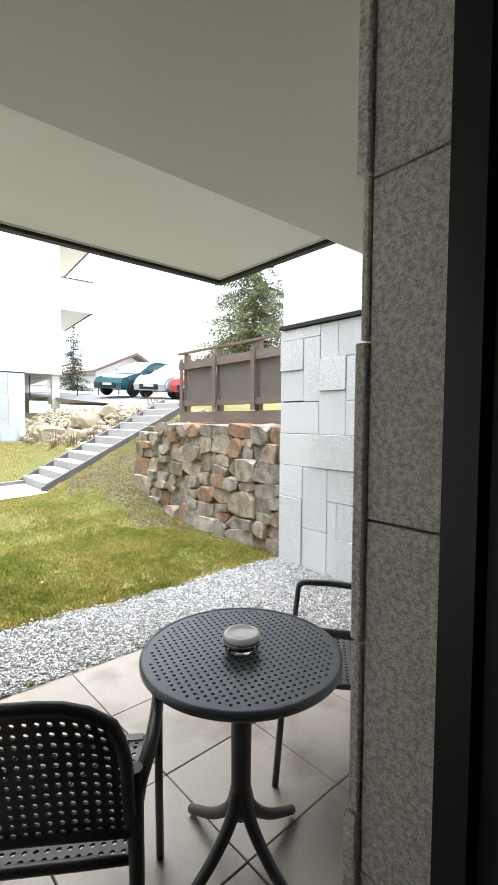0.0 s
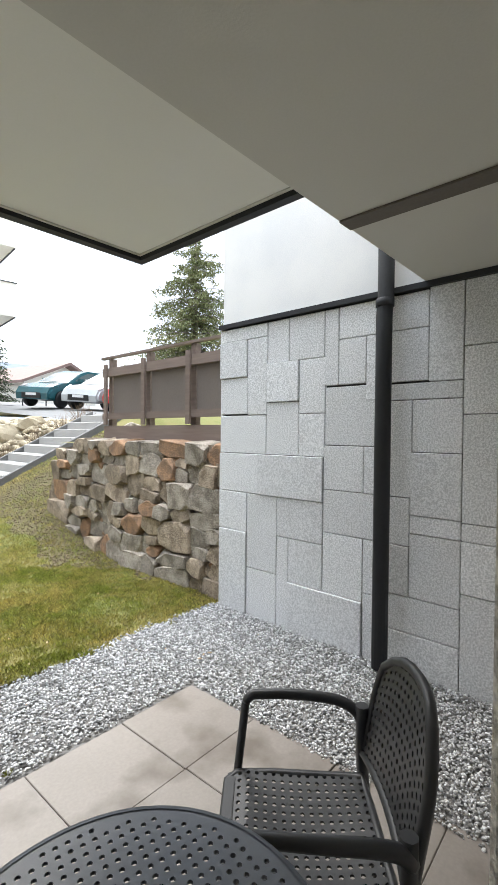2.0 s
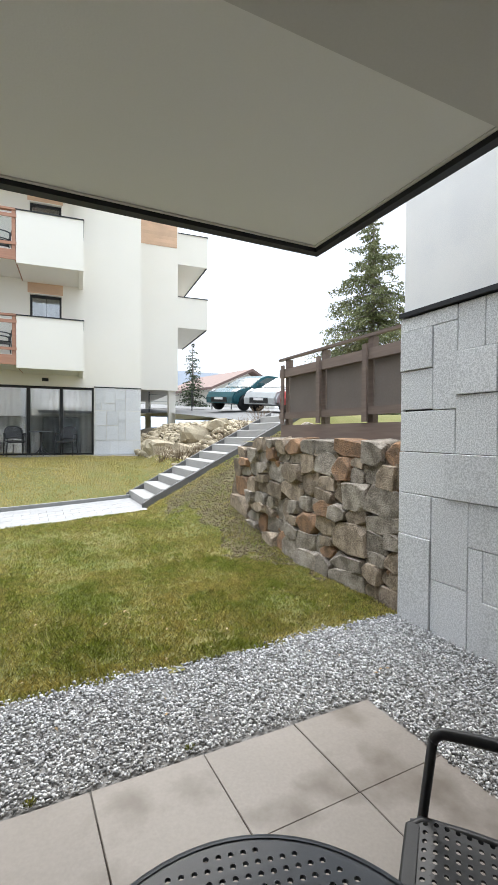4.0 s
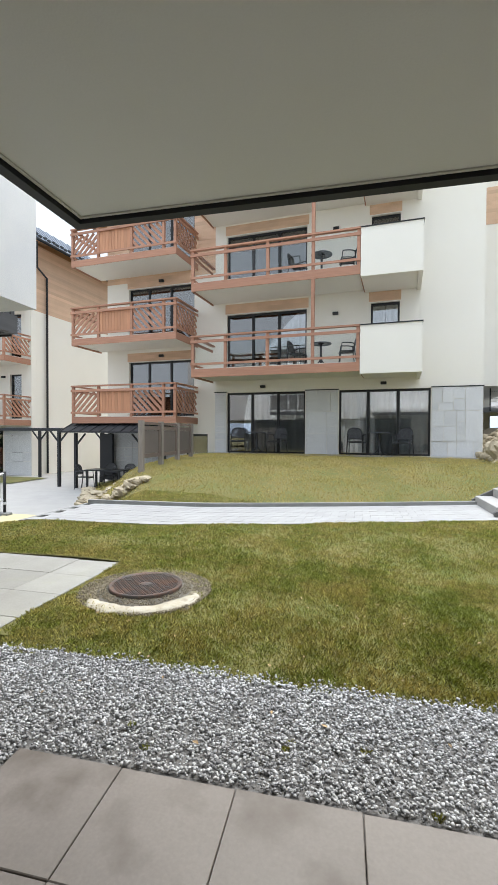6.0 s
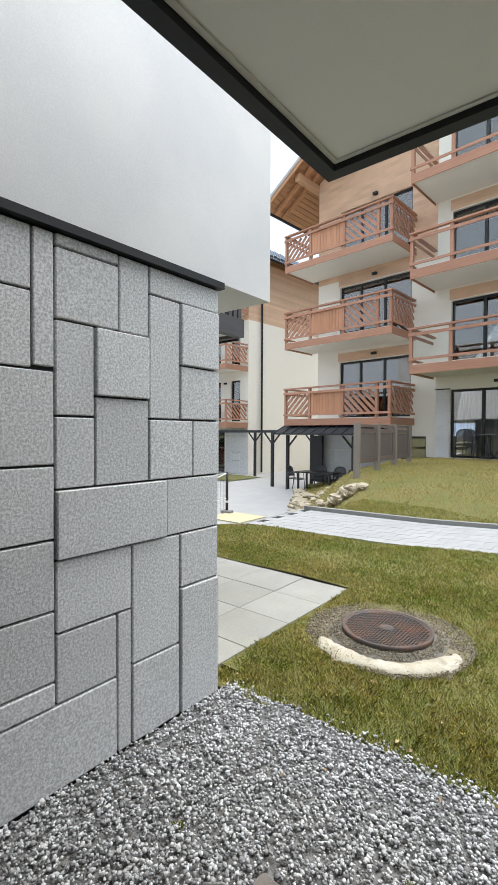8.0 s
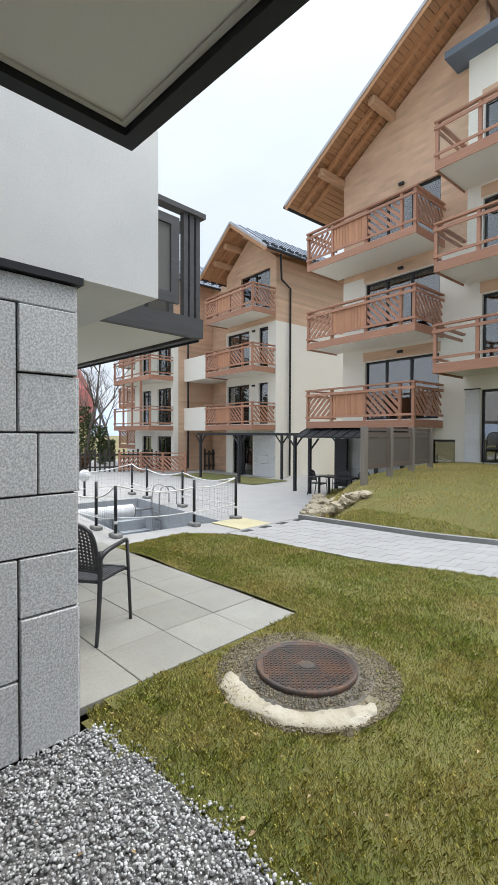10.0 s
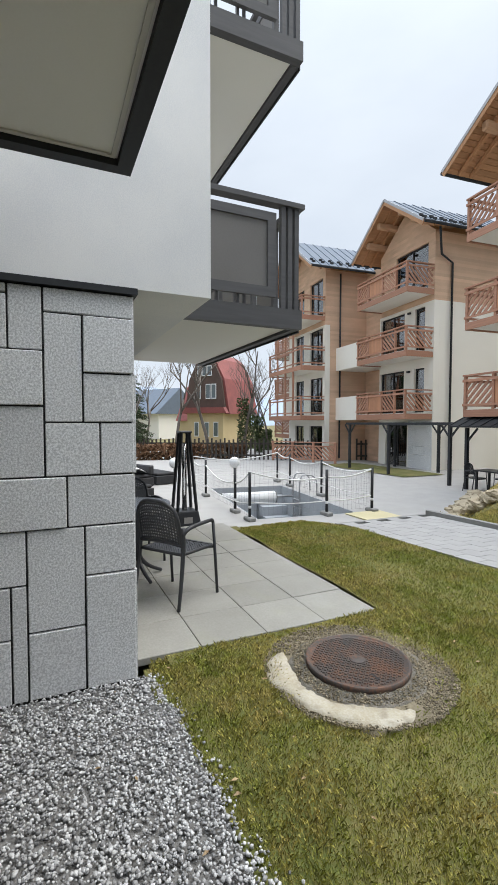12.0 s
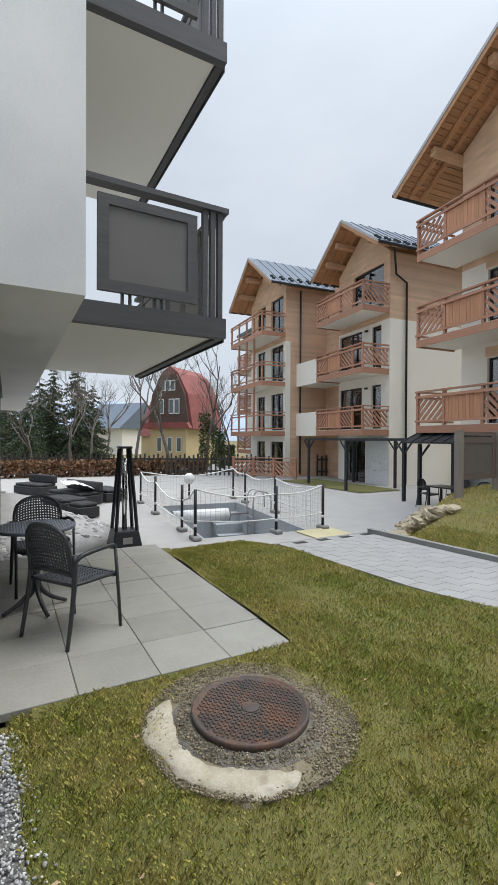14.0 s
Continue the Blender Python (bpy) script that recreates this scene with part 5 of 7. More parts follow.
# ---- scattered small matter ----
def scatter(name, places, sizes, shape, mat, label, category, flat=0.75, seed=5):
    """Many small stones as one mesh; every stone is a jittered solid."""
    rs = np.random.RandomState(seed)
    bm = bmesh.new()
    bmesh.ops.create_icosphere(bm, subdivisions=1, radius=1.0)
    bm.verts.ensure_lookup_table()
    base = np.array([v.co[:] for v in bm.verts])
    tris = np.array([[v.index for v in f.verts] for f in bm.faces])
    bm.free()
    k = len(places)
    P, S = np.array(places), np.array(sizes)
    V = base[None] * (1 + rs.uniform(-0.32, 0.32, (k, len(base), 1)))
    V = V * (rs.uniform(0.65, 1.25, (k, 1, 3)) * np.array([1, 1, flat]))
    a, b = rs.uniform(0, 2 * np.pi, k), rs.uniform(-0.6, 0.6, k)
    ca, sa, cb, sb = np.cos(a)[:, None], np.sin(a)[:, None], np.cos(b)[:, None], np.sin(b)[:, None]
    x, y, z = V[..., 0], V[..., 1], V[..., 2]
    y, z = y * cb - z * sb, y * sb + z * cb
    x, y = x * ca - y * sa, x * sa + y * ca
    V = np.stack([x, y, z], -1) * S[:, None, None] + P[:, None]
    T = tris[None] + (np.arange(k) * len(base))[:, None, None]
    me = bpy.data.meshes.new(name)
    V, T = V.reshape(-1, 3), T.reshape(-1, 3)
    me.vertices.add(len(V))
    me.vertices.foreach_set("co", V.ravel())
    me.loops.add(T.size)
    me.loops.foreach_set("vertex_index", T.ravel())
    me.polygons.add(len(T))
    me.polygons.foreach_set("loop_start", np.arange(0, T.size, 3))
    me.polygons.foreach_set("loop_total", np.full(len(T), 3))
    me.update(calc_edges=True)
    me.materials.append(mat)
    return tagged(new(name, me), label, category, kind="stuff")


rg = random.Random(11)
places, sizes = [], []
while len(places) < 52000:
    x, y = rg.uniform(-1.99, 3.40), rg.uniform(0.62, 3.75)
    if -1.16 < x < 2.36 and y < 2.485 + 0.037 * (x + 1.16):
        continue
    over = y - lawn_edge(x)
    if over > 0.09 or over > 0 and rg.random() < min(0.97, 0.6 + over * 6):
        continue
    s = rg.choice((0.005, 0.006, 0.007, 0.008, 0.010))
    places.append((x, y, near_z(x) - 0.016 + rg.uniform(-0.008, 0.008)))
    sizes.append(s)
scatter("gravel", places, sizes, None, GRAVEL, "grey and white crushed stone gravel beside the patio", "gravel")
pl, sz = [], []
for i in range(9000):
    a, r = rg.uniform(0, 2 * math.pi), 0.33 + 0.25 * rg.random() ** 0.8
    if (a > math.radians(226) or a < math.radians(8)) and (0.40 < r < 0.54 and rg.random() < 0.95):
        continue
    pl.append((MAN_X + r * math.cos(a), MAN_Y + r * math.sin(a), MZ + lerp(0.004, -0.03, smoothstep(0.33, 0.43, r))))
    sz.append(rg.choice((0.003, 0.004, 0.005, 0.007)))
scatter("soil_crumbs", pl, sz, None, material("crumbly_soil", (0.27, 0.23, 0.16), (0.12, 0.10, 0.065), 1.0, 20, 60, 0.4, island=0.55), "crumbs of soil and stone round the manhole", "soil")


def grass(name, count, x0, x1, y0, y1, accept, hmin, hmax, width, mat, label, seed):
    """Grass blades, each a narrow bent triangle pair."""
    rr = random.Random(seed)
    V, T = [], []
    while len(V) < count * 4:
        x, y = rr.uniform(x0, x1), rr.uniform(y0, y1)
        if not accept(x, y, rr):
            continue
        z = land(x, y) + slow(x, y) - 0.006
        h = rr.uniform(hmin, hmax) * max(0.7, 0.78 + 0.5 * (0.5 + noise.noise((x * 1.7, y * 1.7, 7))) + 0.4 * noise.noise((x * 9.0, y * 9.0, 3)))
        a, lean = rr.uniform(0, 6.283), rr.uniform(0.1, 0.85)
        w = width * rr.uniform(0.7, 1.3)
        dx, dy = math.cos(a), math.sin(a)
        i = len(V)
        V += [(x - dy * w, y + dx * w, z), (x + dy * w, y - dx * w, z), (x + dx * h * lean * 0.4 + dy * w * 0.7, y + dy * h * lean * 0.4 - dx * w * 0.7, z + h * 0.7), (x + dx * h * lean, y + dy * h * lean, z + h * 0.95)]
        T += [(i, i + 1, i + 2), (i, i + 2, i + 3)]
    me = bpy.data.meshes.new(name)
    V, T = np.array(V), np.array(T)
    me.vertices.add(len(V))
    me.vertices.foreach_set("co", V.ravel())
    me.loops.add(T.size)
    me.loops.foreach_set("vertex_index", T.ravel())
    me.polygons.add(len(T))
    me.polygons.foreach_set("loop_start", np.arange(0, T.size, 3))
    me.polygons.foreach_set("loop_total", np.full(len(T), 3))
    me.update(calc_edges=True)
    me.materials.append(mat)
    return tagged(new(name, me), label, "grass", kind="stuff")


def bare(x, y):
    """Where the turf has worn away: under the stone wall, beside the steps, and in small spots."""
    n = noise.noise((x * 1.6, y * 1.6, 9.0)) + 0.5 * noise.noise((x * 5.0, y * 5.0, 2.0))
    k = smoothstep(2.2, 3.4, x) * smoothstep(4.6, 6.2, y) + 0.9 * smoothstep(2.9, 3.5, x) * smoothstep(3.7, 4.6, y)
    return k > 0.25 and 0.7 * n + 1.1 * k > 0.72


earth = sheet("bare_earth", -5.0, 5.2, 3.3, 8.7, 0.06, lambda x, y: land(x, y) + slow(x, y) + 0.004, lambda x, y: is_lawn(x, y) and y > lawn_edge(x) + 0.05 and bare(x, y), material("trodden_earth", (0.115, 0.088, 0.048), (0.078, 0.076, 0.03), 1.0, 5, 70, 0.9), "bare brown earth where the turf has worn away", "soil")


pl, sz = [], []
while len(pl) < 4500:
    x, y = rg.uniform(2.0, 5.2), rg.uniform(3.5, 8.7)
    if is_lawn(x, y) and y > lawn_edge(x) + 0.05 and bare(x, y):
        pl.append((x, y, land(x, y) + slow(x, y) + 0.006))
        sz.append(rg.uniform(0.006, 0.02))
scatter("earth_clods", pl, sz, None, material("earth_clod", (0.17, 0.13, 0.075), (0.09, 0.075, 0.04), 1.0, 20, 60, 0.5, island=0.45), "clods of brown earth under the stone wall", "soil", seed=8)


def near_lawn(x, y, rr):
    d = math.hypot(x - MAN_X, y - MAN_Y)
    if d < 0.45 or d < 0.57 and rr.random() < 0.75:
        return False
    if y < lawn_edge(x):
        return False
    if bare(x, y) and rr.random() < 0.6:
        return False
    return is_lawn(x, y, -2.152, 5.108) and rr.random() < (1.0 if y < 5.6 else 0.55)


GRASS = material("grass_blades", (0.24, 0.272, 0.046), (0.43, 0.36, 0.115), 0.75, 1.6, 9, 0.0, spread=(0.41, 0.60), island=0.72)
GRASS_FAR = material("dry_grass_blades", (0.38, 0.33, 0.09), (0.56, 0.43, 0.16), 0.8, 0.9, 30, 0.0, spread=(0.38, 0.6), island=0.3)
grass("grass", 520000, -5.5, 5.4, 3.2, 8.8, near_lawn, 0.012, 0.036, 0.0010, GRASS, "short mown grass, green with yellow patches", 21)
grass("grass_far", 110000, -10.5, 4.0, 8.0, 15.9, lambda x, y, rr: is_lawn(x, y) and y > path_near(min(x, 2.5)), 0.022, 0.045, 0.003, GRASS_FAR, "short yellowish grass on the bank", 22)


def weed(x, y, count, seed):
    """A tuft of weed growing through the gravel."""
    rr = random.Random(seed)
    V, T = [], []
    for k in range(count):
        a, r, lean, h = rr.uniform(0, 6.283), rr.uniform(0, 0.016), rr.uniform(0.3, 1.0), rr.uniform(0.010, 0.022)
        px, py, w = x + r * math.cos(a), y + r * math.sin(a), rr.uniform(0.0014, 0.003)
        dx, dy, z, i = math.cos(a), math.sin(a), near_z(x) - 0.02, len(V)
        V += [(px - dy * w, py + dx * w, z), (px + dy * w, py - dx * w, z), (px + dx * h * lean * 0.5, py + dy * h * lean * 0.5, z + h), (px + dx * h * lean, py + dy * h * lean, z + h * 0.9)]
        T += [(i, i + 1, i + 2), (i, i + 2, i + 3)]
    return tagged(new("weed_tuft", raw_mesh("weed_tuft", V, T, GRASS)), "small green weed tuft growing through the gravel", "weed", "weed tufts")


for i, (x, y) in enumerate(((0.02, 2.83), (0.36, 2.86), (0.62, 2.57), (-0.75, 2.74), (-0.62, 2.62), (1.3, 2.62), (0.0, 2.78), (-1.5, 2.4))):
    weed(x, y, 26 + 8 * (i % 4), 700 + i)
LEAF = material("dead_leaf", (0.30, 0.19, 0.10), (0.42, 0.33, 0.20), 0.8, 20, 90, 0.2, island=0.4)
rl = random.Random(17)
V, T = [], []
while len(V) < 240 * 5:
    x, y = rl.uniform(-4.0, 3.3), rl.uniform(2.7, 8.0)
    if not (is_lawn(x, y) or y < lawn_edge(x) and -1.9 < x):
        continue
    z = (land(x, y) + slow(x, y) + 0.014) if y > lawn_edge(x) else near_z(x) - 0.006
    a, s, i = rl.uniform(0, 6.283), rl.uniform(0.008, 0.022), len(V)
    c, d = math.cos(a), math.sin(a)
    V += [(x + s * (c * u - d * v), y + s * (d * u + c * v), z + s * h) for u, v, h in ((-1, 0, 0), (-0.2, -0.45, 0.25), (1, 0, 0.1), (0.1, 0.5, 0.3), (0, 0, 0.02))]
    T += [(i, i + 1, i + 4), (i + 1, i + 2, i + 4), (i + 2, i + 3, i + 4), (i + 3, i, i + 4)]
tagged(new("dead_leaves", raw_mesh("dead_leaves", V, T, LEAF)), "scattered dry brown leaves on lawn and gravel", "leaves", kind="stuff")
stick = bmesh.new()
tube(stick, [(-1.27, 2.30, near_z(-1.2) - 0.004), (-1.22, 2.34, near_z(-1.2) + 0.002), (-1.15, 2.36, near_z(-1.2) - 0.002)], 0.008, 6, 0.004)
tagged(part("stick", stick, KERB), "short dark stick lying on the gravel", "stick")


# ---- dry stone retaining wall and timber fence ----
def boulder_mesh(name, seed, mat, spread=0.16, blend=0.62, smooth=False):
    """A rough block with rounded corners, about 1 across."""
    rr = random.Random(seed)
    bm = bmesh.new()
    bmesh.ops.create_cube(bm, size=1.0)
    bmesh.ops.subdivide_edges(bm, edges=bm.edges, cuts=3, use_grid_fill=True)
    off = rr.uniform(0, 50)
    for v in bm.verts:
        p = v.co.copy()
        q = p.normalized() * 0.60
        v.co = p.lerp(q, blend) + Vector((noise.noise(p * 2.1 + Vector((off, 0, 0))), noise.noise(p * 2.1 + Vector((0, off, 0))), noise.noise(p * 2.1 + Vector((0, 0, off))))) * spread
    for f in bm.faces:
        f.smooth = smooth
    return mesh_of(name, bm, mat)


def block_mesh(name, seed, mat):
    """An angular field stone, about 1 across: a block with its corners broken off by random cuts."""
    rr = random.Random(seed)
    bm = bmesh.new()
    box(bm, -0.5, 0.5, -0.5, 0.5, -0.5, 0.5)
    for k in range(8):
        n = Vector((rr.choice((-1, 1)) * rr.uniform(0.1, 1), rr.choice((-1, 1)) * rr.uniform(0.2, 1), rr.choice((-1, 1)) * rr.uniform(0.2, 1))).normalized()
        reach = 0.5 * (abs(n.x) + abs(n.y) + abs(n.z))
        cut = bmesh.ops.bisect_plane(bm, geom=bm.verts[:] + bm.edges[:] + bm.faces[:], plane_co=n * reach * rr.uniform(0.70, 0.9), plane_no=n, clear_outer=True)
        bmesh.ops.contextual_create(bm, geom=[e for e in cut["geom_cut"] if isinstance(e, bmesh.types.BMEdge)])
    bmesh.ops.bevel(bm, geom=bm.edges[:], offset=0.04, segments=1, affect="EDGES", clamp_overlap=True)
    for v in bm.verts:
        v.co += noise.noise_vector(v.co * 3.0 + Vector((seed, 0, 0))) * 0.03
    for f in bm.faces:
        f.smooth = False
    return mesh_of(name, bm, mat)


stone_meshes = [block_mesh("stone", 40 + i, (FIELD_STONE, FIELD_STONE_GREY, FIELD_STONE, FIELD_STONE_GREY, FIELD_STONE, FIELD_STONE_GREY, FIELD_STONE_RUST)[i % 7]) for i in range(20)]
rs = random.Random(77)
# Core earth darker than SOIL: shade of the gaps between stones is in it.
stone_wall = tagged(boxpart("retaining_wall", (3.79, 4.6, 3.48, 6.9, -0.2, 1.36), material("shaded_core_earth", (0.055, 0.044, 0.032), (0.035, 0.03, 0.022), 1.0, 6, 60, 0.5)), "dry stone retaining wall of rough brown and grey boulders", "wall", kind="structure")


def pack(a, b, c, d, out, big):
    w, h = b - a, d - c
    lim = rs.uniform(0.20, 0.40) * big
    if w < lim * 1.45 and h < lim:
        out.append((a, b, c, d))
        return
    f = rs.uniform(0.36, 0.64)
    if w > h * 1.35:
        pack(a, a + w * f, c, d, out, big)
        pack(a + w * f, b, c, d, out, big)
    else:
        pack(a, b, c, c + h * f, out, big)
        pack(a, b, c + h * f, d, out, big)


cells = []
pack(3.46, 5.1, -0.08, 1.44, cells, 1.0)
pack(5.1, 6.5, 0.0, 1.44, cells, 0.95)
pack(6.5, 7.0, 0.25, 1.3, cells, 1.0)
for a, b, c, d in cells:
    mid = (a + b) / 2
    if d < 0.2 * smoothstep(4.8, 7.0, mid):
        continue
    s = new("stone", rs.choice(stone_meshes))
    s.parent = stone_wall
    s.matrix_basis = pose(3.62 + rs.uniform(-0.05, 0.06) + 0.04 * (c + d) / 2, mid, (c + d) / 2, rs.uniform(-9, 9), rs.uniform(-6, 6), rs.uniform(-6, 6)) @ Matrix.Diagonal((0.36, (b - a) * 1.03, (d - c) * 1.03, 1))
    for y, z in ((a, c), (a, lerp(c, d, rs.uniform(0.2, 0.8)))):
        if z < 0.25 * smoothstep(4.8, 7.0, y):
            continue
        s = new("stone", rs.choice(stone_meshes))
        s.parent = stone_wall
        r = rs.uniform(0.05, 0.10)
        s.matrix_basis = pose(3.60 + rs.uniform(0, 0.05), y, z, rs.uniform(0, 90), rs.uniform(-20, 20), rs.uniform(-20, 20)) @ Matrix.Diagonal((0.2, r * rs.uniform(0.8, 1.5), r, 1))
for i in range(8):
    s = new("stone", rs.choice(stone_meshes))
    s.parent = stone_wall
    s.matrix_basis = pose(3.75 + 0.16 * i, 6.98 + rs.uniform(-0.05, 0.08), 0.75 + 0.09 * i + rs.uniform(-0.1, 0.1), rs.uniform(-20, 20), rs.uniform(-20, 20), rs.uniform(0, 90)) @ Matrix.Diagonal((0.38, 0.34, 0.4, 1))
sheet("bank_upper", 3.6, 14, 3.5, 9.0, 0.2, lambda x, y: 1.38 + 0.5 * smoothstep(7.0, 8.9, y) + 0.02 * (x - 3.6), lambda x, y: y < 7.0 or x > 5.8, LAWN, "grassy ground above the retaining wall", "ground")

fence = thing("timber_fence", pose(3.78, 3.55, 1.47), "weathered brown timber fence with panels on the stone wall", "fence")
L = 2.48
boxpart("base_board", (-0.025, 0.02, 0, L, -0.06, 0.15), GREYWOOD, fence)
boxpart("rail", (-0.035, 0.02, -0.05, L + 0.03, 0.235, 0.315), GREYWOOD, fence)
boxpart("rail", (-0.035, 0.02, -0.05, L + 0.03, 0.80, 0.91), GREYWOOD, fence)
boxpart("handrail", (0.0, 0.05, -0.05, L + 0.12, 1.045, 1.075), GREYWOOD, fence, "thin top rail")
for y in (0.08, 0.72, 1.55, 2.40):
    boxpart("post", (0.024, 0.095, y - 0.04, y + 0.04, -0.1, 1.042), GREYWOOD, fence)
    boxpart("batten", (-0.062, -0.038, y - 0.035, y + 0.035, 0.16, 0.96), GREYWOOD, fence)
for a, b in ((0.14, 0.66), (0.80, 1.48), (1.62, 2.32)):
    boxpart("panel", (0.026, 0.045, a, b, 0.24, 0.86), GREYPANEL, fence, "grey-brown flat panel")

# ---- car park, rubble slope, cars ----
sheet("car_park", 4.2, 80, 8.6, 140, 1.0, lambda x, y: hill(x, y), lambda x, y: x > 5.8 and (y < 15.3 or x > 5.8) or (y > 21 and x > 5), ASPHALT, "grey asphalt car park on higher ground", "road")


def slope_z(x, y):
    return lerp(land(3.6, y), min(1.80, hill(6.0, y) + 0.0), smoothstep(3.7, 6.2, x + 0.12 * (y - 12)))


sheet("rubble_bank", 3.6, 6.4, 10.3, 19.5, 0.2, lambda x, y: slope_z(x, y) - 0.05, lambda x, y: True, SOIL, "earth bank under loose rubble", "ground")
pl, sz = [], []
for i in range(1500):
    x, y = rs.uniform(3.75, 6.2), rs.uniform(10.7, 17.5)
    pl.append((x, y, slope_z(x, y) + 0.02))
    sz.append(rs.choice((0.05, 0.06, 0.08, 0.10, 0.14)))
scatter("rubble", pl, sz, None, PALE_STONE, "loose pale beige rubble stones on the bank", "rubble", 0.6, 9)
for x, y, s in ((4.15, 13.9, 0.7), (4.9, 13.0, 0.75), (4.4, 12.3, 0.5), (5.5, 12.6, 0.5), (4.1, 14.7, 0.5)):
    b = new("boulder", boulder_mesh("boulder", int(x * 100), PALE_STONE))
    tagged(b, "large pale boulder at the foot of the bank", "boulder", "boulders")
    b.matrix_basis = pose(x, y, slope_z(x, y) + s * 0.16, 10, 5, x * 90) @ Matrix.Diagonal((s * 1.2, s, s * 0.7, 1))


def twigs(name, m, n, h, mat, label, seed, category="shrub", spread=0.35):
    """A bare shrub of thin branching twigs."""
    rr = random.Random(seed)
    bm = bmesh.new()
    for i in range(n):
        a, lean = rr.uniform(0, 6.283), rr.uniform(0.05, spread)
        p = [Vector((rr.uniform(-0.1, 0.1), rr.uniform(-0.1, 0.1), 0))]
        for k in range(3):
            p.append(p[-1] + Vector((math.cos(a) * lean, math.sin(a) * lean, 1)).normalized() * h / 3 * rr.uniform(0.7, 1.2) + Vector((rr.uniform(-0.05, 0.05), rr.uniform(-0.05, 0.05), 0)) * h)
        tube(bm, p, 0.006 * h + 0.002, 4, 0.002)
    ob = part(name, bm, mat)
    ob.matrix_basis = m
    return tagged(ob, label, category, "shrubs")


TWIG = material("dry_twig", (0.20, 0.14, 0.085), (0.13, 0.09, 0.06), 0.9, 8, 40, 0.1)
BARK = material("grey_bark", (0.19, 0.165, 0.14), (0.13, 0.11, 0.095), 0.95, 6, 40, 0.3)
for i, (x, y) in enumerate(((3.9, 11.2), (4.3, 10.9), (4.9, 10.75), (5.4, 10.7), (5.9, 10.8), (3.7, 12.0))):
    twigs("shrub", pose(x, y, slope_z(x, y) - 0.03), 46, 0.6, TWIG, "bare brown shrub on the bank beside the steps", 60 + i, spread=1.0)


def car(m, paint, label):
    """A small parked hatchback: body, glasshouse, wheels, lamps, bumpers. It points along its own +x."""
    ob = thing("car", m, label, "car", "parked cars")
    bm = bmesh.new()
    side = [(-1.98, 0.32), (-2.0, 0.7), (-1.9, 1.0), (-1.2, 1.03), (0.55, 1.0), (1.35, 0.88), (1.85, 0.72), (1.98, 0.5), (1.95, 0.28), (1.62, 0.26), (1.55, 0.5), (1.3, 0.62), (1.05, 0.5), (0.98, 0.24), (-0.9, 0.24), (-0.97, 0.5), (-1.22, 0.62), (-1.47, 0.5), (-1.55, 0.26)]
    prism(bm, side, "y", -0.82, 0.82)
    bmesh.ops.bevel(bm, geom=[e for e in bm.edges if abs(e.verts[0].co.y - e.verts[1].co.y) < 0.01], offset=0.07, segments=2, affect="EDGES")
    part("body", bm, paint, ob)
    bm = bmesh.new()
    prof = [(-1.88, 0.98), (-1.55, 1.42), (-1.1, 1.5), (-0.2, 1.49), (0.25, 1.36), (1.0, 0.95)]
    lo, hi = [], []
    for sy in (-1, 1):
        row = []
        for x, z in prof:
            row.append(bm.verts.new((x, sy * (0.76 - 0.30 * (z - 0.95)), z)))
        lo.append(row)
    for a, b in zip(range(5), range(1, 6)):
        bm.faces.new((lo[0][a], lo[0][b], lo[1][b], lo[1][a]))
    bm.faces.new(lo[0][::-1])
    bm.faces.new(lo[1])
    bmesh.ops.recalc_face_normals(bm, faces=bm.faces)
    part("roof", bm, paint, ob)
    GL = SKY_TONED_GLASS
    for sy in (-1, 1):
        for pts in ([(-1.45, 1.05), (-1.4, 1.38), (-0.62, 1.42), (-0.58, 1.05)], [(-0.5, 1.05), (-0.52, 1.42), (-0.15, 1.4), (0.22, 1.26), (0.62, 1.05)]):
            bm = bmesh.new()
            bm.faces.new([bm.verts.new((x, sy * (0.767 - 0.30 * (z - 0.95)), z)) for x, z in pts])
            part("side_window", bm, GL, ob)
        boxpart("mirror", (0.42, 0.56, sy * 0.80, sy * 0.97, 1.02, 1.14) if sy > 0 else (0.42, 0.56, -0.97, -0.80, 1.02, 1.14), paint, ob)
        bm = bmesh.new()
        bm.faces.new([bm.verts.new(p) for p in ((1.60, sy * 0.55, 0.80), (1.78, sy * 0.55, 0.72), (1.75, sy * 0.79, 0.70), (1.50, sy * 0.79, 0.84))])
        hl = part("headlight", bm, STEEL, ob)
        hl.location = (0.02, 0, 0.045)
        for x in (-1.22, 1.3):
            bm = bmesh.new()
            lathe(bm, [(0.20, -0.09), (0.29, -0.09), (0.31, -0.05), (0.31, 0.05), (0.29, 0.09), (0.20, 0.09)], 22)
            w = part("wheel", bm, FRAME, ob, "black rubber tyre")
            w.matrix_basis = pose(x, sy * 0.74, 0.31, 90)
            bm = bmesh.new()
            lathe(bm, [(0.001, -0.07), (0.2, -0.08), (0.2, 0.08), (0.001, 0.07)], 16)
            part("rim", bm, STEEL, w, "silver wheel rim")
    bm = bmesh.new()
    bm.faces.new([bm.verts.new(p) for p in ((0.93, -0.68, 1.0), (0.93, 0.68, 1.0), (0.27, 0.60, 1.365), (0.27, -0.60, 1.365))])
    part("windscreen", bm, GL, ob)
    boxpart("grille", (1.95, 1.985, -0.45, 0.45, 0.32, 0.52), FRAME, ob)
    boxpart("number_plate", (1.986, 1.995, -0.24, 0.24, 0.42, 0.51), PLASTER, ob)
    return ob


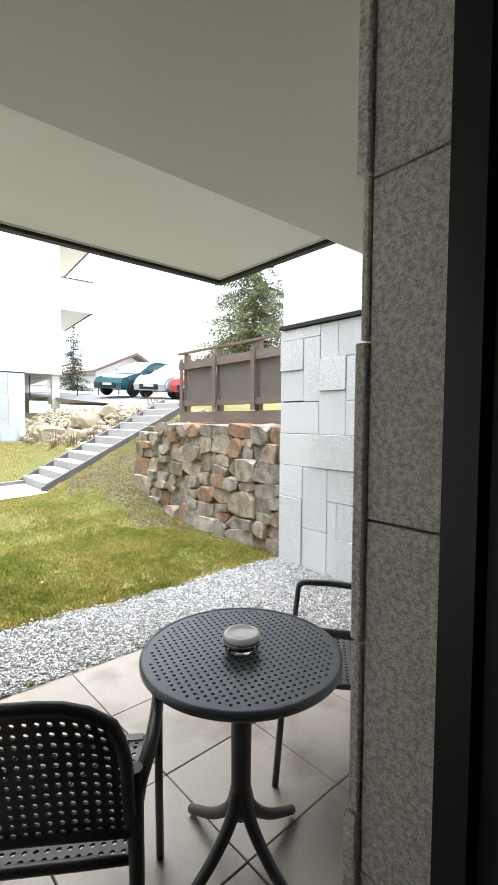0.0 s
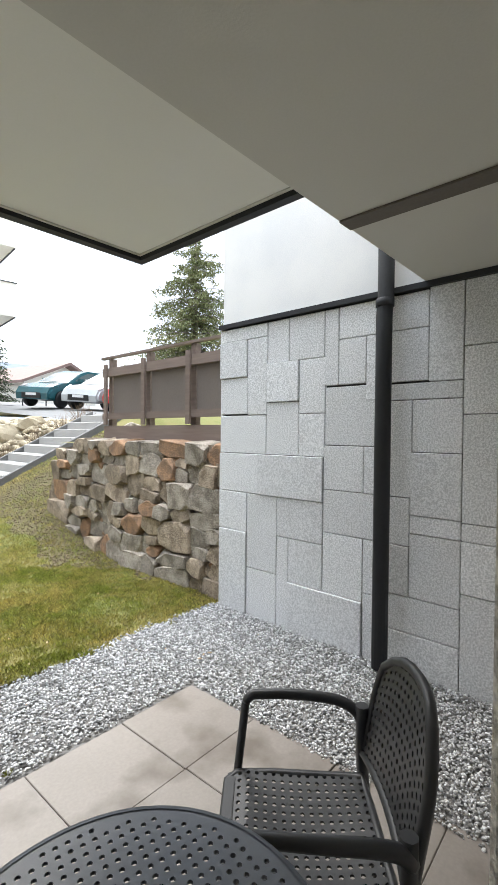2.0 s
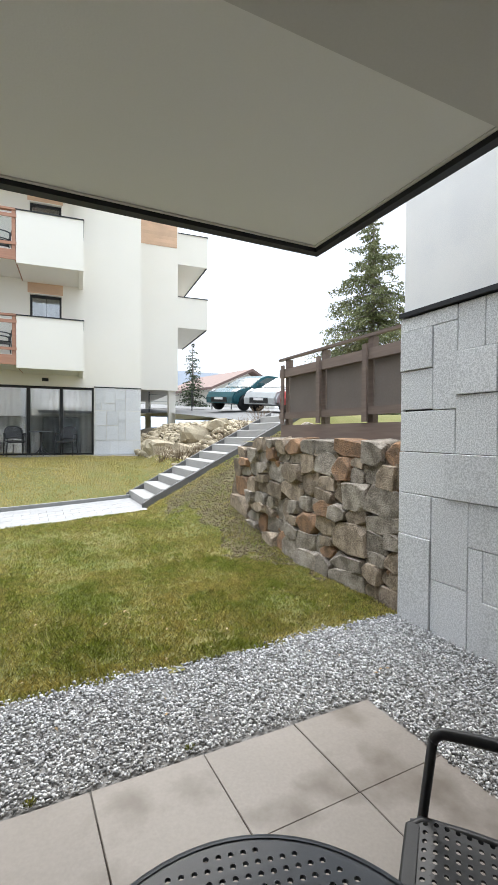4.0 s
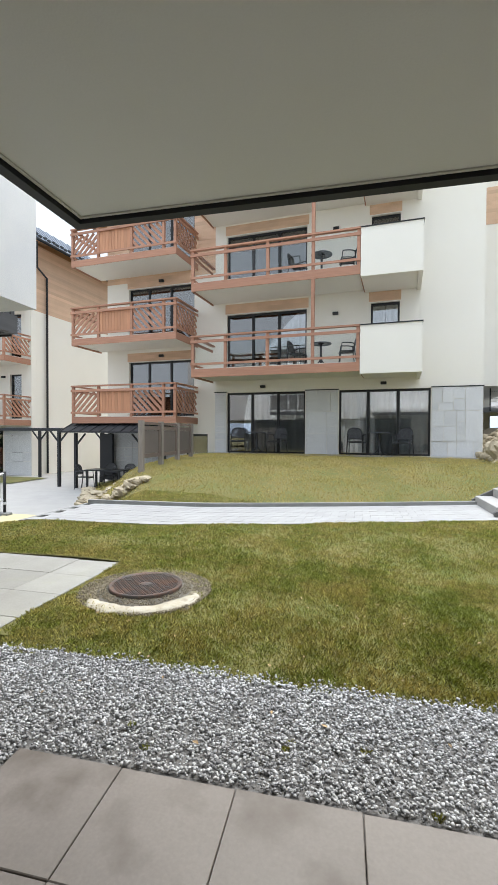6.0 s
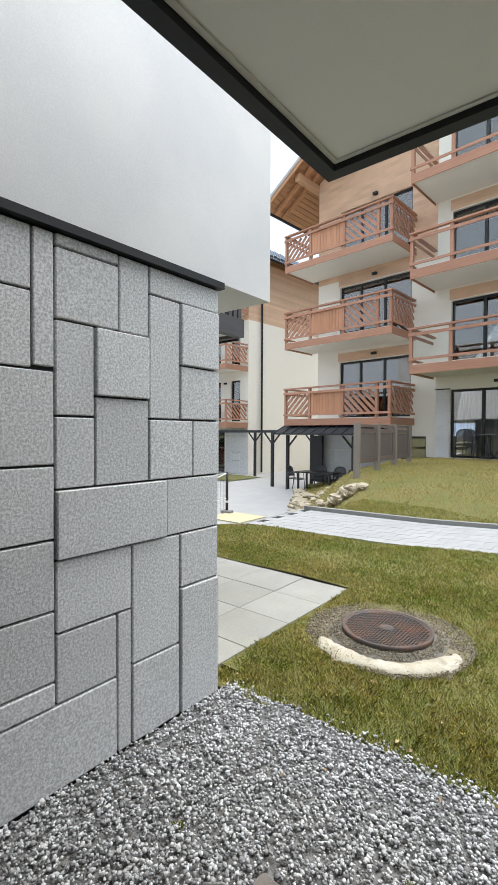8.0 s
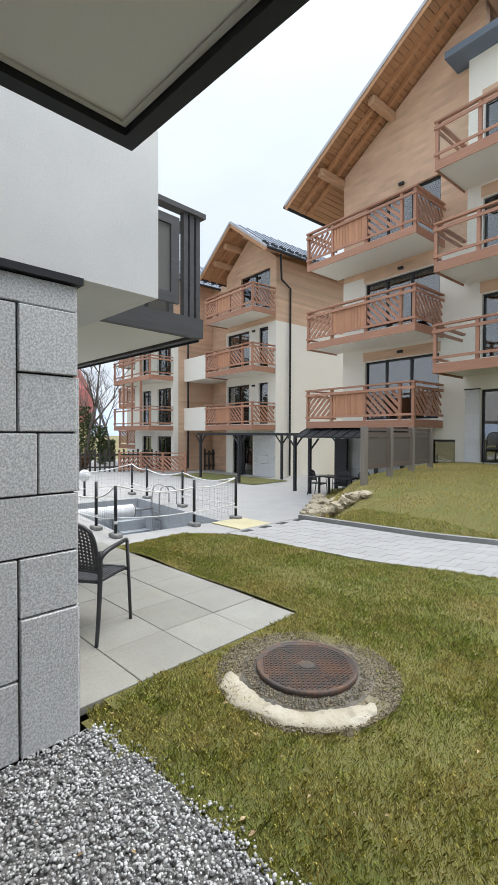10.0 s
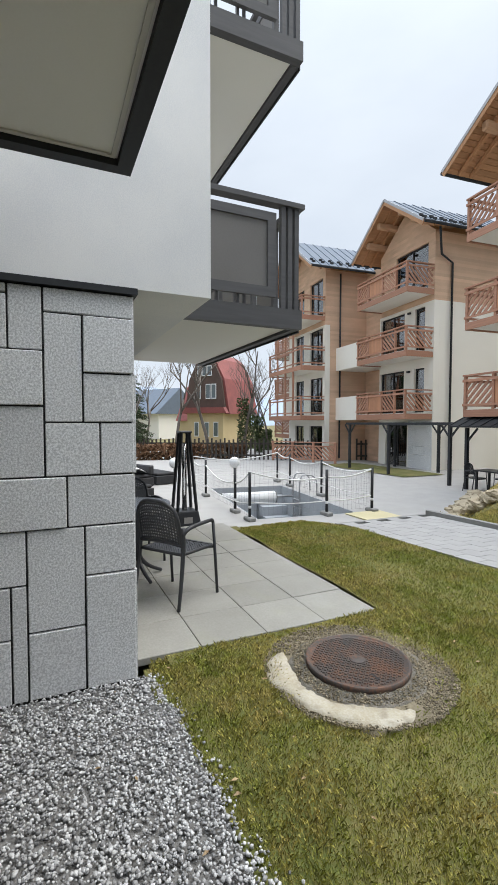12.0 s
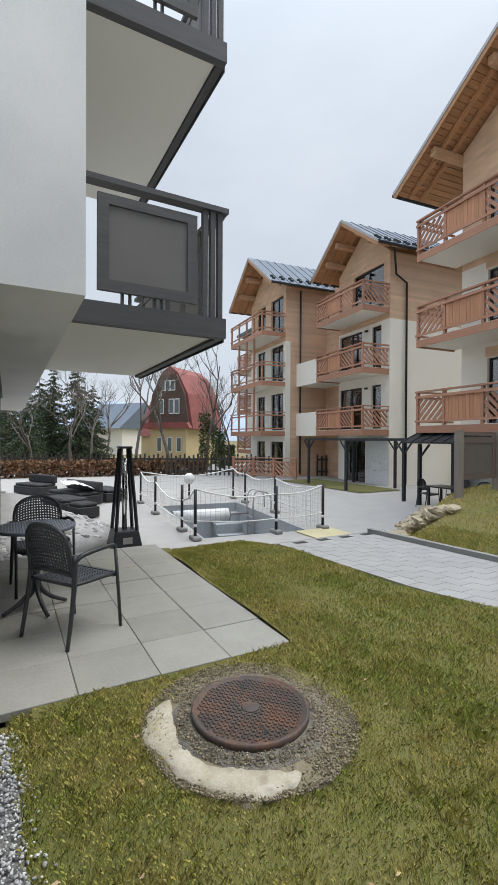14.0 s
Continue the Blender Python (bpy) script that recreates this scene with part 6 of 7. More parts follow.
# Opaque panes; the sky that shows in the glass lightens their base colour.
SKY_TONED_GLASS = material("sky_toned_glass", (0.10, 0.125, 0.13), None, 0.06, 5, 50, 0.0, spec=0.8)
for x, y, col, nm in ((8.95, 17.9, (0.02, 0.09, 0.11), "dark teal"), (9.75, 16.0, (0.42, 0.44, 0.45), "silver grey"), (10.3, 14.2, (0.42, 0.03, 0.035), "red")):
    paint = material(nm.replace(" ", "_") + "_paint", col, None, 0.25, 3, 40, 0.0, spec=0.7)
    car(pose(x + 0.25, y, hill(x, y), 3.89) @ facing(0, 0, 0, -0.94, -0.35) @ pose(0, 0, 0, 0, 0, 90), paint, nm + " hatchback parked on the asphalt")

chalet = thing("house", pose(22.8, 47, 4.2, 0, 0, 14), "low house with a brown pitched roof beyond the cars", "house")
boxpart("wall", (-4.5, 4.5, 0, 9, -1, 2.4), CREAM, chalet)
bm = bmesh.new()
prism(bm, [(-4.5, 2.4), (4.5, 2.4), (0, 4.3)], "y", 0, 0.3)
part("gable", bm, CREAM, chalet)
BROWN_ROOF = material("brown_roof", (0.20, 0.13, 0.11), (0.15, 0.10, 0.09), 0.7, 3, 30, 0.2)
for s in (-1, 1):
    bm = bmesh.new()
    prism(bm, [(0, 4.3), (s * 5.6, 1.95), (s * 5.6, 2.2), (0, 4.6)], "y", -1.2, 10)
    part("roof", bm, BROWN_ROOF, chalet)
barn = thing("house", pose(20.5, 60, 5.0), "long grey roofed building in the distance", "house")
boxpart("wall", (-6, 10, 0, 8, -1, 2.6), CREAM, barn)
bm = bmesh.new()
prism(bm, [(-0.8, 2.6), (4, 5.6), (8.8, 2.6)], "x", -7, 11)
part("roof", bm, ROOF, barn)
wire = thing("wire_fence", pose(5.4, 20.6, hill(6, 20.6)), "thin dark wire mesh fence beside the road", "fence")
for i in range(5):
    boxpart("post", (i * 1.0 - 0.02, i * 1.0 + 0.02, -0.02, 0.02, 0, 1.1), TRIM, wire)
for z in (0.2, 0.5, 0.8, 1.08):
    boxpart("wire", (-0.02, 4.02, -0.006, 0.006, z, z + 0.012), TRIM, wire)


# ---- trees ----
NEEDLE = material("spruce_needles", (0.035, 0.062, 0.028), (0.06, 0.085, 0.035), 0.8, 1.2, 20, 0.0, island=0.4)
PINE = material("pine_needles", (0.12, 0.15, 0.06), (0.20, 0.205, 0.095), 0.8, 1.2, 20, 0.0, island=0.4)
IVY = material("ivy_leaves", (0.05, 0.085, 0.025), (0.08, 0.10, 0.04), 0.7, 2, 20, 0.0, island=0.4)


def leaf_cards(bm, p, size, rr, droop=0.0):
    d = Vector((rr.uniform(-1, 1), rr.uniform(-1, 1), rr.uniform(-1, 1) - droop)).normalized()
    s = d.cross(Vector((rr.uniform(-1, 1), rr.uniform(-1, 1), rr.uniform(-1, 1)))).normalized()
    a, b = d * size, s * size * 0.32
    bm.faces.new([bm.verts.new(q) for q in (p - a * 0.3 - b, p + a * 0.5, p - a * 0.3 + b)])
    bm.faces.new([bm.verts.new(q) for q in (p - b * 0.4, p + a, p + b * 1.4)])


def spruce(m, h, w, mat, label, seed, dense=1.0, power=0.85, leaf=1.0):
    """A conifer: tapered trunk, drooping whorled limbs, sprays of needles."""
    rr = random.Random(seed)
    ob = thing("conifer_tree", m, label, "tree", "conifers")
    bm = bmesh.new()
    tube(bm, [(0, 0, 0), (0.02 * h * 0.1, 0, h * 0.5), (0, 0, h)], 0.022 * h, 7, 0.01)
    limbs, leaves = bmesh.new(), bmesh.new()
    levels = int(16 * dense) + 6
    for i in range(levels):
        q = (i + 0.5) / levels
        z = h * (0.08 + 0.9 * q)
        reach = w * 0.5 * (1 - q) ** power * rr.uniform(0.75, 1.15) + 0.12
        n = max(4, int(8 * (1 - q) + 3))
        for k in range(n):
            a = rr.uniform(0, 6.283)
            L_ = reach * rr.uniform(0.65, 1.1)
            tip = Vector((math.cos(a) * L_, math.sin(a) * L_, z - 0.28 * L_ + rr.uniform(-0.1, 0.1)))
            root = Vector((0, 0, z))
            tube(limbs, [root, root.lerp(tip, 0.5) + Vector((0, 0, 0.06 * L_)), tip], 0.012 * h * (1 - q) * 0.4 + 0.006, 4, 0.004)
            cnt = max(5, int(L_ * 16 * dense / leaf))
            for j in range(cnt):
                t = 0.12 + 0.9 * (j + rr.random()) / cnt
                p = root.lerp(tip, t) + Vector((rr.uniform(-1, 1), rr.uniform(-1, 1), rr.uniform(-0.8, 0.3))) * 0.16 * L_ * (1.15 - t * 0.6)
                leaf_cards(leaves, p, rr.uniform(0.12, 0.24) * leaf * max(0.7, h / 9), rr, 0.5)
    part("trunk", bm, BARK, ob)
    part("limb", limbs, BARK, ob)
    part("crown", leaves, mat, ob)
    return ob


def bare_tree(m, h, label, seed, ivy=0.0, depth=5):
    """A leafless tree with forking limbs."""
    rr = random.Random(seed)
    ob = thing("bare_tree", m, label, "tree", "bare trees")
    trunk, limbs, leaves = bmesh.new(), bmesh.new(), bmesh.new()

    def grow(bm, p, d, length, r, level):
        pts = [p]
        for k in range(3):
            d = (d + Vector((rr.uniform(-0.16, 0.16), rr.uniform(-0.16, 0.16), 0.05))).normalized()
            pts.append(pts[-1] + d * length / 3)
        tube(bm, pts, r, 4 if level else 7, r * 0.6)
        if level >= depth:
            return
        for k in range(4 if level == 0 else 3):
            t = rr.uniform(0.45, 1.0)
            q = pts[1].lerp(pts[3], t)
            side = Vector((rr.uniform(-1, 1), rr.uniform(-1, 1), rr.uniform(0.1, 0.9))).normalized()
            grow(limbs, q, (d * 0.75 + side * 0.8).normalized(), length * rr.uniform(0.5, 0.72), r * 0.5, level + 1)
    grow(trunk, Vector((0, 0, 0)), Vector((0, 0, 1)), h * 0.5, 0.015 * h, 0)
    part("trunk", trunk, BARK, ob)
    part("limb", limbs, BARK, ob)
    if ivy:
        for i in range(900):
            z = rr.uniform(0.1, ivy)
            a = rr.uniform(0, 6.283)
            r = 0.015 * h + rr.uniform(0, 0.28)
            leaf_cards(leaves, Vector((math.cos(a) * r, math.sin(a) * r, z)), 0.16, rr)
        part("ivy", leaves, IVY, ob, "green ivy on the trunk")
    return ob


spruce(pose(14.8, 16.8, 2.0), 9.6, 7.2, PINE, "tall green conifer beyond the timber fence", 31, 2.2, 0.55, 0.5)
spruce(pose(12.5, 35.5, 3.4), 5.6, 3.0, NEEDLE, "dark spruce beside the road", 32)
for i, (px, depth, h, w) in enumerate(((-10, 33, 7.2, 4.5), (40, 30, 6.6, 4.2), (95, 34, 8.2, 4.6), (138, 33, 8.6, 4.0), (165, 36, 7.0, 3.6), (10, 40, 8.5, 5), (70, 42, 9.0, 5))):
    lat = (px - 441) / 795
    spruce(pose(0.617 + depth * (-0.88 + 0.474 * lat), 3.24 + depth * (0.474 + 0.88 * lat), -1.0, 0, 0, 40 * i), h, w, NEEDLE, "dark green spruce behind the garden fence", 80 + i, 1.7, 0.7, 0.8)
for i, (px, depth, h, ivy) in enumerate(((128, 26, 6.6, 0), (190, 38, 7.5, 0), (240, 30, 8.4, 0), (303, 31, 9.5, 0), (362, 30, 9.0, 4.2), (60, 27, 5.5, 0), (160, 31, 6.5, 0), (392, 33, 6.5, 3.0), (408, 36, 7.0, 2.0), (380, 40, 6.0, 3.5))):
    lat = (px - 441) / 795
    bare_tree(pose(0.617 + depth * (-0.88 + 0.474 * lat), 3.24 + depth * (0.474 + 0.88 * lat), -0.9), h, "leafless tree with ivy on its trunk" if ivy else "leafless grey-brown tree in the garden", 120 + i, ivy)

# ---- balconies of the own building's left wing ----
DARKWOOD = wood("dark_grey_timber", (0.085, 0.085, 0.09), (0.065, 0.065, 0.07), "y")
DARKPANEL = material("dark_grey_panel", (0.15, 0.145, 0.14), (0.135, 0.13, 0.125), 0.6, 2, 60, 0.04)


def wing_balcony(z):
    ob = thing("balcony", pose(-3.53, 3.62, z), "dark grey timber balcony of the white wing", "balcony", "dark balconies")
    boxpart("soffit", (-3.4, -0.10, 0.0, 1.49, 0.03, 0.12), SOFFIT, ob, "plain grey soffit")
    boxpart("beam", (-0.09, 0.0, 0.0, 1.58, 0.0, 0.20), DARKWOOD, ob)
    boxpart("beam", (-3.4, -0.095, 1.50, 1.58, 0.0, 0.20), DARKWOOD, ob)
    boxpart("drip_edge", (-3.4, -0.095, 1.585, 1.60, -0.02, 0.06), TRIM, ob)
    boxpart("handrail", (-0.10, 0.02, 0.0, 1.60, 1.26, 1.31), DARKWOOD, ob)
    boxpart("handrail", (-3.4, -0.105, 1.49, 1.61, 1.26, 1.31), DARKWOOD, ob)
    bm = bmesh.new()
    for d in ((0.32, 1.26, 0.30, 0.40), (0.32, 1.26, 1.07, 1.16), (0.32, 0.42, 0.40, 1.07), (1.16, 1.26, 0.40, 1.07)):
        box(bm, -0.03, 0.015, *d)
    fr = part("panel_frame", bm, DARKWOOD, ob)
    boxpart("panel", (-0.025, -0.005, 0.42, 1.16, 0.40, 1.07), DARKPANEL, fr)
    for y in (1.36, 1.44, 1.52):
        boxpart("post", (-0.075, -0.012, y - 0.025, y + 0.025, 0.2, 1.26), DARKWOOD, ob)
    for y in (0.55, 0.62, 0.85, 0.92):
        boxpart("baluster", (-0.075, -0.035, y - 0.012, y + 0.012, 0.2, 0.5), DARKWOOD, ob)
    for k in range(5):
        x = -0.55 - 0.6 * k
        for z0 in (0.30, 1.08):
            boxpart("rail", (x - 0.5, x, 1.50, 1.54, z0, z0 + 0.08), DARKWOOD, ob)
        boxpart("post", (x - 0.03, x + 0.03, 1.505, 1.565, 0.2, 1.26), DARKWOOD, ob)
        boxpart("panel", (x - 0.46, x - 0.04, 1.515, 1.535, 0.38, 1.08), DARKPANEL, ob)
    return ob


lower_balcony = wing_balcony(2.62)
copy_thing(lower_balcony, pose(-3.53, 3.62, 5.41))

# ---- neighbouring patio ----
copy_thing(chair_one, facing(-3.12, 3.70, 0.097, -0.56, 0.83))
copy_thing(chair_one, facing(-4.35, 3.55, 0.097, 0.95, 0.1))
bistro_table(pose(-3.72, 3.46, 0.097), "round anthracite bistro table on the neighbouring patio", "bistro tables")

heater = thing("patio_heater", pose(-8.35, 5.28, PLAZA_Z), "black pyramid patio heater standing on the terrace", "patio heater")
bm = bmesh.new()
lathe(bm, [(0.40, 0.0), (0.41, 0.03), (0.33, 0.34), (0.31, 0.36)], 4)
bmesh.ops.bevel(bm, geom=bm.edges[:], offset=0.012, segments=1, affect="EDGES")
for f in bm.faces:
    f.smooth = False
base = part("base", bm, FRAME, heater)
base.rotation_euler = (0, 0, math.pi / 4)
boxpart("control_panel", (0.275, 0.29, -0.09, 0.09, 0.12, 0.24), STRIP, heater)
for sx in (-1, 1):
    for sy in (-1, 1):
        bm = bmesh.new()
        bar(bm, (sx * 0.20, sy * 0.20, 0.355), (sx * 0.085, sy * 0.085, 1.95), 0.05, 0.05)
        part("upright", bm, FRAME, heater)
bm = bmesh.new()
lathe(bm, [(0.05, 0.36), (0.05, 1.75)], 12)
tb = part("glass_tube", bm, GLASS, heater)
tb.visible_shadow = False
boxpart("top_plate", (-0.13, 0.13, -0.13, 0.13, 1.95, 2.0), FRAME, heater, r=0.012)

# ---- pool with its barrier ----
POOL_TILE = material("grey_pool_lining", (0.40, 0.42, 0.44), (0.33, 0.35, 0.37), 0.5, 3, 40, 0.05)
pool = tagged(new("pool"), "empty grey lined swimming pool sunk into the terrace", "pool", kind="structure")
pool.matrix_basis = POOL_AT @ pose(0, 0, PLAZA_Z)
for d in ((0, 0.03, 0.03, POOL_L - 0.03), (POOL_W - 0.03, POOL_W, 0.03, POOL_L - 0.03), (0, POOL_W, 0, 0.03), (0, POOL_W, POOL_L - 0.03, POOL_L)):
    boxpart("pool_wall", (*d, -1.3, -0.003), POOL_TILE, pool)
boxpart("pool_floor", (0, POOL_W, 0, POOL_L, -1.4, -1.3), POOL_TILE, pool)
for z in (0.3, 0.6, 0.9):
    boxpart("pool_step", (POOL_W - 0.9, POOL_W - 0.031, POOL_L - 0.3 * z / 0.3 - 0.031, POOL_L - 0.031, -1.298, -z), POOL_TILE, pool)
roller = thing("pool_cover_roller", POOL_AT @ pose(0.06, 3.7, PLAZA_Z - 0.16), "white rolled up pool cover across the basin", "pool cover")
bm = bmesh.new()
tube(bm, [(0.05, 0, 0), (1.75, 0, 0)], 0.19, 20)
part("roll", bm, PLASTER, roller)
bm = bmesh.new()
tube(bm, [(-0.02, 0, 0), (2.42, 0, 0)], 0.03, 10)
part("axle", bm, STEEL, roller)
for x in (0.02, 1.76):
    bm = bmesh.new()
    tube(bm, [(x, 0, 0), (x + 0.02, 0, 0)], 0.2, 20)
    part("end_disc", bm, STRIP, roller)
bm = bmesh.new()
for v, z in ((2.2, -0.75), (2.6, -0.9)):
    tube(bm, [(0.04, v, z), (2.5, v, z)], 0.055, 8)
tagged(part("pool_pipe", bm, PLASTER), "white pipes lying across the empty basin", "pipe").matrix_basis = POOL_AT @ pose(0, 0, PLAZA_Z)

ladder = thing("pool_ladder", POOL_AT @ pose(POOL_W, 3.4, PLAZA_Z, 0, 0, -90), "chrome pool ladder at the edge of the basin", "ladder")
for sx in (-0.25, 0.25):
    bm = bmesh.new()
    tube(bm, smooth_path([(sx, 0.45, 0.0), (sx, 0.42, 0.4), (sx, 0.2, 0.55), (sx, -0.12, 0.4), (sx, -0.12, -1.1)]), 0.022, 8)
    part("rail", bm, STEEL, ladder)
for z in (-0.25, -0.5, -0.75, -1.0):
    boxpart("rung", (-0.25, 0.25, -0.16, -0.08, z, z + 0.03), STEEL, ladder)
board = tagged(boxpart("board", (-8.0, -6.9, 9.1, 10.1, PLAZA_Z + 0.002, PLAZA_Z + 0.03), material("yellow_shuttering_board", (0.56, 0.50, 0.31), (0.48, 0.43, 0.26), 0.7, 3, 40, 0.05)), "flat yellowish shuttering board lying on the terrace", "board")


def barrier_post(x, y):
    ob = thing("barrier_post", pose(x, y, PLAZA_Z), "black barrier post in a grey rubber foot", "post", "barrier posts")
    boxpart("foot", (-0.16, 0.16, -0.09, 0.09, 0, 0.09), KERB, ob, "grey foot block", 0.02)
    bm = bmesh.new()
    tube(bm, [(0, 0, 0.08), (0, 0, 1.08)], 0.035, 8)
    part("post", bm, FRAME, ob)
    bm = bmesh.new()
    tube(bm, [(0, 0, 0.28), (0, 0, 0.34)], 0.038, 8)
    part("band", bm, PLASTER, ob, "white band")


posts = [(-8.29, 6.75), (-9.3, 6.82), (-11.87, 6.95), (-14.15, 7.13), (-13.93, 10.43), (-12.72, 10.28), (-10.5, 10.09), (-8.02, 9.91), (-8.09, 8.64)]
for x, y in posts:
    barrier_post(x, y)
ROPE = material("white_tape", (0.78, 0.78, 0.75), None, 0.8, 20, 90, 0.2)
NET = material("grey_net_cord", (0.30, 0.30, 0.30), None, 0.8, 20, 90, 0.0)
barrier = thing("barrier_net", pose(0, 0, PLAZA_Z), "sagging white tape over a thin net round the pool", "barrier")
heights = [1.08, 0.72, 0.92, 1.05, 1.08, 0.98, 1.02, 1.05, 0.9]
for k in range(9):
    m = (k + 1) % 9
    (xa, ya), (xb, yb), ha, hb = posts[k], posts[m], heights[k], heights[m]
    span = math.hypot(xb - xa, yb - ya)

    def top(t):
        return lerp(ha, hb, t) - 0.06 * span * math.sin(math.pi * t)

    def spot(t, z):
        return Vector((lerp(xa, xb, t), lerp(ya, yb, t), z))
    for zf, w in ((1.0, 0.045), (0.38, 0.03)):
        bm = bmesh.new()
        tube(bm, [spot(q / 10, top(q / 10) * zf) for q in range(11)], w * 0.4, 6)
        part("tape", bm, ROPE, barrier, "white woven tape")
    bm = bmesh.new()
    n = max(4, int(span / 0.11))
    for q in range(1, n):
        bar(bm, spot(q / n, 0.1), spot(q / n, top(q / n)), 0.003, 0.003)
    for z in (0.1, 0.22, 0.34, 0.46, 0.58, 0.7, 0.82):
        for q in range(6):
            za, zb = min(z, top(q / 6) - 0.02), min(z, top((q + 1) / 6) - 0.02)
            bar(bm, spot(q / 6, za), spot((q + 1) / 6, zb), 0.003, 0.003)
    net = part("net", bm, NET, barrier, "thin grey cord net")
    net["kind"] = "stuff"

perg = thing("pergola_frame", pose(-12.6, 15.6, PLAZA_Z, 0, 0, -5), "dark metal pergola frame beside the terrace", "pergola")
for x in (-4.4, -1.4, 2.0):
    for y in (0.0, 2.6):
        bm = bmesh.new()
        box(bm, x - 0.05, x + 0.05, y - 0.05, y + 0.05, 0, 2.12)
        bar(bm, (x, y, 1.65), (x + 0.42, y, 2.1), 0.05, 0.05)
        bar(bm, (x, y, 1.65), (x - 0.42, y, 2.1), 0.05, 0.05)
        part("post", bm, TRIM, perg)
for y in (0.0, 2.6):
    boxpart("beam", (-4.7, 2.2, y - 0.04, y + 0.04, 2.1, 2.2), TRIM, perg)

gaz = thing("gazebo", pose(-9.55, 15.2, PLAZA_Z, 0, 0, -5), "dark metal gazebo with a ribbed roof over black chairs", "gazebo")
for x in (-0.2, 2.6):
    for y in (0.0, 1.5):
        bm = bmesh.new()
        box(bm, x - 0.05, x + 0.05, y - 0.05, y + 0.05, 0, 2.02)
        bar(bm, (x, y, 1.55), (x + (0.42 if x < 1 else -0.42), y, 2.0), 0.05, 0.05)
        part("post", bm, TRIM, gaz)
bm = bmesh.new()
prism(bm, [(-0.45, 2.03), (0.75, 2.55), (1.95, 2.03), (1.95, 2.08), (0.75, 2.61), (-0.45, 2.08)], "x", -0.55, 2.9)
part("roof", bm, TRIM, gaz, "dark ribbed metal roof")
bm = bmesh.new()
for k in range(9):
    x = -0.5 + 3.35 * k / 8
    bar(bm, (x, -0.46, 2.09), (x, 0.75, 2.62), 0.04, 0.03)
part("rib", bm, TRIM, gaz)
boxpart("curtain", (-0.15, 0.4, 1.35, 1.45, 0.2, 2.0), FRAME, gaz, "gathered black side curtain")
for i, (x, y, dx, dy) in enumerate(((-9.3, 15.1, 1, 0.1), (-8.7, 15.7, 0.2, -1), (-7.9, 15.6, 0, -1), (-7.4, 15.2, -1, 0))):
    copy_thing(chair_one, facing(x, y, PLAZA_Z, dx, dy))
tb = thing("garden_table", pose(-8.3, 14.95, PLAZA_Z), "black garden table under the gazebo", "table")
boxpart("tabletop", (-0.7, 0.7, -0.35, 0.35, 0.70, 0.74), FRAME, tb)
for sx in (-0.62, 0.62):
    for sy in (-0.28, 0.28):
        boxpart("leg", (sx - 0.03, sx + 0.03, sy - 0.03, sy + 0.03, 0, 0.70), FRAME, tb)

# weathered privacy screen on the bank
SCREEN_POST = wood("pale_weathered_timber", (0.30, 0.265, 0.235), (0.24, 0.21, 0.185), "z")
screen = thing("privacy_screen", pose(-4.52, 10.15, 0.60, 0, 0, 90.8), "weathered grey timber privacy screen on the bank", "fence")
for x in (0.0, 1.08, 2.16, 3.24):
    boxpart("post", (x - 0.055, x + 0.055, -0.055, 0.055, -0.25, 1.17), SCREEN_POST, screen, "pale weathered post")
for a in (0.0, 1.08, 2.16):
    boxpart("rail", (a + 0.05, a + 1.03, -0.02, 0.02, 1.08, 1.14), GREYWOOD, screen)
    bm = bmesh.new()
    for d in ((a + 0.06, a + 1.02, 0.30, 0.40), (a + 0.06, a + 1.02, 0.95, 1.05), (a + 0.06, a + 0.16, 0.40, 0.95), (a + 0.92, a + 1.02, 0.40, 0.95)):
        box(bm, d[0], d[1], -0.022, 0.022, d[2], d[3])
    fr = part("panel_frame", bm, GREYWOOD, screen)
    boxpart("panel", (a + 0.165, a + 0.915, -0.012, 0.012, 0.405, 0.945), GREYPANEL, fr)

# rocks along the edges of the plaza
rocks = [boulder_mesh("rock", 300 + i, PALE_STONE, 0.2) for i in range(6)]
pile = random.Random(4)


def rock(x, y, z, s):
    b = new("rock", pile.choice(rocks))
    tagged(b, "pale beige garden rock edging the bank", "rock", "garden rocks")
    b.matrix_basis = pose(x, y, z, pile.uniform(-15, 15), pile.uniform(-15, 15), pile.uniform(0, 360)) @ Matrix.Diagonal((s * 1.3, s, s * 0.6, 1))


for i in range(34):
    t = i / 33
    y = lerp(8.35, 14.2, t)
    x = lawn_left(y) + pile.uniform(-0.35, 0.25)
    rock(x, y, land(x, y) + 0.06, pile.uniform(0.14, 0.30) if i else 0.5)
for i in range(16):
    a, r = pile.uniform(0, 6.28), pile.uniform(0, 0.35)
    x, y = -4.3 + r * math.cos(a), 9.15 + r * math.sin(a)
    rock(x, y, land(x, y) + 0.05 + 0.16 * (0.4 - r), pile.uniform(0.12, 0.24))
for i in range(46):
    t = pile.random()
    y = lerp(8.2, 12.5, t)
    x = lawn_left(y) + pile.uniform(-0.1, 0.9)
    rock(x, y, land(x, y) + 0.03, pile.uniform(0.07, 0.18))
for i in range(18):
    t = i / 17
    rock(lerp(-5.6, -4.8, t) + pile.uniform(-0.08, 0.08), lerp(5.0, 7.2, t), -0.16 + 0.12 * t, pile.uniform(0.16, 0.3))

# lounge furniture and heap on the far side of the terrace
CUSHION = material("black_rattan", (0.025, 0.025, 0.027), (0.04, 0.04, 0.042), 0.8, 20, 120, 0.3)


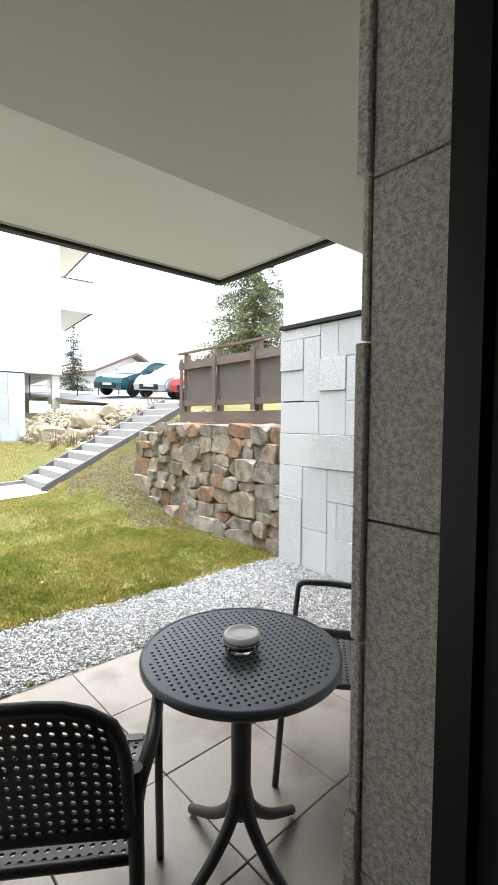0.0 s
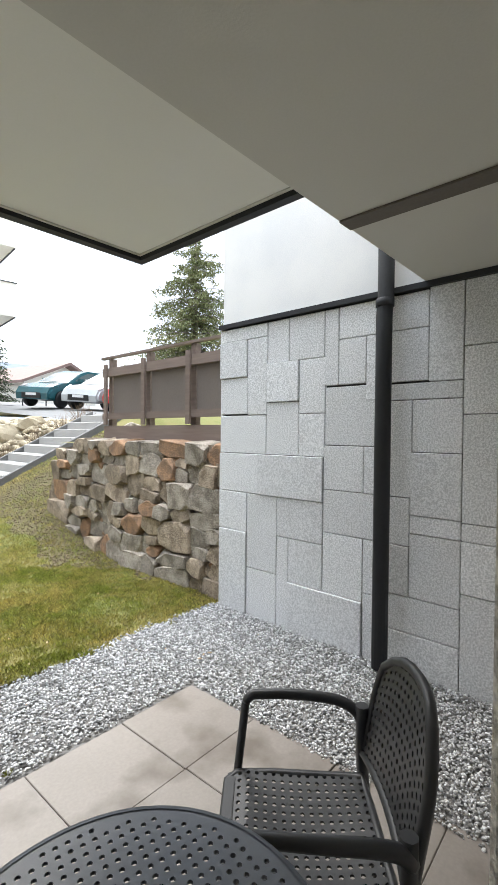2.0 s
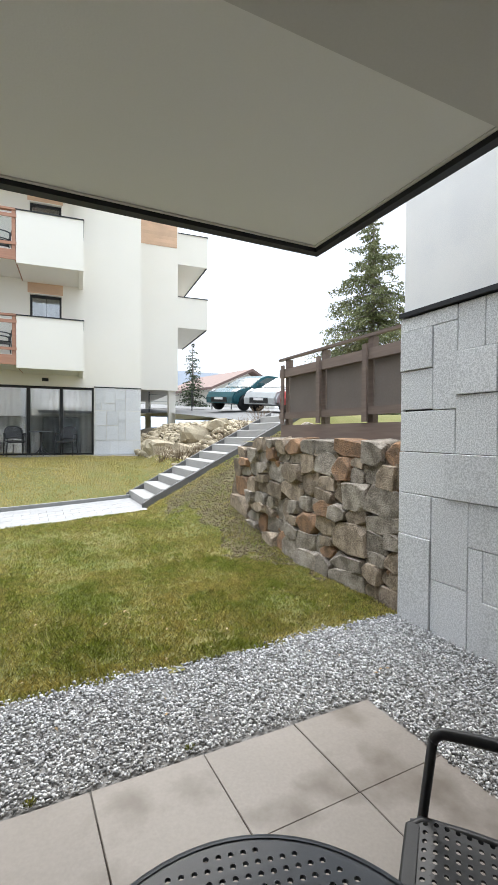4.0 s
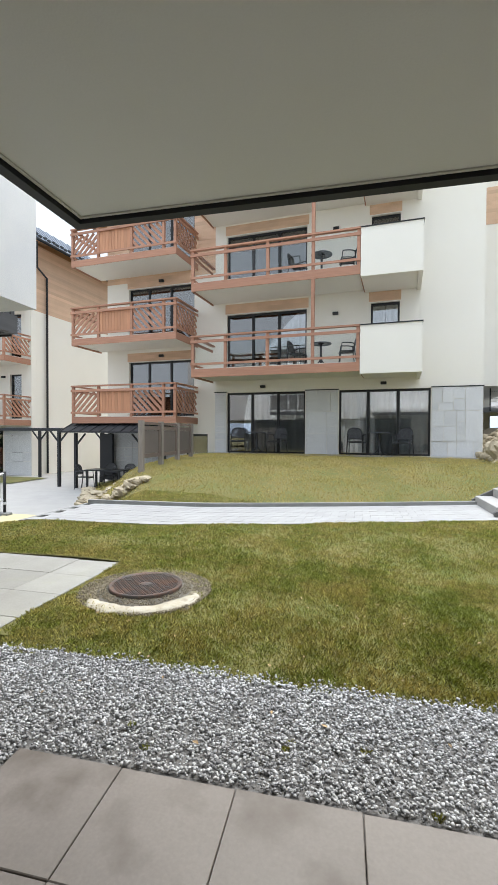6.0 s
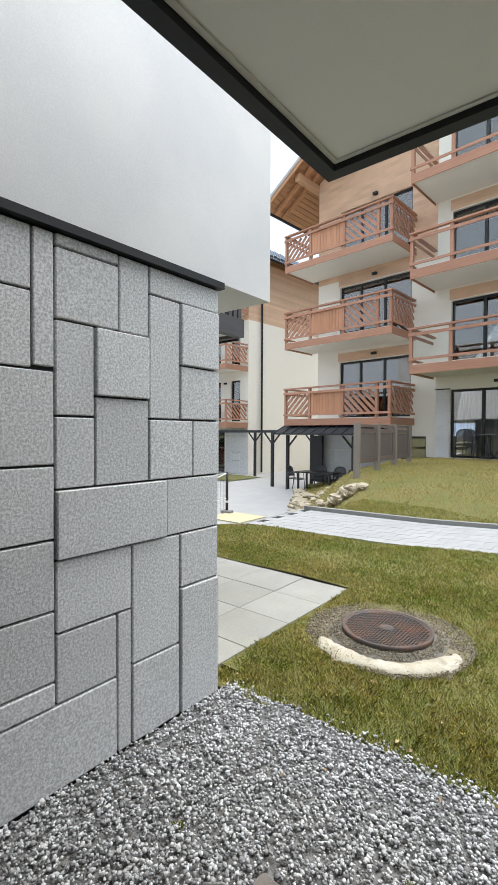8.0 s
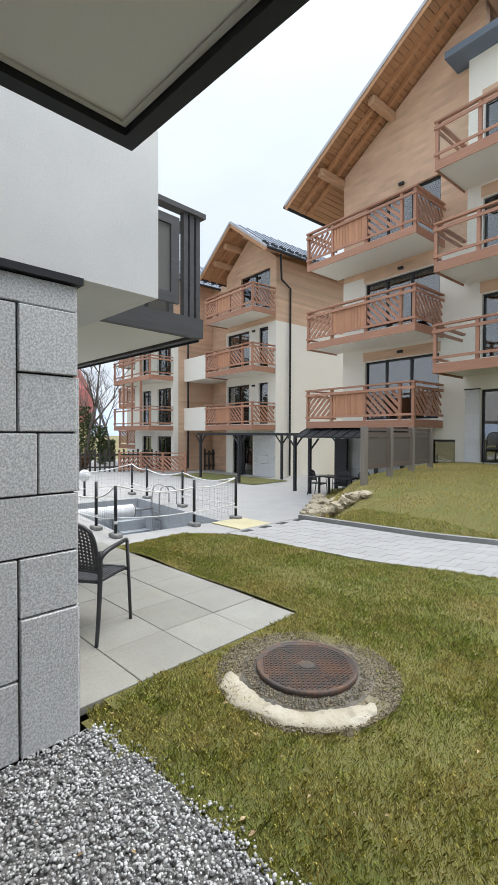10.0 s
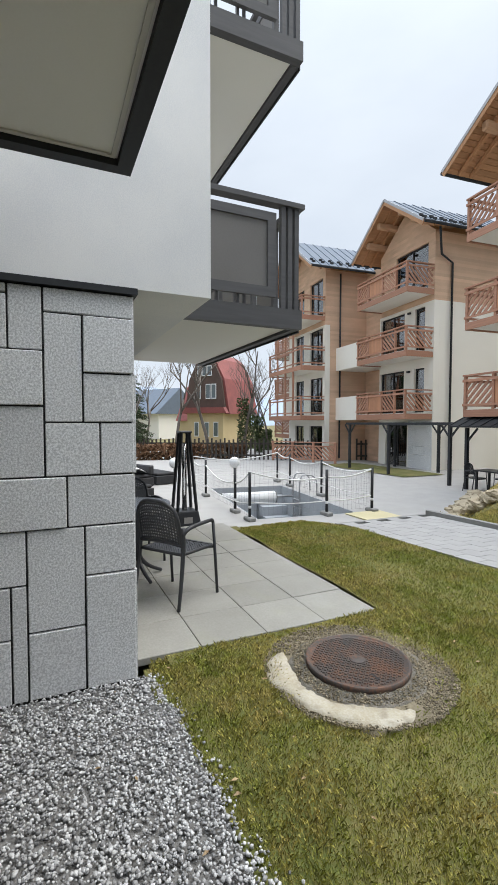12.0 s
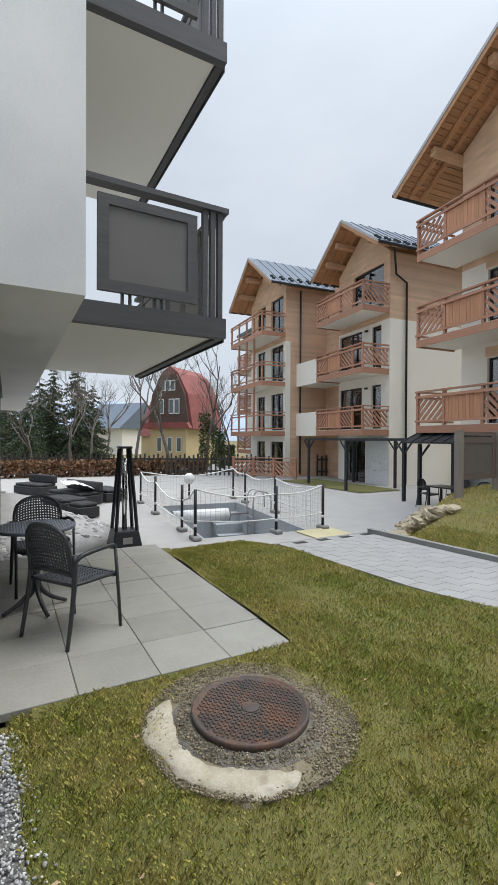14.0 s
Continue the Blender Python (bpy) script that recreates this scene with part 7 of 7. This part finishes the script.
def sofa(x, y, w, d, rot, back, label):
    ob = thing("outdoor_sofa", pose(x, y, PLAZA_Z, 0, 0, rot), label, "sofa", "outdoor sofas")
    boxpart("base", (-w / 2, w / 2, -d / 2, d / 2, 0.03, 0.32), CUSHION, ob, r=0.02)
    boxpart("cushion", (-w / 2 + 0.04, w / 2 - 0.04, -d / 2 + 0.04, d / 2 - 0.04, 0.325, 0.42), CUSHION, ob, r=0.03)
    if back:
        boxpart("backrest", (-w / 2, w / 2, d / 2 - 0.18, d / 2, 0.425, 0.72), CUSHION, ob, r=0.03)


sofa(-12.2, 5.05, 0.7, 0.6, 20, False, "black rattan footstool on the terrace")
sofa(-13.6, 4.75, 1.4, 0.8, 20, False, "black rattan bench on the terrace")
sofa(-15.2, 5.2, 1.9, 0.9, 25, True, "black rattan sofa under a white sheet")
sofa(-15.6, 6.3, 1.6, 0.8, 15, False, "low black rattan lounger on the terrace")
sofa(-18.5, 4.2, 1.6, 0.8, 30, True, "black rattan sofa near the garden")
bm = bmesh.new()
nx, ny = 16, 12
hv = [[bm.verts.new((-15.0 + 1.3 * i / nx - 0.6, 5.0 + 0.9 * j / ny - 0.2, PLAZA_Z + 0.74 - 0.10 * abs(noise.noise((i * 0.45, j * 0.45, 2))) - 0.2 * (j / ny) ** 3)) for j in range(ny + 1)] for i in range(nx + 1)]
for i in range(nx):
    for j in range(ny):
        bm.faces.new((hv[i][j], hv[i + 1][j], hv[i + 1][j + 1], hv[i][j + 1])).smooth = True
sh = part("dust_sheet", bm, PLASTER)
tagged(sh, "crumpled white sheet over the sofa", "sheet")
pl, sz = [], []
hp = random.Random(8)
for i in range(1400):
    a, r = hp.uniform(0, 6.28), hp.random() ** 0.6 * 2.3
    pl.append((-10.3 + r * math.cos(a), 3.0 + r * math.sin(a), PLAZA_Z + max(0.02, 1.0 * (1 - r / 2.4))))
    sz.append(hp.uniform(0.03, 0.13))
scatter("rubble_heap", pl, sz, None, material("white_rubble", (0.42, 0.42, 0.42), (0.27, 0.27, 0.27), 0.95, 5, 40, 0.3, island=0.4), "heap of pale building rubble on the terrace", "rubble", 0.6, 15)
bm = bmesh.new()
lathe(bm, [(2.6, PLAZA_Z - 0.02), (1.9, PLAZA_Z + 0.25), (1.2, PLAZA_Z + 0.58), (0.5, PLAZA_Z + 0.92), (0.01, PLAZA_Z + 1.0)], 20, (-10.3, 3.0))
tagged(part("sand_mound", bm, material("pale_sand", (0.40, 0.40, 0.40), (0.30, 0.30, 0.30), 1.0, 3, 30, 0.5)), "heap of pale sand on the terrace", "sand heap")
for x, y in ((-14.6, 9.0), (-15.2, 6.9)):
    gl = thing("globe_lamp", pose(x, y, PLAZA_Z), "white globe garden lamp on a short stem", "lamp", "globe lamps")
    bm = bmesh.new()
    tube(bm, [(0, 0, 0), (0, 0, 0.55)], 0.04, 8)
    part("stem", bm, TRIM, gl)
    bm = bmesh.new()
    bmesh.ops.create_uvsphere(bm, u_segments=20, v_segments=14, radius=0.2)
    for f in bm.faces:
        f.smooth = True
    g = part("globe", bm, PLASTER, gl, "white glass globe")
    g.location = (0, 0, 0.72)

# red-brown lattice railing and a strip of grass by the far buildings
railing = thing("lattice_railing", pose(-22.7, 14.8, PLAZA_Z, 0, 0, 30.5) @ Matrix.Diagonal((1.14, 1, 1, 1)), "red-brown timber lattice railing beyond the pool", "fence")
for x in (0.0, 1.15, 2.3, 3.45):
    boxpart("post", (x - 0.05, x + 0.05, -0.05, 0.05, 0, 1.08), REDWOOD, railing)
boxpart("handrail", (-0.08, 3.53, -0.06, 0.06, 1.08, 1.13), REDWOOD, railing)
boxpart("rail", (-0.05, 3.5, -0.075, -0.052, 0.12, 0.2), REDWOOD, railing)
boxpart("rail", (-0.05, 3.5, -0.075, -0.052, 0.86, 0.94), REDWOOD, railing)
for x in (0.05, 1.2, 2.35):
    bm = bmesh.new()
    lattice(bm, (x, 0.0), (x + 1.05, 0.0), 0.2, 0.86, x > 1)
    part("lattice", bm, REDWOOD, railing)
sheet("grass_strip", -19.0, -13.0, 15.6, 17.9, 0.5, lambda x, y: PLAZA_Z + 0.03, lambda x, y: True, LAWN, "small strip of green lawn before the far building", "lawn")

# garden fence, hedge, villa and far hills
DARK_BOARD = material("dark_board", (0.06, 0.052, 0.045), None, 0.9, 5, 40, 0.1)
gf = thing("garden_fence", pose(-31.0, 0, -0.75, 0, 0, 62), "dark timber picket fence at the end of the garden", "fence")
for i in range(130):
    boxpart("picket", (i * 0.26 - 6, i * 0.26 - 5.9, -0.02, 0.02, 0, 1.35 + 0.06 * (i % 3)), DARK_BOARD, gf)
boxpart("rail", (-6, 27.6, 0.025, 0.06, 0.4, 0.5), DARK_BOARD, gf)
boxpart("rail", (-6, 27.6, 0.025, 0.06, 1.1, 1.2), DARK_BOARD, gf)
RUST_HEDGE = material("rusty_hedge", (0.22, 0.12, 0.065), (0.16, 0.09, 0.05), 0.9, 2, 20, 0.0, island=0.4)
hb = bmesh.new()
hr = random.Random(2)
for i in range(5200):
    t = hr.random()
    p = Vector((-27.5 + hr.uniform(-0.5, 0.5) + 5.0 * t * 0.5, -2 + 16 * t, -0.75 + hr.random() ** 0.7 * 1.1))
    leaf_cards(hb, p, 0.22, hr)
hedge = part("hedge", hb, RUST_HEDGE)
tagged(hedge, "rust brown beech hedge before the garden fence", "hedge")

villa = thing("villa", pose(-40.7, 16.7, -3.2, 0, 0, 217.0) @ Matrix.Diagonal((0.8, 0.8, 1.1, 1)), "old yellow villa with a red mansard roof", "house")
YELLOW = material("yellow_render", (0.62, 0.50, 0.30), (0.55, 0.44, 0.26), 0.9, 1, 40, 0.1)
RED_ROOF = material("red_metal_roof", (0.30, 0.085, 0.075), (0.19, 0.06, 0.055), 0.6, 1.5, 30, 0.1)
BROWN_SHINGLE = material("brown_shingle", (0.12, 0.08, 0.065), (0.09, 0.06, 0.05), 0.9, 2, 30, 0.3)
boxpart("wall", (-2.6, 2.6, -7, 0, 0, 5.4), YELLOW, villa)
bm = bmesh.new()
prism(bm, [(-2.9, 5.4), (2.9, 5.4), (2.3, 8.2), (1.1, 9.9), (-1.1, 9.9), (-2.3, 8.2)], "y", -0.35, -0.05)
part("gable", bm, BROWN_SHINGLE, villa, "brown shingled gable")
bm = bmesh.new()
prism(bm, [(-3.3, 5.2), (3.3, 5.2), (2.55, 8.25), (1.15, 10.1), (0, 10.7), (-1.15, 10.1), (-2.55, 8.25)], "y", -7.4, -0.36)
part("roof", bm, RED_ROOF, villa, "red mansard roof")
bm = bmesh.new()
prism(bm, [(-3.4, 5.25), (3.4, 5.25), (3.0, 5.75), (-3.0, 5.75)], "y", -0.05, 0.6)
part("canopy", bm, RED_ROOF, villa)
for x, z in ((-1.3, 6.5), (-0.5, 6.5), (0.9, 6.5), (-0.7, 8.5), (0.0, 8.5), (0.7, 8.5), (-1.6, 3.2), (-0.3, 3.2), (1.2, 3.2), (-1.6, 1.3), (1.2, 1.3)):
    h_ = 1.3 if z < 7 else 0.9
    fr = boxpart("window", (x - 0.34, x + 0.34, -0.02 if z > 5 else 0.002, 0.05, z, z + h_), PLASTER, villa, "white framed window")
    boxpart("pane", (x - 0.26, x + 0.26, 0.051, 0.06, z + 0.08, z + h_ - 0.08), SKY_TONED_GLASS, fr)
bm = bmesh.new()
prism(bm, [(-6.2, 4.6), (-3.6, 7.9), (-1.0, 4.6)], "x", 2.0, 5.2)
part("side_roof", bm, RED_ROOF, villa, "lower red gable roof")
boxpart("wing", (2.6, 4.9, -5.9, -1.3, 0, 4.7), YELLOW, villa)

# Blue-grey base carries the haze of distance over the woods.
HILLS = material("haze_tinted_hills", (0.30, 0.36, 0.45), (0.34, 0.40, 0.48), 1.0, 0.004, 0.02, 0.0)
hv, hf = [], []
n = 120
for i in range(n + 1):
    a = 2 * math.pi * i / n
    top = 95 + 55 * noise.noise((math.cos(a) * 3, math.sin(a) * 3, 1)) + 18 * noise.noise((math.cos(a) * 12, math.sin(a) * 12, 5))
    for r, z in ((1500, -20), (1650, top), (1900, -20)):
        hv.append((r * math.cos(a), r * math.sin(a), z))
for i in range(n):
    for k in range(2):
        hf.append((i * 3 + k, i * 3 + 3 + k, i * 3 + 4 + k, i * 3 + 1 + k))
tagged(new("backdrop", raw_mesh("backdrop", hv, hf, HILLS, True)), "distant wooded hills tinted blue-grey for haze", "hills", kind="structure")
for i, (px, depth, w) in enumerate(((215, 70, 9), (255, 85, 8), (180, 95, 10))):
    lat = (px - 441) / 795
    ho = thing("house", pose(0.617 + depth * (-0.88 + 0.474 * lat), 3.24 + depth * (0.474 + 0.88 * lat), -1, 0, 0, 30 + 20 * i), "distant grey roofed house behind the trees", "house", "distant houses")
    boxpart("wall", (-w / 2, w / 2, -4, 4, 0, 4), CREAM, ho)
    bm = bmesh.new()
    prism(bm, [(-5, 4), (0, 8), (5, 4)], "x", -w / 2 - 0.5, w / 2 + 0.5)
    part("roof", bm, ROOF, ho)

# chairs and tables on the terraces and balconies across the lawn
def across(u, v, z, du, dv):
    return ACROSS @ facing(u, v, z, du, dv)


for u, du in ((0.55, 0.3), (1.95, -0.3), (4.55, 0.3), (5.95, -0.3)):
    copy_thing(chair_one, across(u, -0.05 - 0.3, 0.8, du, -1))
for u in (1.25, 5.25):
    bistro_table(ACROSS @ pose(u, -0.35, 0.8), "round dark bistro table before the glazed doors", "bistro tables")
for k in (1, 2):
    z = 0.81 + FB * k
    for u, du in ((2.75, 1), (4.3, -1)):
        copy_thing(chair_one, across(u, -0.9, z, du, -0.2))
    bistro_table(ACROSS @ pose(3.5, -0.9, z), "round dark bistro table on the timber balcony", "bistro tables")
